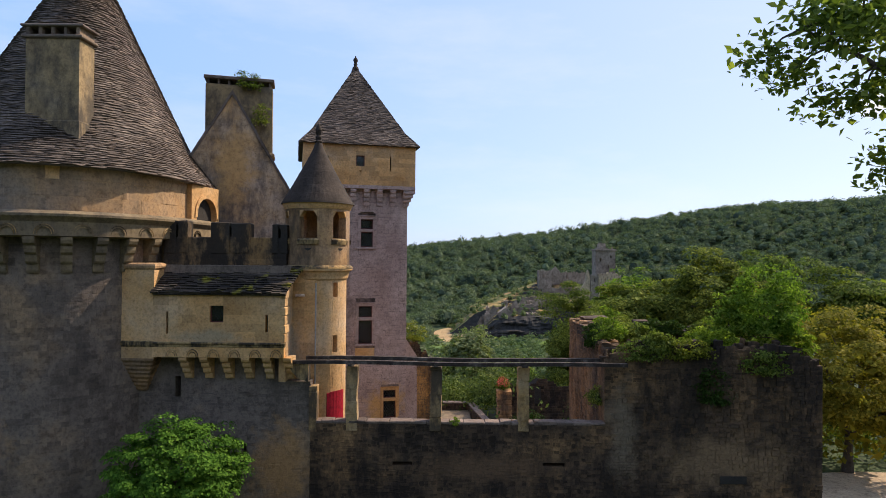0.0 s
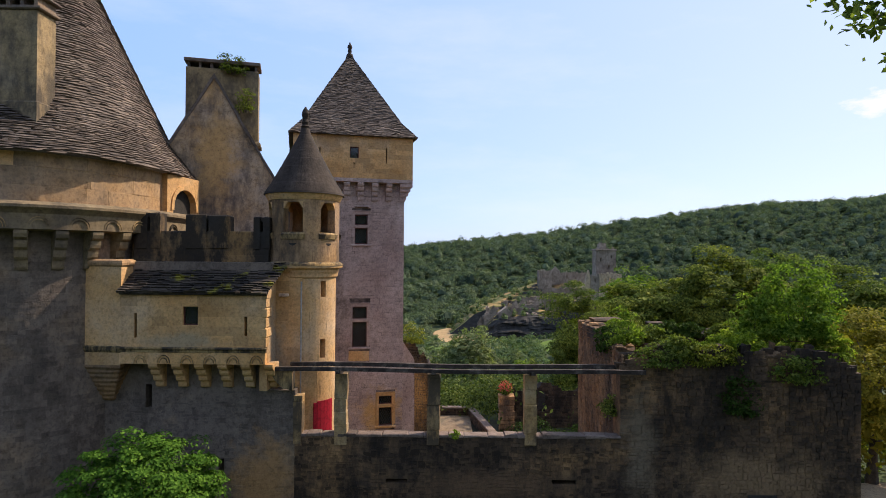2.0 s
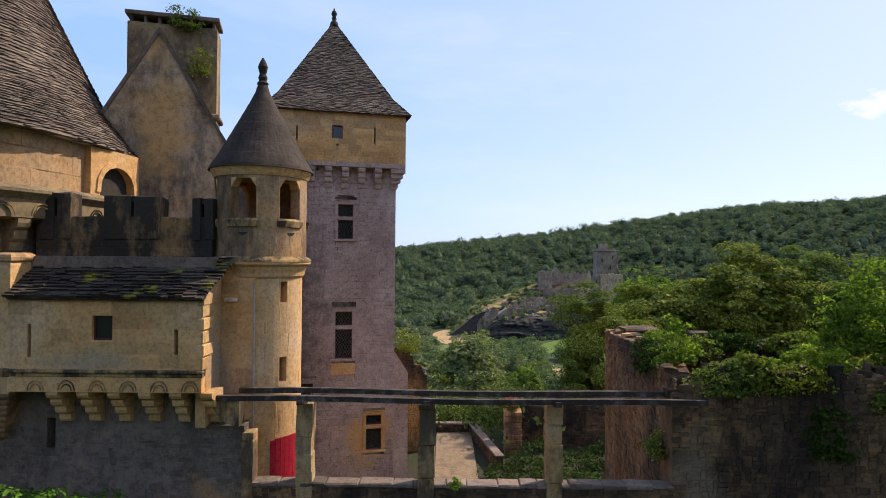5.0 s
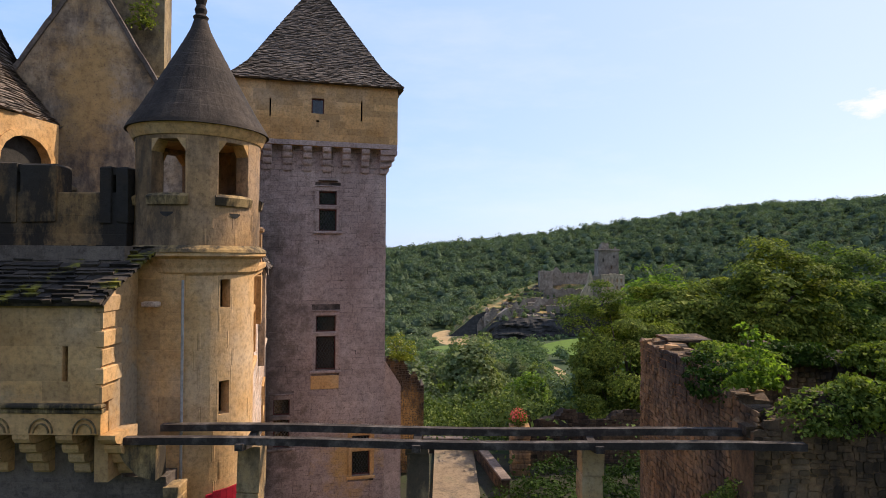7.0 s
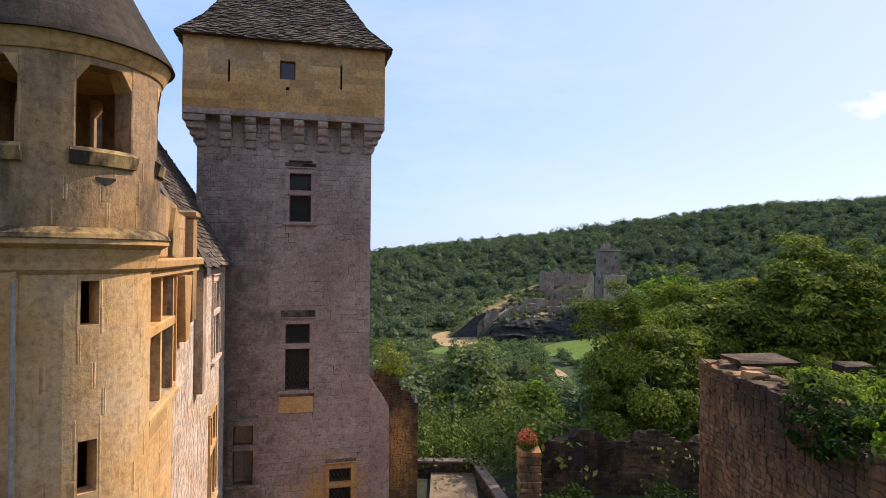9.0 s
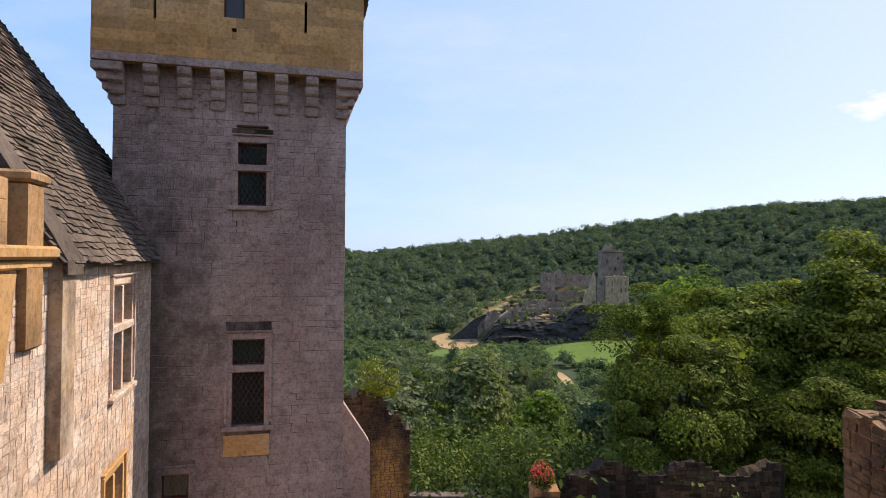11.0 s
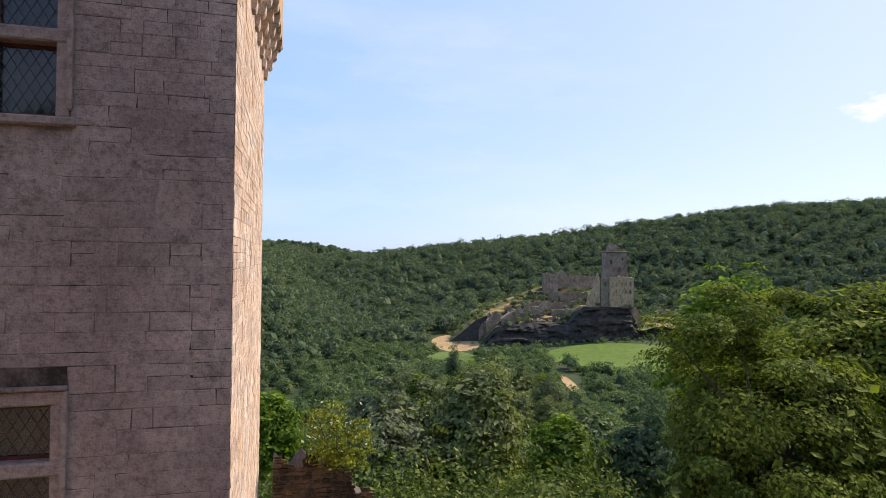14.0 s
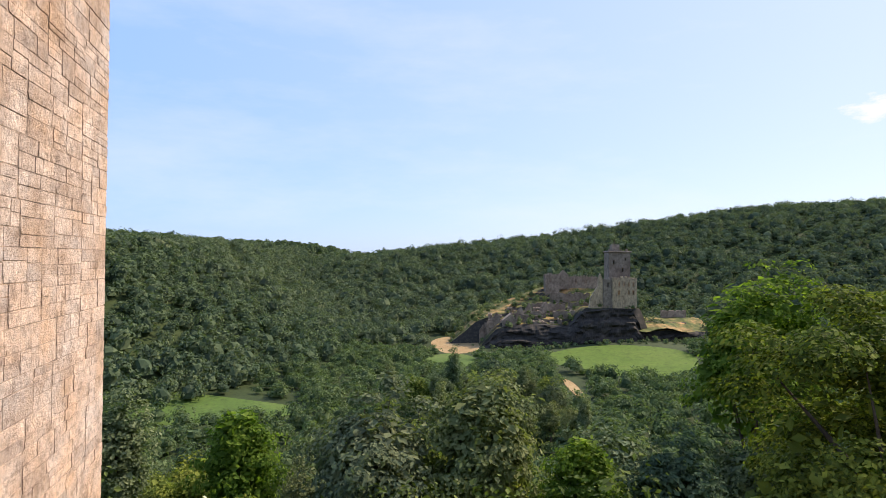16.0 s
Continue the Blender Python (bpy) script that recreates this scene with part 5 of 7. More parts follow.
part("wall_core", Mesh().box(-7.119, -6.1, 27.2, 27.78, -3, 7.1), M_GREYWALL, front_wall)
part("ashlar_bay", Mesh().box(-7.119, -6.0, 27.8, 29.0, 3.0, 12.25), M_OCHRE, front_wall, "smooth ochre wall between the closet and turret")
joined_blocks("ashlar_blocks", front_wall, courses(-7.1, -6.02, 7.0, 12.2, [], rng, (0.36, 0.5), (0.4, 0.7), gap=0.004), flat(27.8), rng, M_OCHRE, proud=(0.002, 0.006), rough=0.002)
part("putlog_stone", Mesh().box(-6.95, -6.55, 27.66, 27.8, 10.95, 11.08, 0.02), M_RUBBLE, front_wall)
part("wall_core", pierced(-6.099, 7.45, -3, 5.2, slit_holes[2:], 27.2, 27.66), M_DARKWALL, front_wall)
joined_blocks("wall_stones", front_wall, courses(-14.4, -6.1, -2, 7.05, slit_holes[:2], rng, (0.12, 0.3), (0.16, 0.5), gap=0.008), flat(27.2), rng, M_GREYWALL, proud=(-0.006, 0.01), rough=0.02)
joined_rubble("wall_stones", front_wall, rubble_rects(-6.1, 7.45, -2, 5.2, slit_holes[2:], rng, (0.1, 0.38), (0.14, 0.6), gap=0.012), flat(27.2), rng, M_DARKWALL, proud=(0.006, 0.05), warp=0.05, wob=0.1)
x = -6.1
while x < 7.4:
    w = min(rng.uniform(0.5, 1.1), 7.45 - x)
    part("coping_stone", Mesh().box(x + 0.005, x + w - 0.005, 27.14, 27.7, 5.2, 5.33 + rng.uniform(-0.02, 0.03), 0.03, 0.02, rng), surface("pinkish_coping", (0.11, 0.08, 0.063), (0.16, 0.118, 0.095), (0.24, 0.182, 0.148), pits=0.7, vary=0.35) if x < -6 else bpy.data.materials["pinkish_coping"], front_wall)
    x += w
for cx, w in ((-5.98, 0.35), (-4.2, 0.5), (-0.33, 0.52), (3.7, 0.5)):
    col = Mesh()
    z = 4.9
    top_z = 6.9 if cx < -5.5 else 7.85
    while z < top_z - 0.05:
        h = min(rng.uniform(0.5, 1.3), top_z - z)
        j = rng.uniform(-0.025, 0.025)
        col.box(cx - w / 2 + j, cx + w / 2 + j, 27.12, 27.62, z, z + h - 0.004, 0.02, 0.02, rng)
        z += h
    part("pillar", col, surface("pillar_stone", (0.46, 0.27, 0.1), (0.36, 0.24, 0.12), (0.4, 0.3, 0.18), stain=(0.04, 0.033, 0.027), stain_at=(0.45, 0.6), stain_amount=0.85, big=0.9, vary=0.05, streak=0.4, pits=0.5) if cx == -5.98 else bpy.data.materials["pillar_stone"], front_wall, "weathered stone pillar on the wall")
# dark sheets behind the slits, painted in place of shade
for a, b, c, d in slit_holes[2:]:
    part("slit_back", Mesh().box(a - 0.1, b + 0.1, 27.665, 27.7, c - 0.1, d + 0.1), M_DARK, front_wall)
# battlement above the lean-to roof
MER = surface("battlement_stone", (0.3, 0.165, 0.062), (0.18, 0.115, 0.058), (0.24, 0.16, 0.088), stain=(0.02, 0.017, 0.014), stain_at=(0.42, 0.52), stain_amount=0.9, big=0.6, fine=6, bump=0.7, vary=0.2, pits=0.6, streak=0.4, blots=(((-12.9, 28.0, 13.4), (1.2, 1.0, 1.6), (0.03, 0.026, 0.022)), ((-10.1, 28.0, 14.2), (1.2, 1.0, 0.9), (0.035, 0.03, 0.025)), ((-7.7, 28.0, 13.6), (0.8, 1.0, 1.5), (0.03, 0.026, 0.022))))
part("parapet", Mesh().box(-13.3, -7.5, 28.0, 28.5, 12.2, 13.72, 0.03), MER, front_wall)
for a, b, z in ((-13.2, -12.15, 14.5), (-11.05, -9.2, 14.42), (-8.15, -7.45, 14.35)):
    mm = Mesh()
    mid = (a + b) / 2
    mm.box(a, mid - 0.06, 27.95, 28.54, 12.95, z, 0.03, 0.02, rng).box(mid + 0.06, b, 27.95, 28.54, 12.95, z, 0.05, 0.02, rng).box(mid - 0.06, mid + 0.06, 28.0, 28.5, z - 0.2, z - 0.02)
    part("merlon", mm, MER, front_wall, "blackened merlon with an arrow slit")
joined_blocks("parapet_blocks", front_wall, courses(-13.3, -7.5, 12.3, 13.68, [], rng, (0.35, 0.45), (0.6, 1.1), gap=0.008), flat(28.0), rng, MER, proud=(0.004, 0.010), rough=0.004)

closet = thing("projecting_closet", "ochre stone closet projecting on carved corbels with a mossy lean-to roof", "building part")
cl_holes = [(-12.36, -12.25, 9.35, 10.35), (-10.42, -9.8, 9.87, 10.76), (-7.94, -7.82, 9.4, 10.32)]
part("wall", pierced(-12.95, -7.1, 9.0, 11.25, cl_holes, 26.3, 26.6), M_OCHRE, closet)
part("end_wall", Mesh().box(-7.4, -7.1, 26.601, 28.2, 7.2, 11.25), M_OCHRE, closet)
part("side_gable", Mesh().rings([[(x, 26.3, 11.251), (x, 28.2, 11.251), (x, 28.2, 12.3), (x, 27.7, 12.25)] for x in (-7.4, -7.1)]), M_OCHRE, closet)
joined_blocks("ashlar_blocks", closet, courses(-12.95, -7.1, 9.05, 11.2, cl_holes, rng, (0.34, 0.46), (0.6, 1.2), gap=0.004), flat(26.3), rng, M_OCHRE, proud=(0.001, 0.004), rough=0.002)
for k, z in enumerate((9.0, 9.4, 9.8, 10.2, 10.6, 10.95)):
    part("quoin", Mesh().box(-7.12 - (0.1 if k % 2 else 0), -7.06 + (0.025 if k % 2 else 0), 26.27, 26.75 + (0.25 if k % 2 else 0), z, z + 0.36, 0.025), M_OCHRE, closet)
a, b, c, d = cl_holes[1]
cas = part("casement", Mesh().box(a, a + 0.05, 26.42, 26.47, c, d).box(b - 0.05, b, 26.42, 26.47, c, d).box(a + 0.05, b - 0.05, 26.42, 26.47, c, c + 0.05).box(a + 0.05, b - 0.05, 26.42, 26.47, d - 0.05, d), M_FRAME, closet)
part("pane", Mesh().box(a + 0.05, b - 0.05, 26.44, 26.45, c + 0.05, d - 0.05), M_GLASS, cas).visible_shadow = False
# dark sheet that stands for the unlit inside of the closet
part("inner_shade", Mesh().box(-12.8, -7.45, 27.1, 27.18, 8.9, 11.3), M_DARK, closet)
part("string_course", Mesh().box(-13.0, -7.02, 26.18, 26.35, 8.9, 9.0, 0.03).box(-13.0, -7.05, 26.26, 26.4, 8.78, 8.89, 0.02), M_OCHRE_DARK, closet)
part("frieze", Mesh().box(-12.95, -7.1, 26.3, 26.62, 8.32, 8.775), M_OCHRE, closet)
for k in range(6):
    x = -11.95 + k * 0.93
    corbel(closet, x + 0.33, 27.2, 7.25, 8.32, 0.88, 0.36, M_OCHRE, 4)
    arch = Mesh()
    xc = x - 0.14
    for q in range(9):
        t0, t1 = math.pi * q / 9, math.pi * (q + 1) / 9
        for r0 in (0.15, 0.24):
            arch.rings([[(xc + (r0 + 0.02 * w) * math.cos(t), 26.3 - 0.04 * p_, 8.36 + (r0 + 0.02 * w) * 1.25 * math.sin(t)) for p_, w in ((0, 0), (1, 0), (1, 1), (0, 1))] for t in (t0, t1)])
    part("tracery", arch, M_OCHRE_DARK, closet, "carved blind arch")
# bartizan at the closet's end with its stepped base
bz = [(-15.3, 27.3), (-15.15, 26.75), (-14.6, 26.42), (-12.9, 26.3), (-12.9, 27.3)]


def bart(k, z, dx=0.0):
    cx0, cy0 = -13.75, 27.25
    return [(cx0 + (x - cx0) * k + dx, cy0 + (y - cy0) * k, z) for x, y in bz]


part("bartizan_wall", Mesh().rings([bart(1, 8.95), bart(1, 12.25)]), M_OCHRE, closet)
part("bartizan_cap", Mesh().rings([bart(1.0, 12.2), bart(1.08, 12.26), bart(1.1, 12.36), bart(1.06, 12.44), bart(0.9, 12.5)]), M_LANTERN, closet)
part("bartizan_string", Mesh().rings([bart(1.0, 8.75), bart(1.06, 8.85), bart(1.06, 8.98), bart(1.0, 9.02)]), M_OCHRE_DARK, closet)
part("bartizan_band", Mesh().rings([bart(1.0, 8.25), bart(1.0, 8.75)]), M_OCHRE, closet)
steps = []
for i in range(8):
    k0, k1 = 1.0 - 0.105 * i, 1.0 - 0.105 * (i + 1)
    z0 = 8.25 - i * 0.2
    steps += [bart(k0, z0), bart(k0, z0 - 0.1), bart((k0 + k1) / 2, z0 - 0.17), bart(k1 + 0.02, z0 - 0.2)]
part("bartizan_base", Mesh().rings(list(reversed(steps))), M_RUIN, closet, "stepped orange stone base of the corner turret")
# no slit is cut: a dark sheet carries its shade
part("arrow_slit", Mesh().box(-14.55, -14.42, 26.36, 26.42, 11.45, 12.0), M_DARK, closet)
lean_rise = math.hypot(1.65, 1.2)


def lean(s, v, o):
    return (s, 26.1 + 1.65 * v / lean_rise - 0.6 * o, 11.16 + 1.2 * v / lean_rise + 0.8 * o)


slates("roof_slates", closet, "mossy stone slates of the lean-to roof", place=lean, length=1, rise=lean_rise, row=0.17, wide=(0.18, 0.5), rng=rng, material=M_SLATE_MOSS, thick=(0.03, 0.1), span=lambda v: (-12.98 + 0.1 * v, -7.0 + 0.25 * v))
part("roof_deck", Mesh().rings([[lean(-12.9, v, -0.02), lean(-7.0, v, -0.02), lean(-7.0, v, -0.1), lean(-12.9, v, -0.1)] for v in (0.02, lean_rise)]), M_BEAM, closet)

# ---- timber beams over the wall ----
for y, z, x0, x1 in ((26.72, 8.08, -6.95, 8.3), (27.62, 8.12, -6.4, 8.0)):
    m = Mesh()
    n = 10
    m.rings([[(x0 + (x1 - x0) * i / n, y + dy, z + dz + 0.03 * math.sin(i * 0.9) - 0.012 * i * 0.3) for dy, dz in ((-0.09, -0.08), (0.09, -0.08), (0.09, 0.08), (-0.09, 0.08))] for i in range(n + 1)])
    ob = part("timber_beam", m, M_BEAM, None, "long weathered grey timber beam carried by the pillars")
    tagged(ob, category="beam", group="beams over the wall")
for cx in (-4.2, -0.33, 3.7):
    m = Mesh()
    m.rings([[(cx + dx, 26.5 + t * 1.4, 7.9 + dz + 0.25 * abs(t - 0.5)) for dx, dz in ((-0.09, -0.09), (0.09, -0.09), (0.09, 0.06), (-0.09, 0.06))] for t in (0, 0.5, 1)])
    ob = part("cross_timber", m, M_BEAM, None, "short split timber laid across a pillar under the beams")
    tagged(ob, category="beam", group="cross timbers")
cor = thing("beam_corbel", "stepped stone bracket under the beam ends", "corbel")
part("bracket", Mesh().prism([(-7.0, 7.98), (-6.1, 7.98), (-6.1, 7.2), (-6.5, 7.3), (-6.8, 7.6)], 26.7, 27.19), M_OCHRE_DARK, cor)

# ---- ruined block ----
ruin = thing("ruined_block", "roofless ruined building of dark and orange stone overgrown with plants", "ruin")


def ruin_front_top(x):
    return 8.3 + 0.5 * smooth((x - 7.9) / 0.8) - 0.6 * smooth((x - 15) / 2.5) + 0.12 * math.sin(x * 5) + 0.08 * math.sin(x * 13)


rh = [(12.7, 13.9, 2.6, 2.95)]
part("front_core", ragged(7.4, 17.4, -3, lambda x: ruin_front_top(x) - 0.1, 0.22, 27.2, 28.2), M_DARKWALL, ruin)
# dark sheet before the wall face, its shade put into the colour
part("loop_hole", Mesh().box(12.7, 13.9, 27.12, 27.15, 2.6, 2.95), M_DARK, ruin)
m = ragged(28.2, 35.4, -3, lambda y: 8.7 + 0.45 * (y > 30.6) + 0.1 * math.sin(y * 9.1) * math.sin(y * 3.3), 0.3, 7.55, 8.5)
m.v = [(y, x, z) for x, y, z in m.v]
m.f = [tuple(reversed(f)) for f in m.f]
part("side_core", m, M_DARKWALL, ruin)
m = ragged(28.2, 35.4, -3, lambda y: 7.9 + 0.2 * math.sin(y * 2), 0.3, 16.6, 17.4)
m.v = [(y, x, z) for x, y, z in m.v]
m.f = [tuple(reversed(f)) for f in m.f]
part("side_core", m, M_DARKWALL, ruin)
part("back_core", ragged(8.5, 16.6, -3, lambda x: 8.7 + 0.25 * math.sin(x * 1.7) + 0.1 * math.sin(x * 6), 0.25, 34.5, 35.4), M_DARKWALL, ruin)
part("rubble_fill", Mesh().rings([[(8.5 + 8.1 * i / 16, 28.2 + 6.3 * j / 10, 7.1 + 0.12 * math.sin(i * 1.3 + j) + 0.1 * math.sin(j * 2.1 + i * 0.5)) for j in range(11)] for i in range(17)], closed=False, cap0=False, cap1=False), M_DARKWALL, ruin, "rubble and earth filling the ruin")
joined_rubble("front_stones", ruin, rubble_rects(7.4, 17.4, -2, 9.4, rh, rng, (0.1, 0.4), (0.14, 0.62), gap=0.012, top=ruin_front_top), flat(27.2), rng, M_DARKWALL, proud=(0.006, 0.055), warp=0.025)
joined_rubble("side_stones", ruin, rubble_rects(27.25, 35.4, -2, 9.4, [], rng, (0.12, 0.42), (0.15, 0.6), gap=0.014, top=lambda y: 8.75 + 0.45 * (62.65 - y > 30.6)), lambda x, z, o: (7.55 - o, 27.25 + (35.4 - x), z), rng, M_RUINSIDE, proud=(0.006, 0.05), warp=0.025)
joined_rubble("back_stones", ruin, rubble_rects(8.5, 16.6, 6.4, 9.4, [], rng, (0.12, 0.34), (0.16, 0.55), gap=0.012, top=lambda x: 8.75 + 0.25 * math.sin(x * 1.7) + 0.1 * math.sin(x * 6)), flat(34.5), rng, M_DARKWALL, proud=(0.02, 0.08))
joined_rubble("inner_stones", ruin, rubble_rects(28.2, 35.4, 6.4, 9.0, [], rng, (0.12, 0.34), (0.16, 0.55), gap=0.012, top=lambda y: 7.95), lambda x, z, o: (16.6 - o, 28.2 + (35.4 - x), z), rng, M_DARKWALL, proud=(0.02, 0.08))
for k in range(46):
    if k % 2:
        x, y = rng.uniform(8.6, 16.6), rng.uniform(34.55, 35.3)
        z = 8.7 + 0.25 * math.sin(x * 1.7) + 0.1 * math.sin(x * 6)
    else:
        x, y = rng.uniform(16.65, 17.3), rng.uniform(28.4, 35.2)
        z = 7.9 + 0.2 * math.sin(y * 2)
    s = rng.uniform(0.16, 0.42)
    part("cap_stone", Mesh().box(x - s, x + s, y - s * 0.7, y + s * 0.7, z - 0.25, z + rng.uniform(0.02, 0.22), 0.05, 0.05, rng), M_DARKWALL, ruin)
for k in range(34):
    y = rng.uniform(28.3, 35.2)
    x = rng.uniform(7.7, 8.4)
    z = 8.7 + 0.45 * (y > 30.6)
    s = rng.uniform(0.12, 0.3)
    part("cap_stone", Mesh().box(x - s, x + s, y - s * 0.8, y + s * 0.8, z - 0.1, z + rng.uniform(0.04, 0.2), 0.04, 0.04, rng), M_RUIN if k % 2 else M_DARKWALL, ruin)
for k in range(60):
    x, y = rng.uniform(7.6, 17.2), rng.uniform(27.25, 28.1)
    z = float(ruin_front_top(x))
    s = rng.uniform(0.1, 0.3)
    part("cap_stone", Mesh().box(x - s, x + s, y - s * 0.7, y + s * 0.7, z - 0.2, z + rng.uniform(0.0, 0.22), 0.04, 0.04, rng), M_DARKWALL, ruin)
part("top_slab", Mesh().box(8.1, 9.7, 34.3, 35.45, 9.28, 9.38, 0.03, 0.05, rng), M_DARKWALL, ruin, "flat capping slabs on the ruined wall")

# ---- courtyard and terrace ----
# Earth and grass toned near black: the court's shade is in the colour
ob = part("courtyard_floor", Mesh().box(-9, 17.3, 27.9, 58, -3.2, -2.6), surface("shaded_earth", (0.022, 0.02, 0.012), (0.032, 0.03, 0.015), (0.026, 0.036, 0.011), big=0.3, fine=5, vary=0, streak=1), None, "shaded earth and grass inside the walls")
tagged(ob, category="courtyard", kind="structure")
ob = part("terrace_floor", Mesh().box(-0.3, 2.6, 48.0, 58.4, -3.2, -2.35), surface("brown_gravel", (0.18, 0.125, 0.075), (0.22, 0.155, 0.095), (0.13, 0.11, 0.06), big=0.5, fine=6, vary=0, streak=1), None, "pale gravel terrace beside the tower")
tagged(ob, category="terrace", kind="structure")
terrace = thing("terrace_parapet", "low brown stone parapet round the terrace", "wall")
for k, (p, q) in enumerate((((-1.8, 58.5), (2.45, 58.5)), ((2.45, 58.5), (4.0, 50.5)))):
    L = math.dist(p, q)
    ang = math.degrees(math.atan2(q[1] - p[1], q[0] - p[0]))
    seg = new("parapet_wall")
    seg.parent, seg.matrix_basis = terrace, pose(p[0], p[1], 0, 0, 0, ang)
    part("core", Mesh().box(0, L, 0, 0.5, -6, -1.75), M_DARKWALL, seg)
    joined_blocks("stones", seg, courses(0, L, -2.6, -1.75, [], rng, (0.14, 0.24), (0.2, 0.5), gap=0.014), flat(0), rng, M_DARKWALL, proud=(0.01, 0.03), rough=0.01)
    part("coping", Mesh().box(-0.1, L + 0.1, -0.08, 0.58, -1.75, -1.6, 0.03), bpy.data.materials["pinkish_coping"], seg)
gate = thing("ruined_gateway", "ruined orange and grey gateway pier and broken wall", "ruin")
z = -3.0
while z < 0.6:
    h = rng.uniform(0.3, 0.5)
    cut = rng.uniform(5.35, 5.8)
    for a, b in ((4.95, cut), (cut + 0.015, 6.2)):
        part("pier_block", Mesh().box(a + rng.uniform(-0.06, 0.03), b + rng.uniform(-0.02, 0.05), 53.6, 54.8, z, min(z + h, 0.76) - 0.012, 0.05, 0.035, rng), M_RUIN, gate)
    z += h
part("broken_wall", ragged(6.2, 18.2, -4, lambda x: 0.85 + 0.4 * math.sin(x * 1.5) + 0.1 * math.sin(x * 5), 0.3, 55.62, 56.4), M_DARKWALL, gate)
# the gap is a dark sheet painted as shade, not an opening
part("window_recess", Mesh().box(8.6, 9.2, 55.58, 55.61, -1.0, 0.6), M_DARK, gate, "dark sheet for the gap in the broken wall")
joined_blocks("stones", gate, courses(6.2, 18.0, -3, 1.4, [(8.6, 9.2, -1.0, 0.6)], rng, (0.16, 0.3), (0.25, 0.6), gap=0.02, top=lambda x: 1.0 + 0.4 * math.sin(x * 1.5)), flat(55.6), rng, M_DARKWALL, proud=(0.02, 0.06), rough=0.02)


# ---- distant castle ----
def mound(x, y):
    """The terraced slope and rock platform under the far castle."""
    if y < 486:
        return -60.0
    y -= 8
    n1, n2 = noise.noise(Vector((x * 0.05, y * 0.05, 0))), noise.noise(Vector((x * 0.12, y * 0.12, 5)))
    rise = -39.5 + 0.36 * (y - 478) + 2.0 * n1
    step = math.floor(rise / 3.4)
    f = rise / 3.4 - step
    left = 3.4 * (step + min(1.0, max(0.0, (f - 0.62) / 0.16)) * 0.85 + f * 0.15)
    left = min(left, -40 + 28 * min(max((x - 18) / 74, 0), 1) + 1.5 * n1)
    rock = min(-30 + 2.6 * (y - 476), -25.0 + min(max(0.0, (y - 516) * 0.5), 13.0))
    ledge = min(-46 + 2.0 * (y - 476), -41.0 + 0.25 * max(0, y - 484)) if y < 512 else -62.0
    p, q = float(smooth((x - 96) / 12)), float(smooth((x - 147) / 8))
    z = left * (1 - p) + rock * p
    z = z * (1 - q) + ledge * q
    edge = float(smooth((x + 4) / 34)) if y > 494 else float(smooth((x - 22) / 22))
    z = -58 + (z + 58) * edge
    return z + 0.8 * n2 + 0.5 * noise.noise(Vector((x * 0.35, y * 0.35, 2)))


def slope_material():
    """Grass and bare earth on the level ground, dark rock where it is steep."""
    m = surface("sunburnt_slope", (0.05, 0.09, 0.02), (0.16, 0.15, 0.045), (0.5, 0.26, 0.11), stain=(0.03, 0.045, 0.018), stain_at=(0.55, 0.63), stain_amount=0.9, big=0.09, fine=0.5, bump=0.6, vary=0, streak=1.6)
    nt = m.node_tree
    p = nt.nodes["Principled BSDF"]
    grass = p.inputs["Base Color"].links[0].from_socket
    geo = nt.nodes.new("ShaderNodeNewGeometry")
    sep = nt.nodes.new("ShaderNodeSeparateXYZ")
    nt.links.new(geo.outputs["True Normal"], sep.inputs[0])
    steep = ramp(nt, sep.outputs[2], [(0.5, (1, 1, 1)), (0.72, (0, 0, 0))])
    rock = ramp(nt, noise_fac(nt, geo.outputs["Position"], 0.4, 6, 0.7), [(0.3, (0.02, 0.019, 0.016)), (0.55, (0.048, 0.042, 0.034)), (0.75, (0.1, 0.08, 0.06))])
    nt.links.new(mixed(nt, "MIX", steep, grass, rock), p.inputs["Base Color"])
    return m


def far_mound():
    xs, ys = np.linspace(0, 205, 150), np.linspace(470, 575, 110)
    V = [(x, y, mound(x, y)) for y in ys for x in xs]
    n = len(xs)
    Fc = [(j * n + i, j * n + i + 1, (j + 1) * n + i + 1, (j + 1) * n + i) for j in range(len(ys) - 1) for i in range(n - 1)]
    ob = new("castle_mound", array_mesh("castle_mound", np.array(V), np.array(Fc), slope_material()))
    ob.data.polygons.foreach_set("use_smooth", [True] * len(ob.data.polygons))
    tagged(ob, "sunburnt terraced slope below the far ruins", "slope", kind="structure")


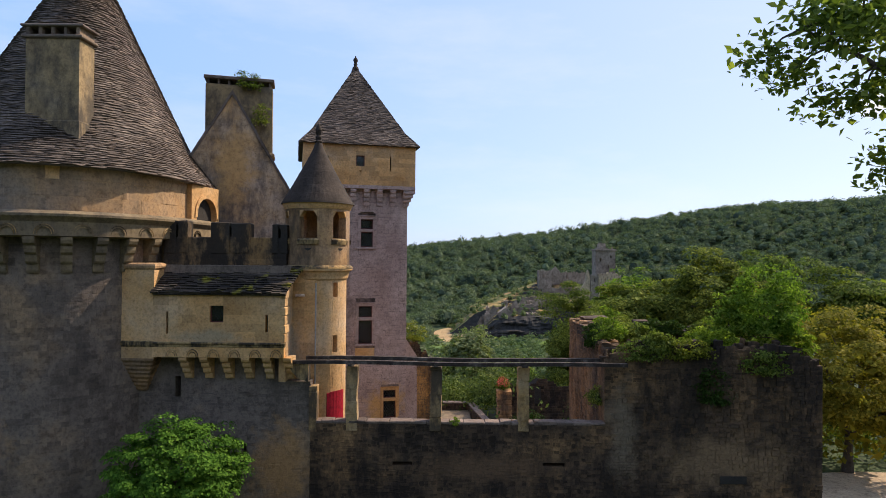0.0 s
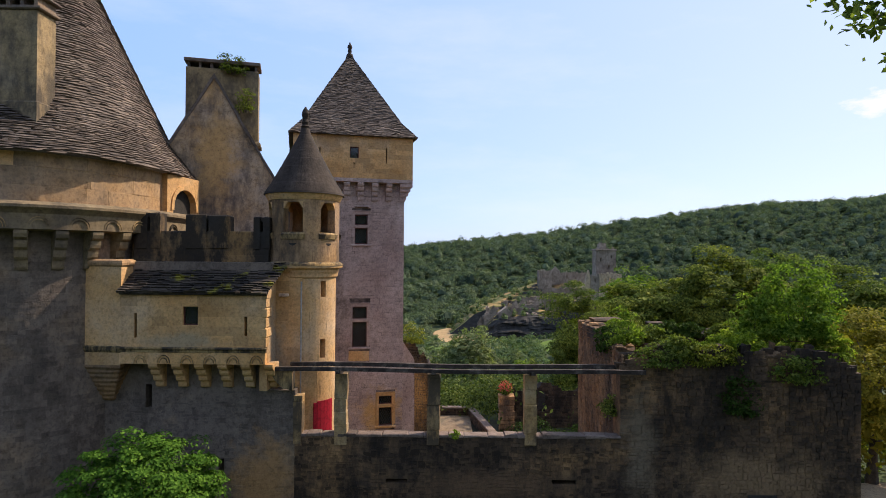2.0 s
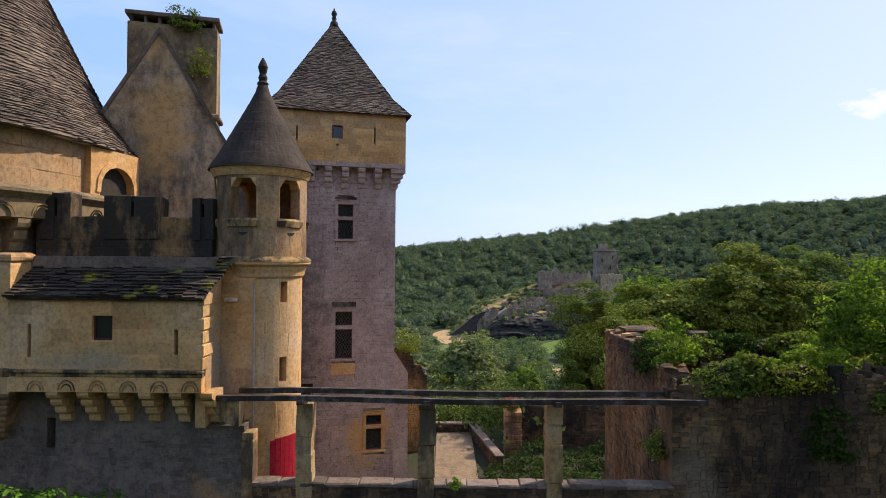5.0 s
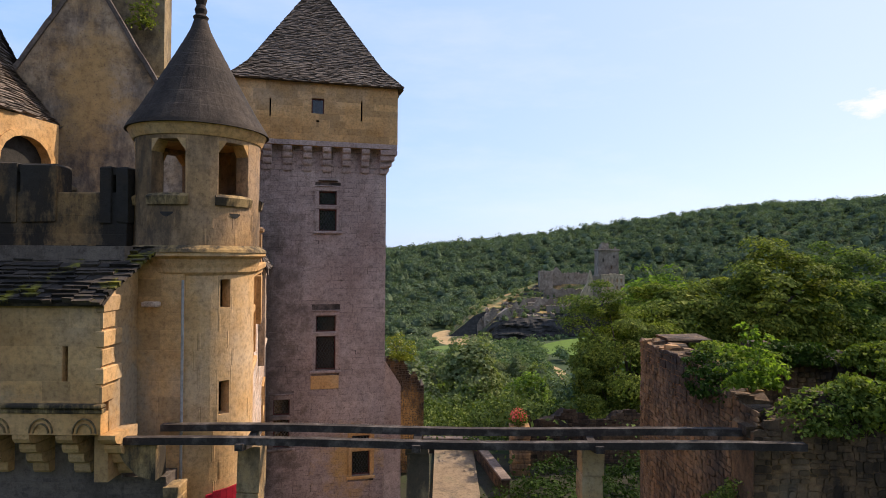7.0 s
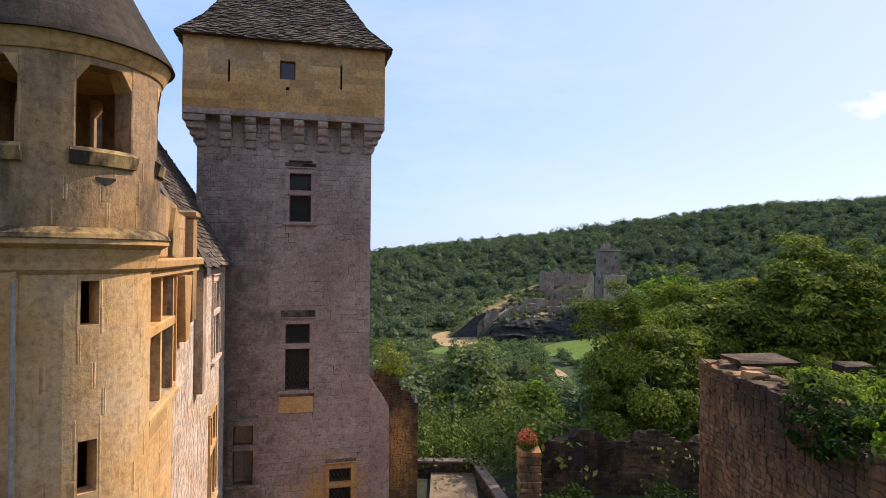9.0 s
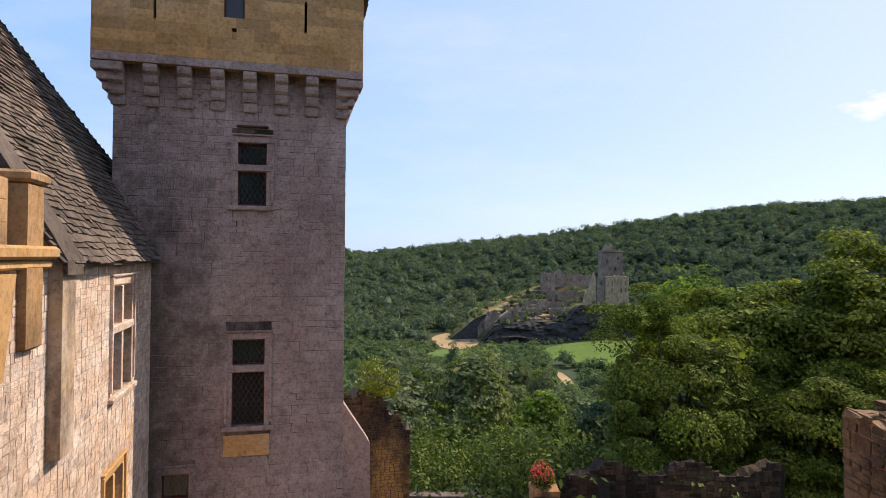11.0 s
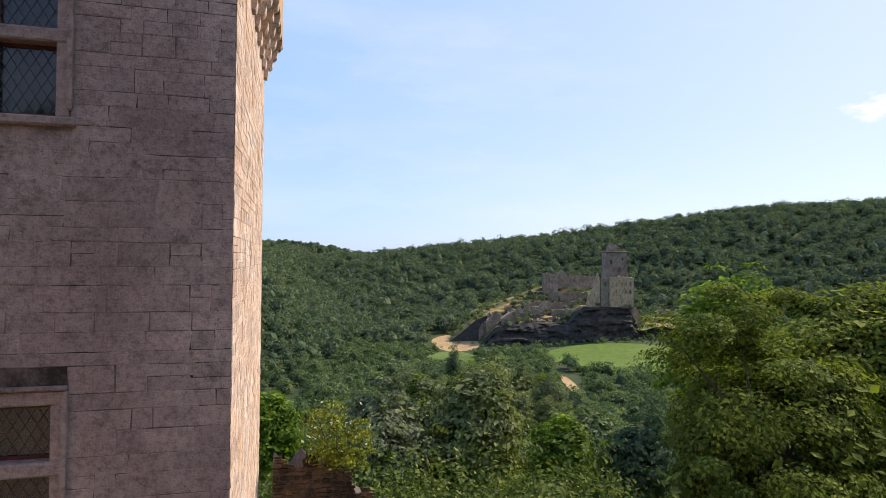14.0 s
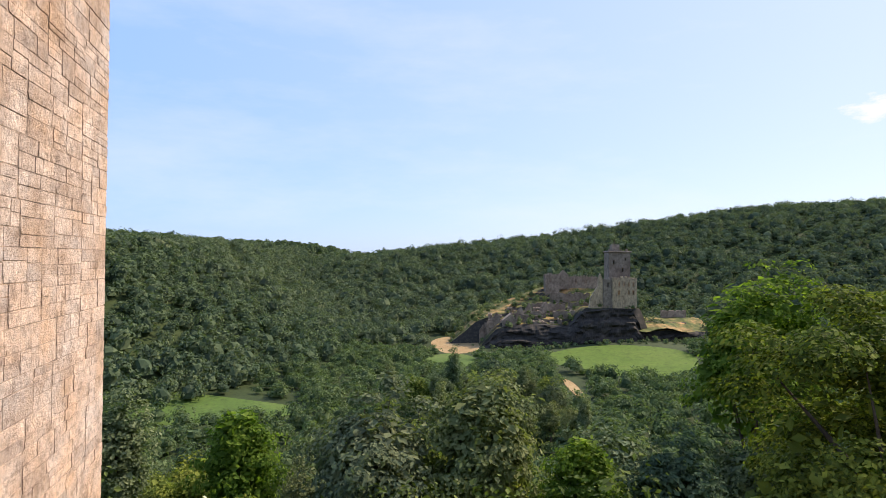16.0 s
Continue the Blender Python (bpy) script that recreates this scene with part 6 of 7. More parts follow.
def far_castle():
    c = thing("hilltop_castle_ruin", "ruined medieval castle with a square keep on a dark cliff", "castle")
    rng = random.Random(5)

    def block(name, x, y, w, d, z0, z1, wins=(), label="", crown=0.0, stone=M_FARSTONE):
        x0, x1, y0, y1 = x - w / 2, x + w / 2, y - d / 2, y + d / 2
        if wins:
            ob = part(name, pierced(x0, x1, z0, z1, wins, y0, y0 + 1.2), stone, c, label)
            part("side_wall", Mesh().box(x0, x0 + 1.2, y0 + 1.21, y1, z0, z1), stone, ob)
            part("side_wall", Mesh().box(x1 - 1.2, x1, y0 + 1.21, y1, z0, z1), stone, ob)
            part("back_wall", Mesh().box(x0 + 1.21, x1 - 1.21, y1 - 1.2, y1, z0, z1), stone, ob)
        else:
            t = min(1.0, w * 0.3, d * 0.3)
            rim = rng.uniform(0, 1.2) if name == "ruined_house" else 0.0
            ring = [[(x0 + k, y0 + k, z), (x1 - k, y0 + k, z - rim * (z > z0)), (x1 - k, y1 - k, z), (x0 + k, y1 - k, z + rim * (z > z0))] for k, z in ((0, z0), (0, z1), (t, z1), (t, z0))]
            ob = part(name, Mesh().rings(ring, cap0=False, cap1=False), stone, c, label)
        if crown and name != "ruined_house":
            for i in range(int(w / crown)):
                if rng.random() < 0.75:
                    part("merlon", Mesh().box(x0 + i * crown, x0 + (i + 0.6) * crown, y0, y0 + 1.2, z1 + 0.002, z1 + rng.uniform(0.4, 1.6)), stone, ob)
        return ob
    block("keep", 136, 505, 16.5, 13, -8, 18.5, [(131, 132.2, 8, 11), (138, 139, 2, 5), (140, 141, 11, 13)], "tall square keep", 2.2)
    block("keep_lantern", 134, 505, 6, 6, 18.5, 23.0, crown=1.5)
    part("keep_parapet", Mesh().box(127, 145, 497.5, 512.5, 16.9, 18.0, 0.3), M_FARSTONE, c)
    part("flagpole", Mesh().tube([(134, 505, 22.5), (134, 505, 28)], [0.15, 0.08], 6), M_IRON, c)
    hall_windows = [(131.5 + 3.6 * i, 132.9 + 3.6 * i, z, z + 3.2) for i in range(4) for z in (-8.5, -14.5) if (i, z) != (1, -14.5)]
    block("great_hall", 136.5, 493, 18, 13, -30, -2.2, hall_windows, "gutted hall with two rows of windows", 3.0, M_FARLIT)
    block("hall_annex", 124.5, 494, 6.5, 10, -30, -3.5, [(124, 125.2, -9, -6)], "", 1.6)
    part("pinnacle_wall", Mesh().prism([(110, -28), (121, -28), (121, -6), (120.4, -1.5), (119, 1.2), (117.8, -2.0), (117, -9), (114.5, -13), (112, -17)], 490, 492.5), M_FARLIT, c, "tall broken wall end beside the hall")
    block("chapel_wall", 112, 552, 42, 8, -20, -3.5, [(97 + 8 * i, 98.6 + 8 * i, -9, -5.5) for i in range(4)], "long roofless wall", 2.4)
    block("end_tower", 93, 549, 12, 9, -20, -1.5, [(91, 92.2, -8, -5)], "", 2.0)
    part("gable_wall", Mesh().prism([(98, -14), (107, -14), (107, -2), (102.5, 2.6), (98, -2)], 546, 547.4), M_FARSTONE, c)
    for x0, x1, y, z0, z1 in ((88, 121, 528, -24, -16), (100, 122, 512, -30, -22.5), (70, 98, 515, -30, -23.5), (52, 80, 500, -38, -29.5), (86, 112, 498, -36, -28.5), (34, 60, 492, -42, -36), (150, 188, 500, -44, -36.5), (176, 196, 520, -40, -29)):
        n = 14
        tops = [(x1 - (x1 - x0) * i / n, z1 + rng.uniform(-1.3, 0.9)) for i in range(n + 1)]
        part("terrace_wall", Mesh().prism([(x0, z0), (x1, z0)] + tops, y, y + 1.4), M_FARSTONE, c, "dark retaining wall")
    for i in range(30):
        x = rng.uniform(34, 102)
        y = rng.uniform(490, 496 + 40 * min(1, (x - 20) / 70))
        z = mound(x, y)
        w, h = rng.uniform(2.0, 6), rng.uniform(0.5, 3.8)
        wins = [(x - 0.8, x + 0.7, z + 1, z + 2.4)] if h > 3.5 else []
        block("ruined_house", x, y, w, rng.uniform(3, 6), z - 5, z + h, wins, "", 1.6)
    for gx, gy, w, h in ((51, 490, 11, 5.5), (41, 493, 6, 5), (60, 499, 6, 5.5), (67, 503, 5, 6), (81, 509, 7, 5), (31, 497, 5, 6)):
        z = mound(gx, gy)
        g = Mesh().prism([(gx - w / 2, z - 4), (gx + w / 2, z - 4), (gx + w / 2, z + h), (gx + w * 0.1, z + h * 1.9), (gx - w / 2, z + h)], gy, gy + (9 if w > 10 else 1.2))
        part("gabled_house", g, M_FARSTONE, c)


far_mound()


def far_cliff():
    n, k = 150, 18
    loops = []
    for j in range(k + 1):
        t = j / k
        row = []
        for i in range(n + 1):
            x = 26 + 190 * i / n
            top = -38.5 + 12 * smooth((x - 92) / 14) * smooth((152 - x) / 10) - 4 * smooth((x - 140) / 12) + 1.2 * math.sin(x * 0.11) - 17 * smooth((46 - x) / 20)
            z = -58 + (top + 58) * t
            ov = -2.6 * math.sin(t * math.pi * 0.9) + 1.6 * math.sin(t * 17 + x * 0.05) * t + 3.6 * noise.noise(Vector((x * 0.07, z * 0.3, 3))) + 2.2 * noise.noise(Vector((x * 0.3, z * 0.6, 1)))
            row.append((x, 474 + 3 * math.sin(x * 0.05) + ov + 12 * t, z))
        loops.append(row)
    loops.append([(x, y + 8, z + 0.5) for x, y, z in loops[-1]])
    ob = part("cliff", Mesh().rings(loops, closed=False, cap0=False, cap1=False), M_CLIFF, None, "dark overhanging limestone cliff below the ruins")
    tagged(ob, category="cliff", kind="structure")
    ledge = Mesh()
    ledge.rings([[(x, 480 + 2 * math.sin(x), -40 + 1.5 * math.sin(x * 0.2)), (x, 502, -36)] for x in range(146, 190, 4)], closed=False, cap0=False, cap1=False)
    tagged(part("cliff_ledge", ledge, bpy.data.materials["sunburnt_slope"], None, "sunburnt grassy ledge on the cliff"), category="ledge", kind="structure")


far_castle()
far_cliff()
shed = thing("market_tent", "small white-roofed open tent at the field edge", "tent", pose(17, 540, -55))
part("canopy", Mesh().prism([(-4, 3.0), (4, 3.0), (3.6, 3.4), (0, 4.6), (-3.6, 3.4)], -2.5, 2.5), surface("white_canvas", (0.7, 0.7, 0.68), (0.75, 0.75, 0.73), (0.8, 0.8, 0.78), stain_amount=0.1), shed)
for sx in (-3.6, 3.6):
    for sy in (-2.2, 2.2):
        part("post", Mesh().box(sx - 0.08, sx + 0.08, sy - 0.08, sy + 0.08, 0, 3.0), M_IRON, shed)


# ---- woods ----
def clump_tree(rng, n, radii, leaf, dome=True):
    """A far tree's canopy: leafy boughs like cushions set over a dark inner dome."""
    nu, nv = 7, 3
    P = []
    for j in range(nv + 1):
        th = -0.3 + (math.pi / 2 + 0.3) * j / nv
        for i in range(nu):
            ph = 2 * math.pi * (i + 0.5 * (j % 2)) / nu
            d = np.array([math.cos(th) * math.cos(ph), math.cos(th) * math.sin(ph), math.sin(th)])
            P.append(d * np.array(radii) * rng.uniform(0.5, 0.68))
    Fd = [(j * nu + i, j * nu + (i + 1) % nu, (j + 1) * nu + (i + 1) % nu, (j + 1) * nu + i) for j in range(nv) for i in range(nu)]
    dome_v, dome_f = (np.array(P), np.array(Fd)) if dome else (np.zeros((0, 3)), np.zeros((0, 4), int))
    per = 18
    k = max(5, n // per)
    d = rng.normal(size=(k, 3))
    d[:, 2] = np.abs(d[:, 2]) - 0.25
    d /= np.linalg.norm(d, axis=1, keepdims=True)
    centre = d * np.array(radii) * rng.uniform(0.5, 0.8, (k, 1))
    size = min(radii) * rng.uniform(0.26, 0.5, k)
    off = rng.normal(size=(k, per, 3))
    off /= np.linalg.norm(off, axis=2, keepdims=True)
    off[:, :, 2] = np.where(rng.random((k, per)) < 0.8, np.abs(off[:, :, 2]), off[:, :, 2])
    off += d[:, None, :] * 0.35
    pts = centre[:, None, :] + off * size[:, None, None] * rng.uniform(0.8, 1.12, (k, per, 1)) * np.array([1, 1, 0.8])
    v, f = leaf_quads(pts.reshape(-1, 3), leaf, rng, up=0.2, outward=off.reshape(-1, 3) * 1.8, loose=0.42)
    return np.concatenate([dome_v, v]), np.concatenate([dome_f, f + len(dome_v)])


def forest(name, label, spots, material, seed, n, size, leaf, dome=True, ground_at=land):
    """Very many far trees in one mesh, out of a few canopies turned and scaled."""
    rng = np.random.default_rng(seed)
    kinds = [clump_tree(rng, n, (size, size, size * rng.uniform(0.9, 1.3)), leaf, dome) for _ in range(10)]
    V, Fc, base = [], [], 0
    for x, y in spots:
        v, f = kinds[rng.integers(10)]
        s, a = rng.uniform(0.55, 1.3), rng.uniform(0, 6.28)
        R = np.array([[math.cos(a), -math.sin(a), 0], [math.sin(a), math.cos(a), 0], [0, 0, 1]])
        w = v @ R.T * s * np.array([1, 1, rng.uniform(0.85, 1.25)]) + np.array([x, y, float(ground_at(x, y)) + size * s * rng.uniform(0.3, 0.62)])
        V.append(w)
        Fc.append(f + base)
        base += len(v)
    ob = new(name, array_mesh(name, np.concatenate(V), np.concatenate(Fc), material))
    tagged(ob, label, "woodland", kind="stuff")


def spread(rng, x0, x1, y0, y1, step, keep):
    out = []
    for x in np.arange(x0, x1, step):
        for y in np.arange(y0, y1, step):
            px, py = x + rng.uniform(-0.45, 0.45) * step, y + rng.uniform(-0.45, 0.45) * step
            if keep(px, py):
                out.append((px, py))
    return out


rng_w = np.random.default_rng(3)


def in_view(x, y):
    return -0.80 * (y - 40) - 30 < x < 0.80 * (y - 0) + 40


def open_field(x, y):
    """The fields and tracks on the valley floor, kept free of trees."""
    return any(((x - cx) / rx) ** 2 + ((y - cy) / ry) ** 2 < 1 for cx, cy, rx, ry in ((12, 500, 23, 41), (112, 412, 48, 54), (-110, 295, 55, 24), (6, 428, 17, 38), (66, 334, 7, 28)))


def on_hill_right(x, y):
    castle = (8 < x < 150 and y < 574 and x > 24) or (24 < x < 205 and y < 505)
    return y > 470 + 0.10 * (160 - x) and not castle and not open_field(x, y) and in_view(x, y) and x > -260


def on_hill_left(x, y):
    return in_view(x, y) and float(land(x, y)) > -52.5 and not on_hill_right(x, y) and x < 30


forest("woodland_right", "dense green oak wood on the far hillside", spread(rng_w, -300, 800, 480, 960, 11.5, on_hill_right), M_LEAF_FOREST, 1, 198, 8.2, 1.75)
forest("woodland_left", "dense green oak wood on the near hillside", spread(rng_w, -460, 40, 290, 900, 9.8, on_hill_left), M_LEAF_FOREST, 2, 180, 6.8, 1.7)
forest("woodland_far", "hazy wooded ridge closing the valley", spread(rng_w, -900, 500, 1300, 1950, 24.0, lambda x, y: -0.6 * y < x < -0.02 * y), M_LEAF_FOREST, 4, 24, 11.0, 5.0)

# Unseen woods, added so that panes and facades get less sky
forest("woodland_behind", "added unseen woods behind the start, darkening reflections and sky light", spread(rng_w, -260, 260, -190, -45, 11.0, lambda x, y: True), M_LEAF_FOREST, 5, 40, 6.5, 2.6)

forest("castle_scrub", "bushes and small trees between the far ruins", spread(rng_w, 8, 150, 488, 570, 7.5, lambda x, y: rng_w.random() < (0.95 if x < 36 else 0.55)), M_LEAF_WOODS, 6, 90, 3.0, 1.0, True, mound)

forest("woodland_gap", "wooded ground where the valley bends away", spread(rng_w, -620, 40, 900, 1290, 15.0, lambda x, y: x > -0.6 * y), M_LEAF_FOREST, 7, 90, 6.2, 2.2)

# valley trees: a few kinds, copied
kinds = []
for i, (mat, rad, h, label) in enumerate((
        (M_LEAF, (4.2, 4.2, 5.0), 12, "round green valley tree among others"),
        (M_LEAF_FOREST, (4.6, 4.4, 4.8), 12, "dark green spreading valley tree"),
        (M_LEAF_WILLOW, (4.0, 4.0, 5.4), 12, "grey-green willow on the valley floor"),
        (M_LEAF_BRIGHT, (3.0, 3.0, 5.8), 13, "light green young valley tree"),
        (M_LEAF_WILLOW, (2.2, 2.2, 6.6), 15, "slender silvery poplar on the valley floor"))):
    kinds.append(tree("valley_tree", label, 0, -900 - 40 * i, -55, h, rad, mat, 50 + i, clumps=170, per=60, leaf=0.3, clump=1.0, trunk=0.25, crown_at=0.56, group="valley trees"))


placed = []


def valley_spot(x, y):
    return -0.80 * (y - 40) - 10 < x < 0.62 * (y - 30) + 10 and not open_field(x, y) and not (x < -60 and float(land(x, y)) > -52.5) and not (y > 440 and x > 10)


spots = sorted(spread(rng_w, -190, 230, 92, 470, 8.4, valley_spot), key=lambda p: p[1] + rng_w.uniform(0, 60))
for x, y in spots[:170]:
    k = kinds[int(rng_w.choice(5, p=(0.3, 0.25, 0.2, 0.17, 0.08)))]
    s = rng_w.uniform(0.8, 1.55)
    m = pose(x, y, float(land(x, y)) - 0.4, rng_w.uniform(-4, 4), rng_w.uniform(-4, 4), rng_w.uniform(0, 360))
    if k not in placed:
        placed.append(k)
        k.matrix_basis = m
        continue
    c = copy_thing(k, m)
    c.scale = (s, s, s * rng_w.uniform(0.9, 1.15))
# tall willows and poplars along the stream
for _ in range(26):
    x, y = rng_w.uniform(-22, 46), rng_w.uniform(232, 305)
    k = kinds[int(rng_w.choice(5, p=(0.15, 0.3, 0.3, 0.0, 0.25)))]
    c = copy_thing(k, pose(x, y, float(land(x, y)) - 0.4, rng_w.uniform(-4, 4), rng_w.uniform(-4, 4), rng_w.uniform(0, 360)))
    s = rng_w.uniform(1.25, 1.75)
    c.scale = (s, s, s * rng_w.uniform(1.0, 1.2))
far_spots = spots[170:]
forest("yard_bushes", "shaded bushes behind the gravel yard", spread(rng_w, 24, 70, 47, 58, 2.6, lambda x, y: True), M_LEAF, 16, 320, 2.0, 0.28, False)
# Bushes added in dark leaf colour to stand in for the court's shade
forest("courtyard_growth", "added dark bushes standing for shade inside the ruined court", spread(rng_w, 3.6, 17.0, 37.0, 53.0, 1.7, lambda x, y: x > 4.6 or y < 49), M_LEAF_DARK, 17, 300, 1.15, 0.2, False, lambda x, y: -2.9)
forest("cliff_scrub", "low bushes along the foot of the far cliff", spread(rng_w, 30, 230, 462, 474, 5.0, lambda x, y: rng_w.random() < 0.6 or x > 165), M_LEAF_WOODS, 14, 110, 2.0, 0.7)
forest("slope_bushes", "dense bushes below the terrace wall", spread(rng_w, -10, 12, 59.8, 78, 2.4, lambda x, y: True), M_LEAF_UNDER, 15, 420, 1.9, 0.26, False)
forest("valley_woods", "mixed green trees filling the valley floor", far_spots, M_LEAF_WOODS, 12, 200, 4.6, 1.05)
forest("willow_belt", "grey-green willows between the valley trees", [p for p in far_spots if rng_w.random() < 0.3], M_LEAF_WILLOW, 13, 150, 5.2, 1.0, False)
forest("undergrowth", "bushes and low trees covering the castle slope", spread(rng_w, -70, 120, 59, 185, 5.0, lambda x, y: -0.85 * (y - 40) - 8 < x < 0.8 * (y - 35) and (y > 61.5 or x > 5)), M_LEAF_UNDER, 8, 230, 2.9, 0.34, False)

# ---- near trees ----
tree("chestnut_tree", "large leafy yellow-green tree behind the ruins", 15.2, 62, -9, 20.8, (7.0, 6.0, 8.2), M_LEAF_OLIVE, 21, clumps=160, per=560, leaf=0.195, clump=1.25, trunk=0.45, crown_at=0.56, group="trees behind the ruins")
tree("chestnut_tree", "large leafy yellow-green tree behind the ruins", 22.5, 68, -9, 23.1, (5.8, 5.5, 7.5), M_LEAF, 22, clumps=140, per=300, leaf=0.3, clump=1.35, trunk=0.45, crown_at=0.6, group="trees behind the ruins")
tree("chestnut_tree", "large leafy yellow-green tree behind the ruins", 29.5, 66, -9, 25.3, (6.5, 6.2, 8.0), M_LEAF_OLIVE, 23, clumps=140, per=300, leaf=0.3, clump=1.35, trunk=0.45, crown_at=0.6, group="trees behind the ruins")
tree("chestnut_tree", "large leafy yellow-green tree behind the ruins", 37.5, 68, -9, 24.9, (6.5, 6.2, 8.0), M_LEAF, 27, clumps=140, per=300, leaf=0.3, clump=1.35, trunk=0.45, crown_at=0.6, group="trees behind the ruins")
tree("chestnut_tree", "large leafy yellow-green tree behind the ruins", 24.0, 61, -9, 17.7, (5.0, 4.8, 6.0), M_LEAF_OLIVE, 28, clumps=160, per=560, leaf=0.195, clump=1.25, trunk=0.45, crown_at=0.56, group="trees behind the ruins")
tree("chestnut_tree", "large leafy yellow-green tree behind the ruins", 45, 64, -9, 24.4, (6.5, 6.2, 8), M_LEAF_OLIVE, 29, clumps=140, per=300, leaf=0.3, clump=1.35, trunk=0.45, crown_at=0.6, group="trees behind the ruins")
tree("lime_tree", "tall bright green tree on the castle slope", 29.5, 98.0, -26, 38, (7.8, 7.0, 10.8), M_LEAF_BRIGHT, 24, clumps=380, per=50, leaf=0.45, clump=1.2, trunk=0.5, crown_at=0.74, group="trees behind the ruins")
tree("oak_tree", "olive-green tree beside the gravel yard", 30.0, 44.0, -2.9, 15.4, (6.8, 6.0, 7.6), M_LEAF_AUTUMN, 25, clumps=240, per=170, leaf=0.24, clump=1.1, trunk=0.35, crown_at=0.39)
tree("round_bush_tree", "bright green clipped round tree before the wall", -10.8, 23.8, -2.9, 9.9, (2.7, 2.4, 2.55), foliage("clipped_bush_leaves", (0.035, 0.085, 0.012), (0.08, 0.17, 0.022), (0.15, 0.26, 0.04), patch=0.5, through_light=0.25), 26, clumps=300, per=120, leaf=0.13, clump=0.42, trunk=0.18, crown_at=0.69)


def overhang():
    """The oak whose outer boughs reach over the start of the way."""
    top = thing("oak_tree", "oak beside the approach with drooping leafy boughs", "tree", pose(14.9, 11.3, -2.9))
    rng_o = np.random.default_rng(77)
    m = Mesh()
    m.tube([(0, 0, -0.1), (0.1, 0, 6), (-0.2, 0.1, 12), (-0.4, 0, 18), (0, 0, 23)], [0.5, 0.42, 0.36, 0.26, 0.1], 10)
    ends = []
    for s, e in (((-0.2, 0.1, 13), (-8.2, -0.2, 20.2)), ((-0.3, 0, 16), (-7.0, 0.6, 21.5)), ((-0.2, 0, 11), (-5.0, 0.3, 17.7)), ((0, 0, 15), (-4, 3.5, 22)), ((0, 0, 14), (5, 1, 20)), ((0, 0, 16), (1, -5, 21)), ((0, 0, 12), (6, -3, 17)), ((0, 0, 13), (4, 5, 18)), ((0, 0, 15), (2, 5.5, 22)), ((0, 0, 18), (3, -2, 25)), ((0, 0, 18), (-1.5, 2, 26)), ((0, 0, 12), (1.5, -6, 16.5)), ((0, 0, 11), (6.5, 2, 15)), ((0, 0, 19), (0.5, 0.5, 27))):
        s, e = Vector(s), Vector(e)
        pts = [s.lerp(e, t) + Vector((0, 0, 1.2 * math.sin(t * math.pi))) for t in (0, 0.3, 0.6, 0.85, 1)]
        m.tube(pts, [0.2, 0.14, 0.09, 0.05, 0.02], 6)
        for t in (0.55, 0.7, 0.82, 0.92, 1.0):
            p = s.lerp(e, t) + Vector((0, 0, 1.2 * math.sin(t * math.pi)))
            for _ in range(3):
                q = p + Vector((rng_o.uniform(-0.9, 0.6), rng_o.uniform(-0.8, 0.8), rng_o.uniform(-0.75, 0.5)))
                m.tube([p, p.lerp(q, 0.5) + Vector((0, 0, 0.08)), q], [0.03, 0.02, 0.008], 5)
                ends.append(q)
    part("trunk", m, M_BARK, top)
    c = np.array([tuple(q) for q in ends])
    off = rng_o.normal(size=(len(c), 170, 3)) * np.array([0.3, 0.3, 0.21])
    v, f = leaf_quads((c[:, None, :] + off).reshape(-1, 3), 0.18, rng_o, up=0.5)
    ob = new("crown", array_mesh("crown", v, f, M_LEAF))
    ob.parent = top


overhang()


def shrub(name, label, x, y, z, radii, material, seed, clumps=60, per=40, leaf=0.12, clump=0.3, category="shrub", flowers=None):
    rng_s = np.random.default_rng(seed)
    pts, out, c = crown_points(rng_s, clumps, per, radii, clump, hollow=0.3, flat_base=0.3)
    top = thing(name, label, category, pose(x, y, z))
    v, f = leaf_quads(pts + np.array([0, 0, radii[2] * 0.3]), leaf, rng_s, outward=out)
    leaves = new("leaves", array_mesh("leaves", v, f, material))
    leaves.parent = top
    m = Mesh()
    for k in range(7):
        e = c[rng_s.integers(len(c))]
        m.tube([(0, 0, -0.1), (e[0] * 0.5, e[1] * 0.5, e[2] * 0.5 + 0.1), tuple(e + np.array([0, 0, radii[2] * 0.3]))], [0.03, 0.02, 0.006], 5)
    part("stems", m, M_BARK, top)
    if flowers:
        n, mat = flowers
        d = rng_s.normal(size=(n, 3))
        d /= np.linalg.norm(d, axis=1, keepdims=True)
        d[:, 2] = np.abs(d[:, 2])
        v, f = leaf_quads(d * np.array(radii) * rng_s.uniform(0.6, 1.15, (n, 1)) + np.array([0, 0, radii[2] * 0.3]), leaf * 1.1, rng_s, up=0.6)
        fl = new("flowers", array_mesh("flowers", v, f, mat))
        fl.parent = top
        tagged(fl, kind="stuff")
    return top


# growth on the ruins
shrub("elder_bush", "bushy green elder growing on the ruin's top", 15.7, 28.8, 9.2, (2.0, 1.3, 2.8), M_LEAF_BRIGHT, 31, clumps=170, per=60, leaf=0.15, clump=0.5)
shrub("elder_bush", "young elder shoots above the orange wall", 7.9, 28.3, 9.0, (0.85, 0.6, 1.2), M_LEAF_BRIGHT, 90, clumps=44, per=40, leaf=0.13, clump=0.26)
shrub("elder_bush", "tall green shoots on the ruin's broken top", 13.9, 29.5, 8.2, (1.0, 0.9, 2.4), M_LEAF_BRIGHT, 32, clumps=80, per=45, leaf=0.16, clump=0.35)
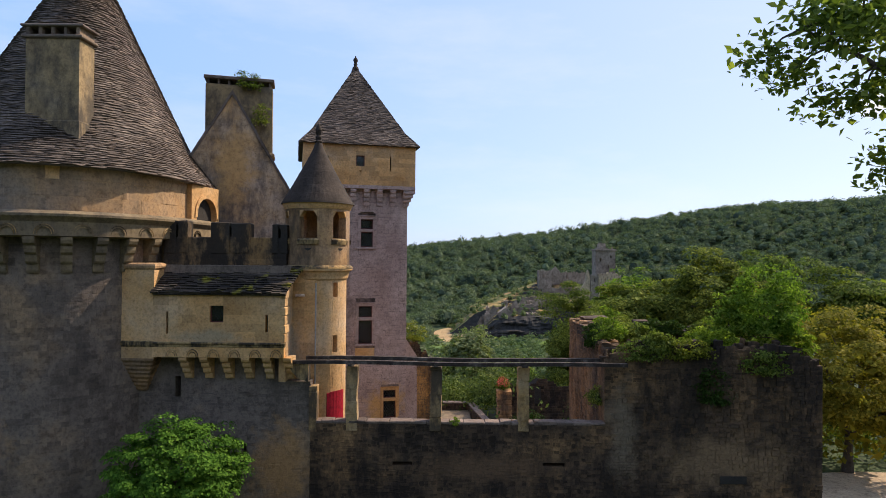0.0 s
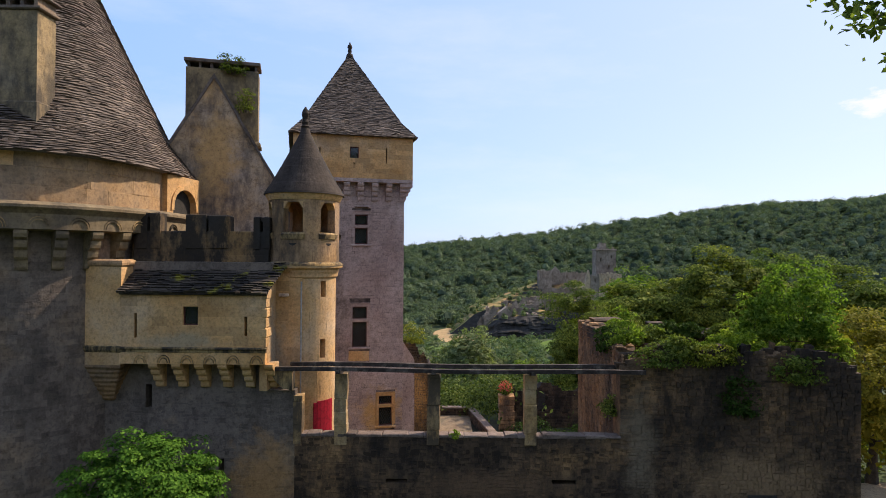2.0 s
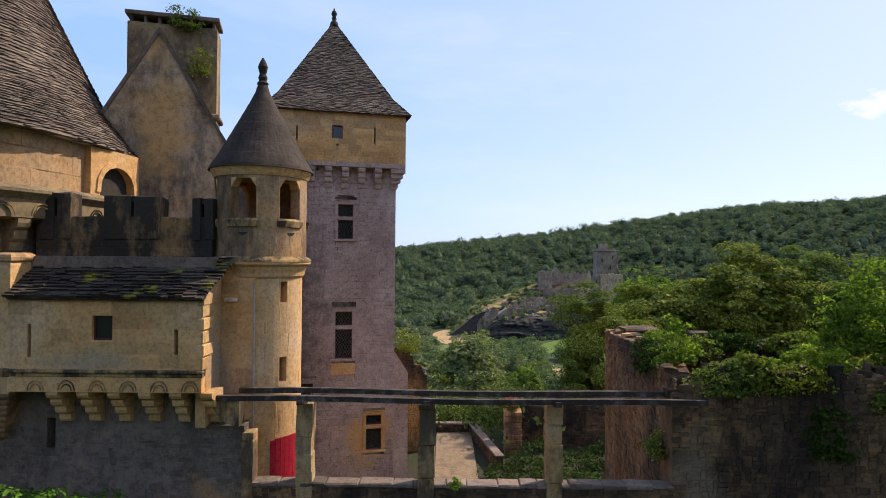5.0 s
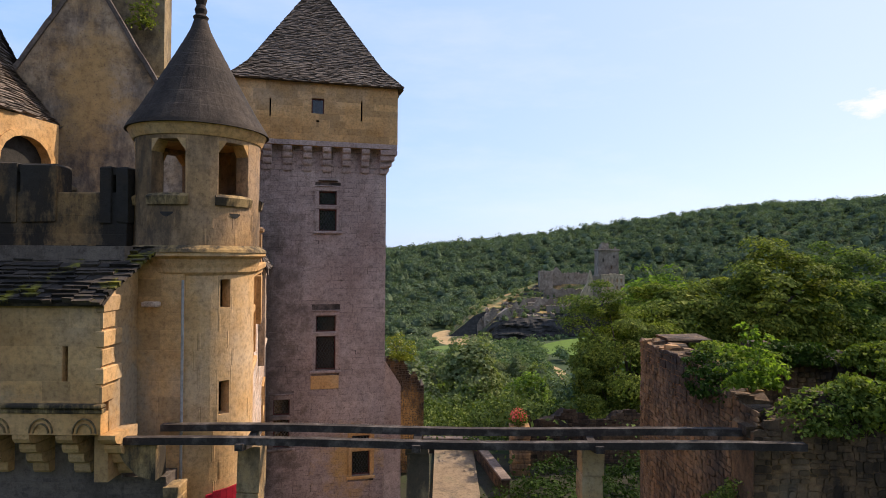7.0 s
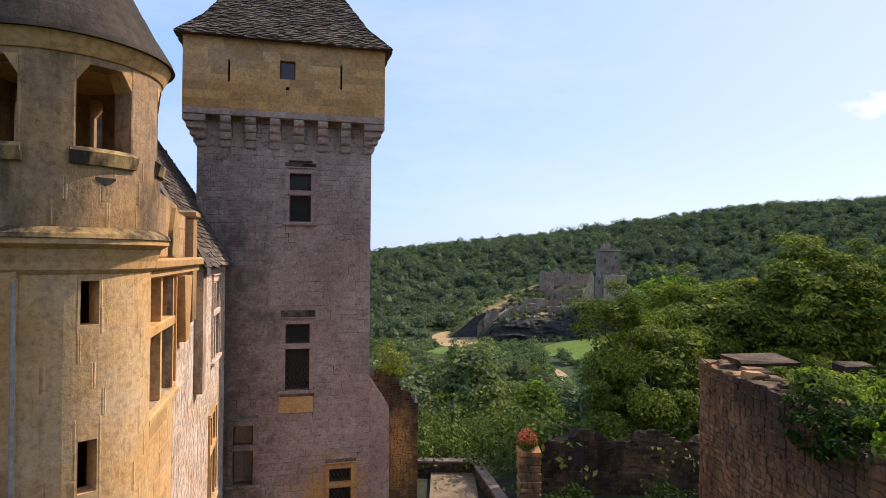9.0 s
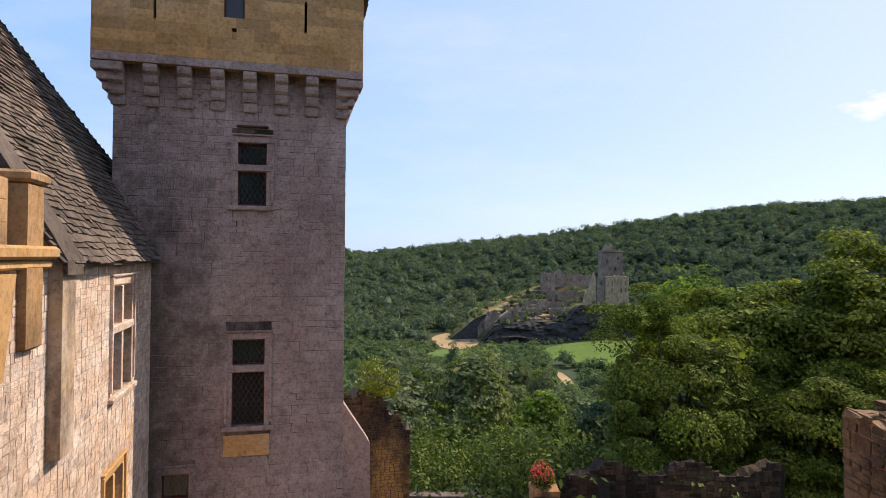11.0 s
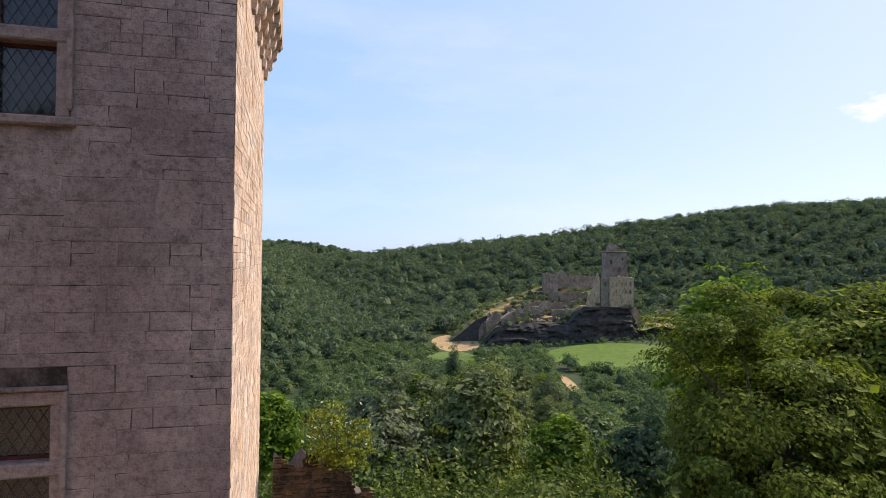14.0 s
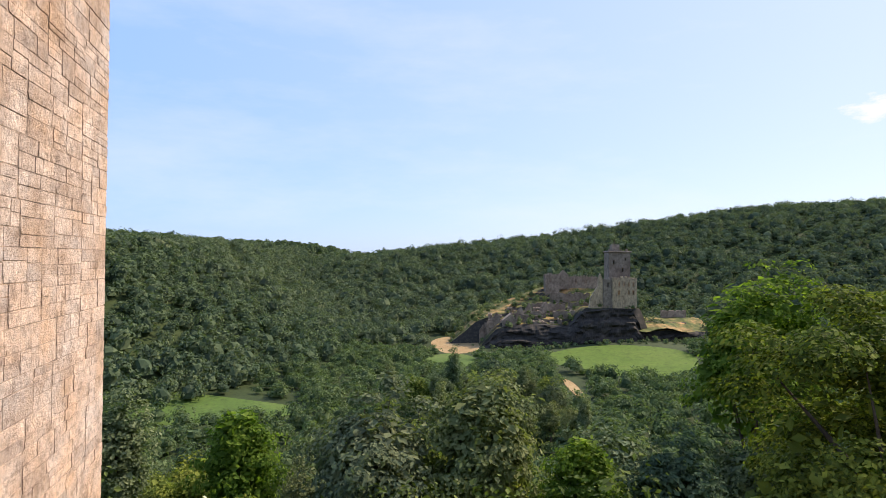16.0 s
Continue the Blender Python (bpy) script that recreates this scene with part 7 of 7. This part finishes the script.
shrub("ivy", "trailing ivy over the ruin's front", 9.0, 27.4, 8.2, (1.1, 0.5, 0.9), M_LEAF, 33, clumps=90, per=40, leaf=0.12)
shrub("ivy", "trailing ivy over the ruin's front", 11.2, 27.3, 8.3, (1.3, 0.5, 0.7), M_LEAF_OLIVE, 34, clumps=90, per=40, leaf=0.12)
shrub("ivy", "dark ivy hanging on the ruin's wall", 12.3, 27.15, 6.2, (0.8, 0.3, 1.4), M_LEAF_DARK, 35, clumps=60, per=35, leaf=0.12)
shrub("ivy", "dark ivy spilling from the orange wall", 8.0, 30.0, 8.4, (0.9, 1.3, 0.9), M_LEAF_DARK, 36, clumps=90, per=40, leaf=0.12)
shrub("ruin_growth", "tangled green growth inside the roofless ruin", 10.5, 33.8, 8.2, (1.4, 0.8, 0.8), M_LEAF, 60, clumps=90, per=45, leaf=0.15, clump=0.35)
shrub("ruin_growth", "tangled green growth inside the roofless ruin", 13.5, 31.5, 7.2, (2.0, 1.6, 1.2), M_LEAF_BRIGHT, 61, clumps=90, per=45, leaf=0.15, clump=0.35)
shrub("ruin_growth", "tangled green growth inside the roofless ruin", 15.6, 33.0, 7.4, (1.3, 1.5, 1.3), M_LEAF, 62, clumps=90, per=45, leaf=0.15, clump=0.35)
shrub("ruin_growth", "tangled green growth inside the roofless ruin", 11.0, 30.0, 7.1, (1.6, 1.2, 0.7), M_LEAF_BRIGHT, 63, clumps=90, per=45, leaf=0.15, clump=0.35)
shrub("ruin_growth", "tangled green growth inside the roofless ruin", 16.8, 30.5, 7.9, (0.9, 1.6, 1.0), M_LEAF, 64, clumps=90, per=45, leaf=0.15, clump=0.35)
shrub("ivy", "leafy creeper along the ruin's broken edge", 12.2, 28.0, 8.5, (1.2, 0.7, 0.9), M_LEAF_BRIGHT, 80, clumps=90, per=45, leaf=0.14, clump=0.32)
shrub("ivy", "leafy creeper along the ruin's broken edge", 16.6, 28.1, 8.1, (0.9, 0.9, 1.2), M_LEAF_BRIGHT, 81, clumps=90, per=45, leaf=0.14, clump=0.32)
shrub("ivy", "leafy creeper along the ruin's broken edge", 10.0, 27.5, 8.6, (0.8, 0.5, 0.6), M_LEAF_OLIVE, 82, clumps=90, per=45, leaf=0.14, clump=0.32)
shrub("ivy", "leafy creeper along the ruin's broken edge", 14.6, 27.3, 7.6, (1.2, 0.4, 1.0), M_LEAF, 83, clumps=90, per=45, leaf=0.14, clump=0.32)
shrub("ivy", "leafy creeper along the ruin's broken edge", 8.6, 31.5, 9.0, (0.6, 0.9, 0.5), M_LEAF, 84, clumps=90, per=45, leaf=0.14, clump=0.32)
shrub("ivy", "dark ivy along the ruin's back wall", 12.4, 34.4, 8.5, (1.6, 0.5, 0.7), M_LEAF_DARK, 85, clumps=90, per=45, leaf=0.14, clump=0.32)
shrub("ivy", "dark ivy along the ruin's back wall", 15.4, 34.3, 8.4, (1.4, 0.5, 0.8), M_LEAF_OLIVE, 86, clumps=90, per=45, leaf=0.14, clump=0.32)
shrub("weed", "leafy weed rooted in the wall beside the pier", 7.3, 27.9, 6.0, (0.5, 0.5, 0.7), M_LEAF, 37, clumps=40, per=35, leaf=0.1)
shrub("weed", "small weed on the wall coping", 0.55, 27.2, 5.2, (0.25, 0.2, 0.25), M_LEAF_BRIGHT, 38, clumps=16, per=25, leaf=0.08, clump=0.12)
shrub("weed", "small weed rooted low on the chimney stack", -11.2, 35.9, 20.8, (0.6, 0.4, 1.1), M_LEAF_OLIVE, 47, clumps=40, per=18, leaf=0.11)
shrub("weed", "bushy weed on the chimney stack", -12.0, 36.1, 23.0, (0.9, 0.5, 0.9), M_LEAF_OLIVE, 39, clumps=50, per=25, leaf=0.12)
shrub("valerian", "pink flowering valerian on the gateway pier", 5.5, 54.2, 0.75, (0.6, 0.6, 0.8), M_LEAF_OLIVE, 40, clumps=40, per=30, leaf=0.12, flowers=(260, M_PINK), category="flower")
shrub("rose_bush", "white-flowered rose growing on the broken wall", -2.6, 53.9, 5.1, (1.1, 0.8, 1.5), M_LEAF, 41, clumps=110, per=40, leaf=0.1, flowers=(90, M_WHITEFLOWER))

# ---- parked car by the gravel ----
car = thing("parked_car", "dark parked car beside the wall end", "car", pose(23.0, 31.5, -2.85, 0, 0, 80))
m = Mesh()
prof = [(-2.1, 0.35), (2.1, 0.35), (2.15, 0.75), (1.4, 0.95), (0.7, 1.42), (-1.0, 1.45), (-1.7, 1.0), (-2.15, 0.9)]
m.prism(prof, -0.85, 0.85)
carpaint, nt_c, p_c = base_material("black_car_paint")
p_c.inputs["Base Color"].default_value = (0.012, 0.013, 0.016, 1)
p_c.inputs["Roughness"].default_value = 0.15
part("body", m, carpaint, car)
for sx in (-1.35, 1.35):
    for sy in (-0.86, 0.86):
        w = part("wheel", Mesh().turn(0, 0, [(0.18, -0.1), (0.33, -0.1), (0.33, 0.1), (0.18, 0.1)], 20), M_IRON, car)
        w.matrix_basis = pose(sx, sy, 0.33, 90)
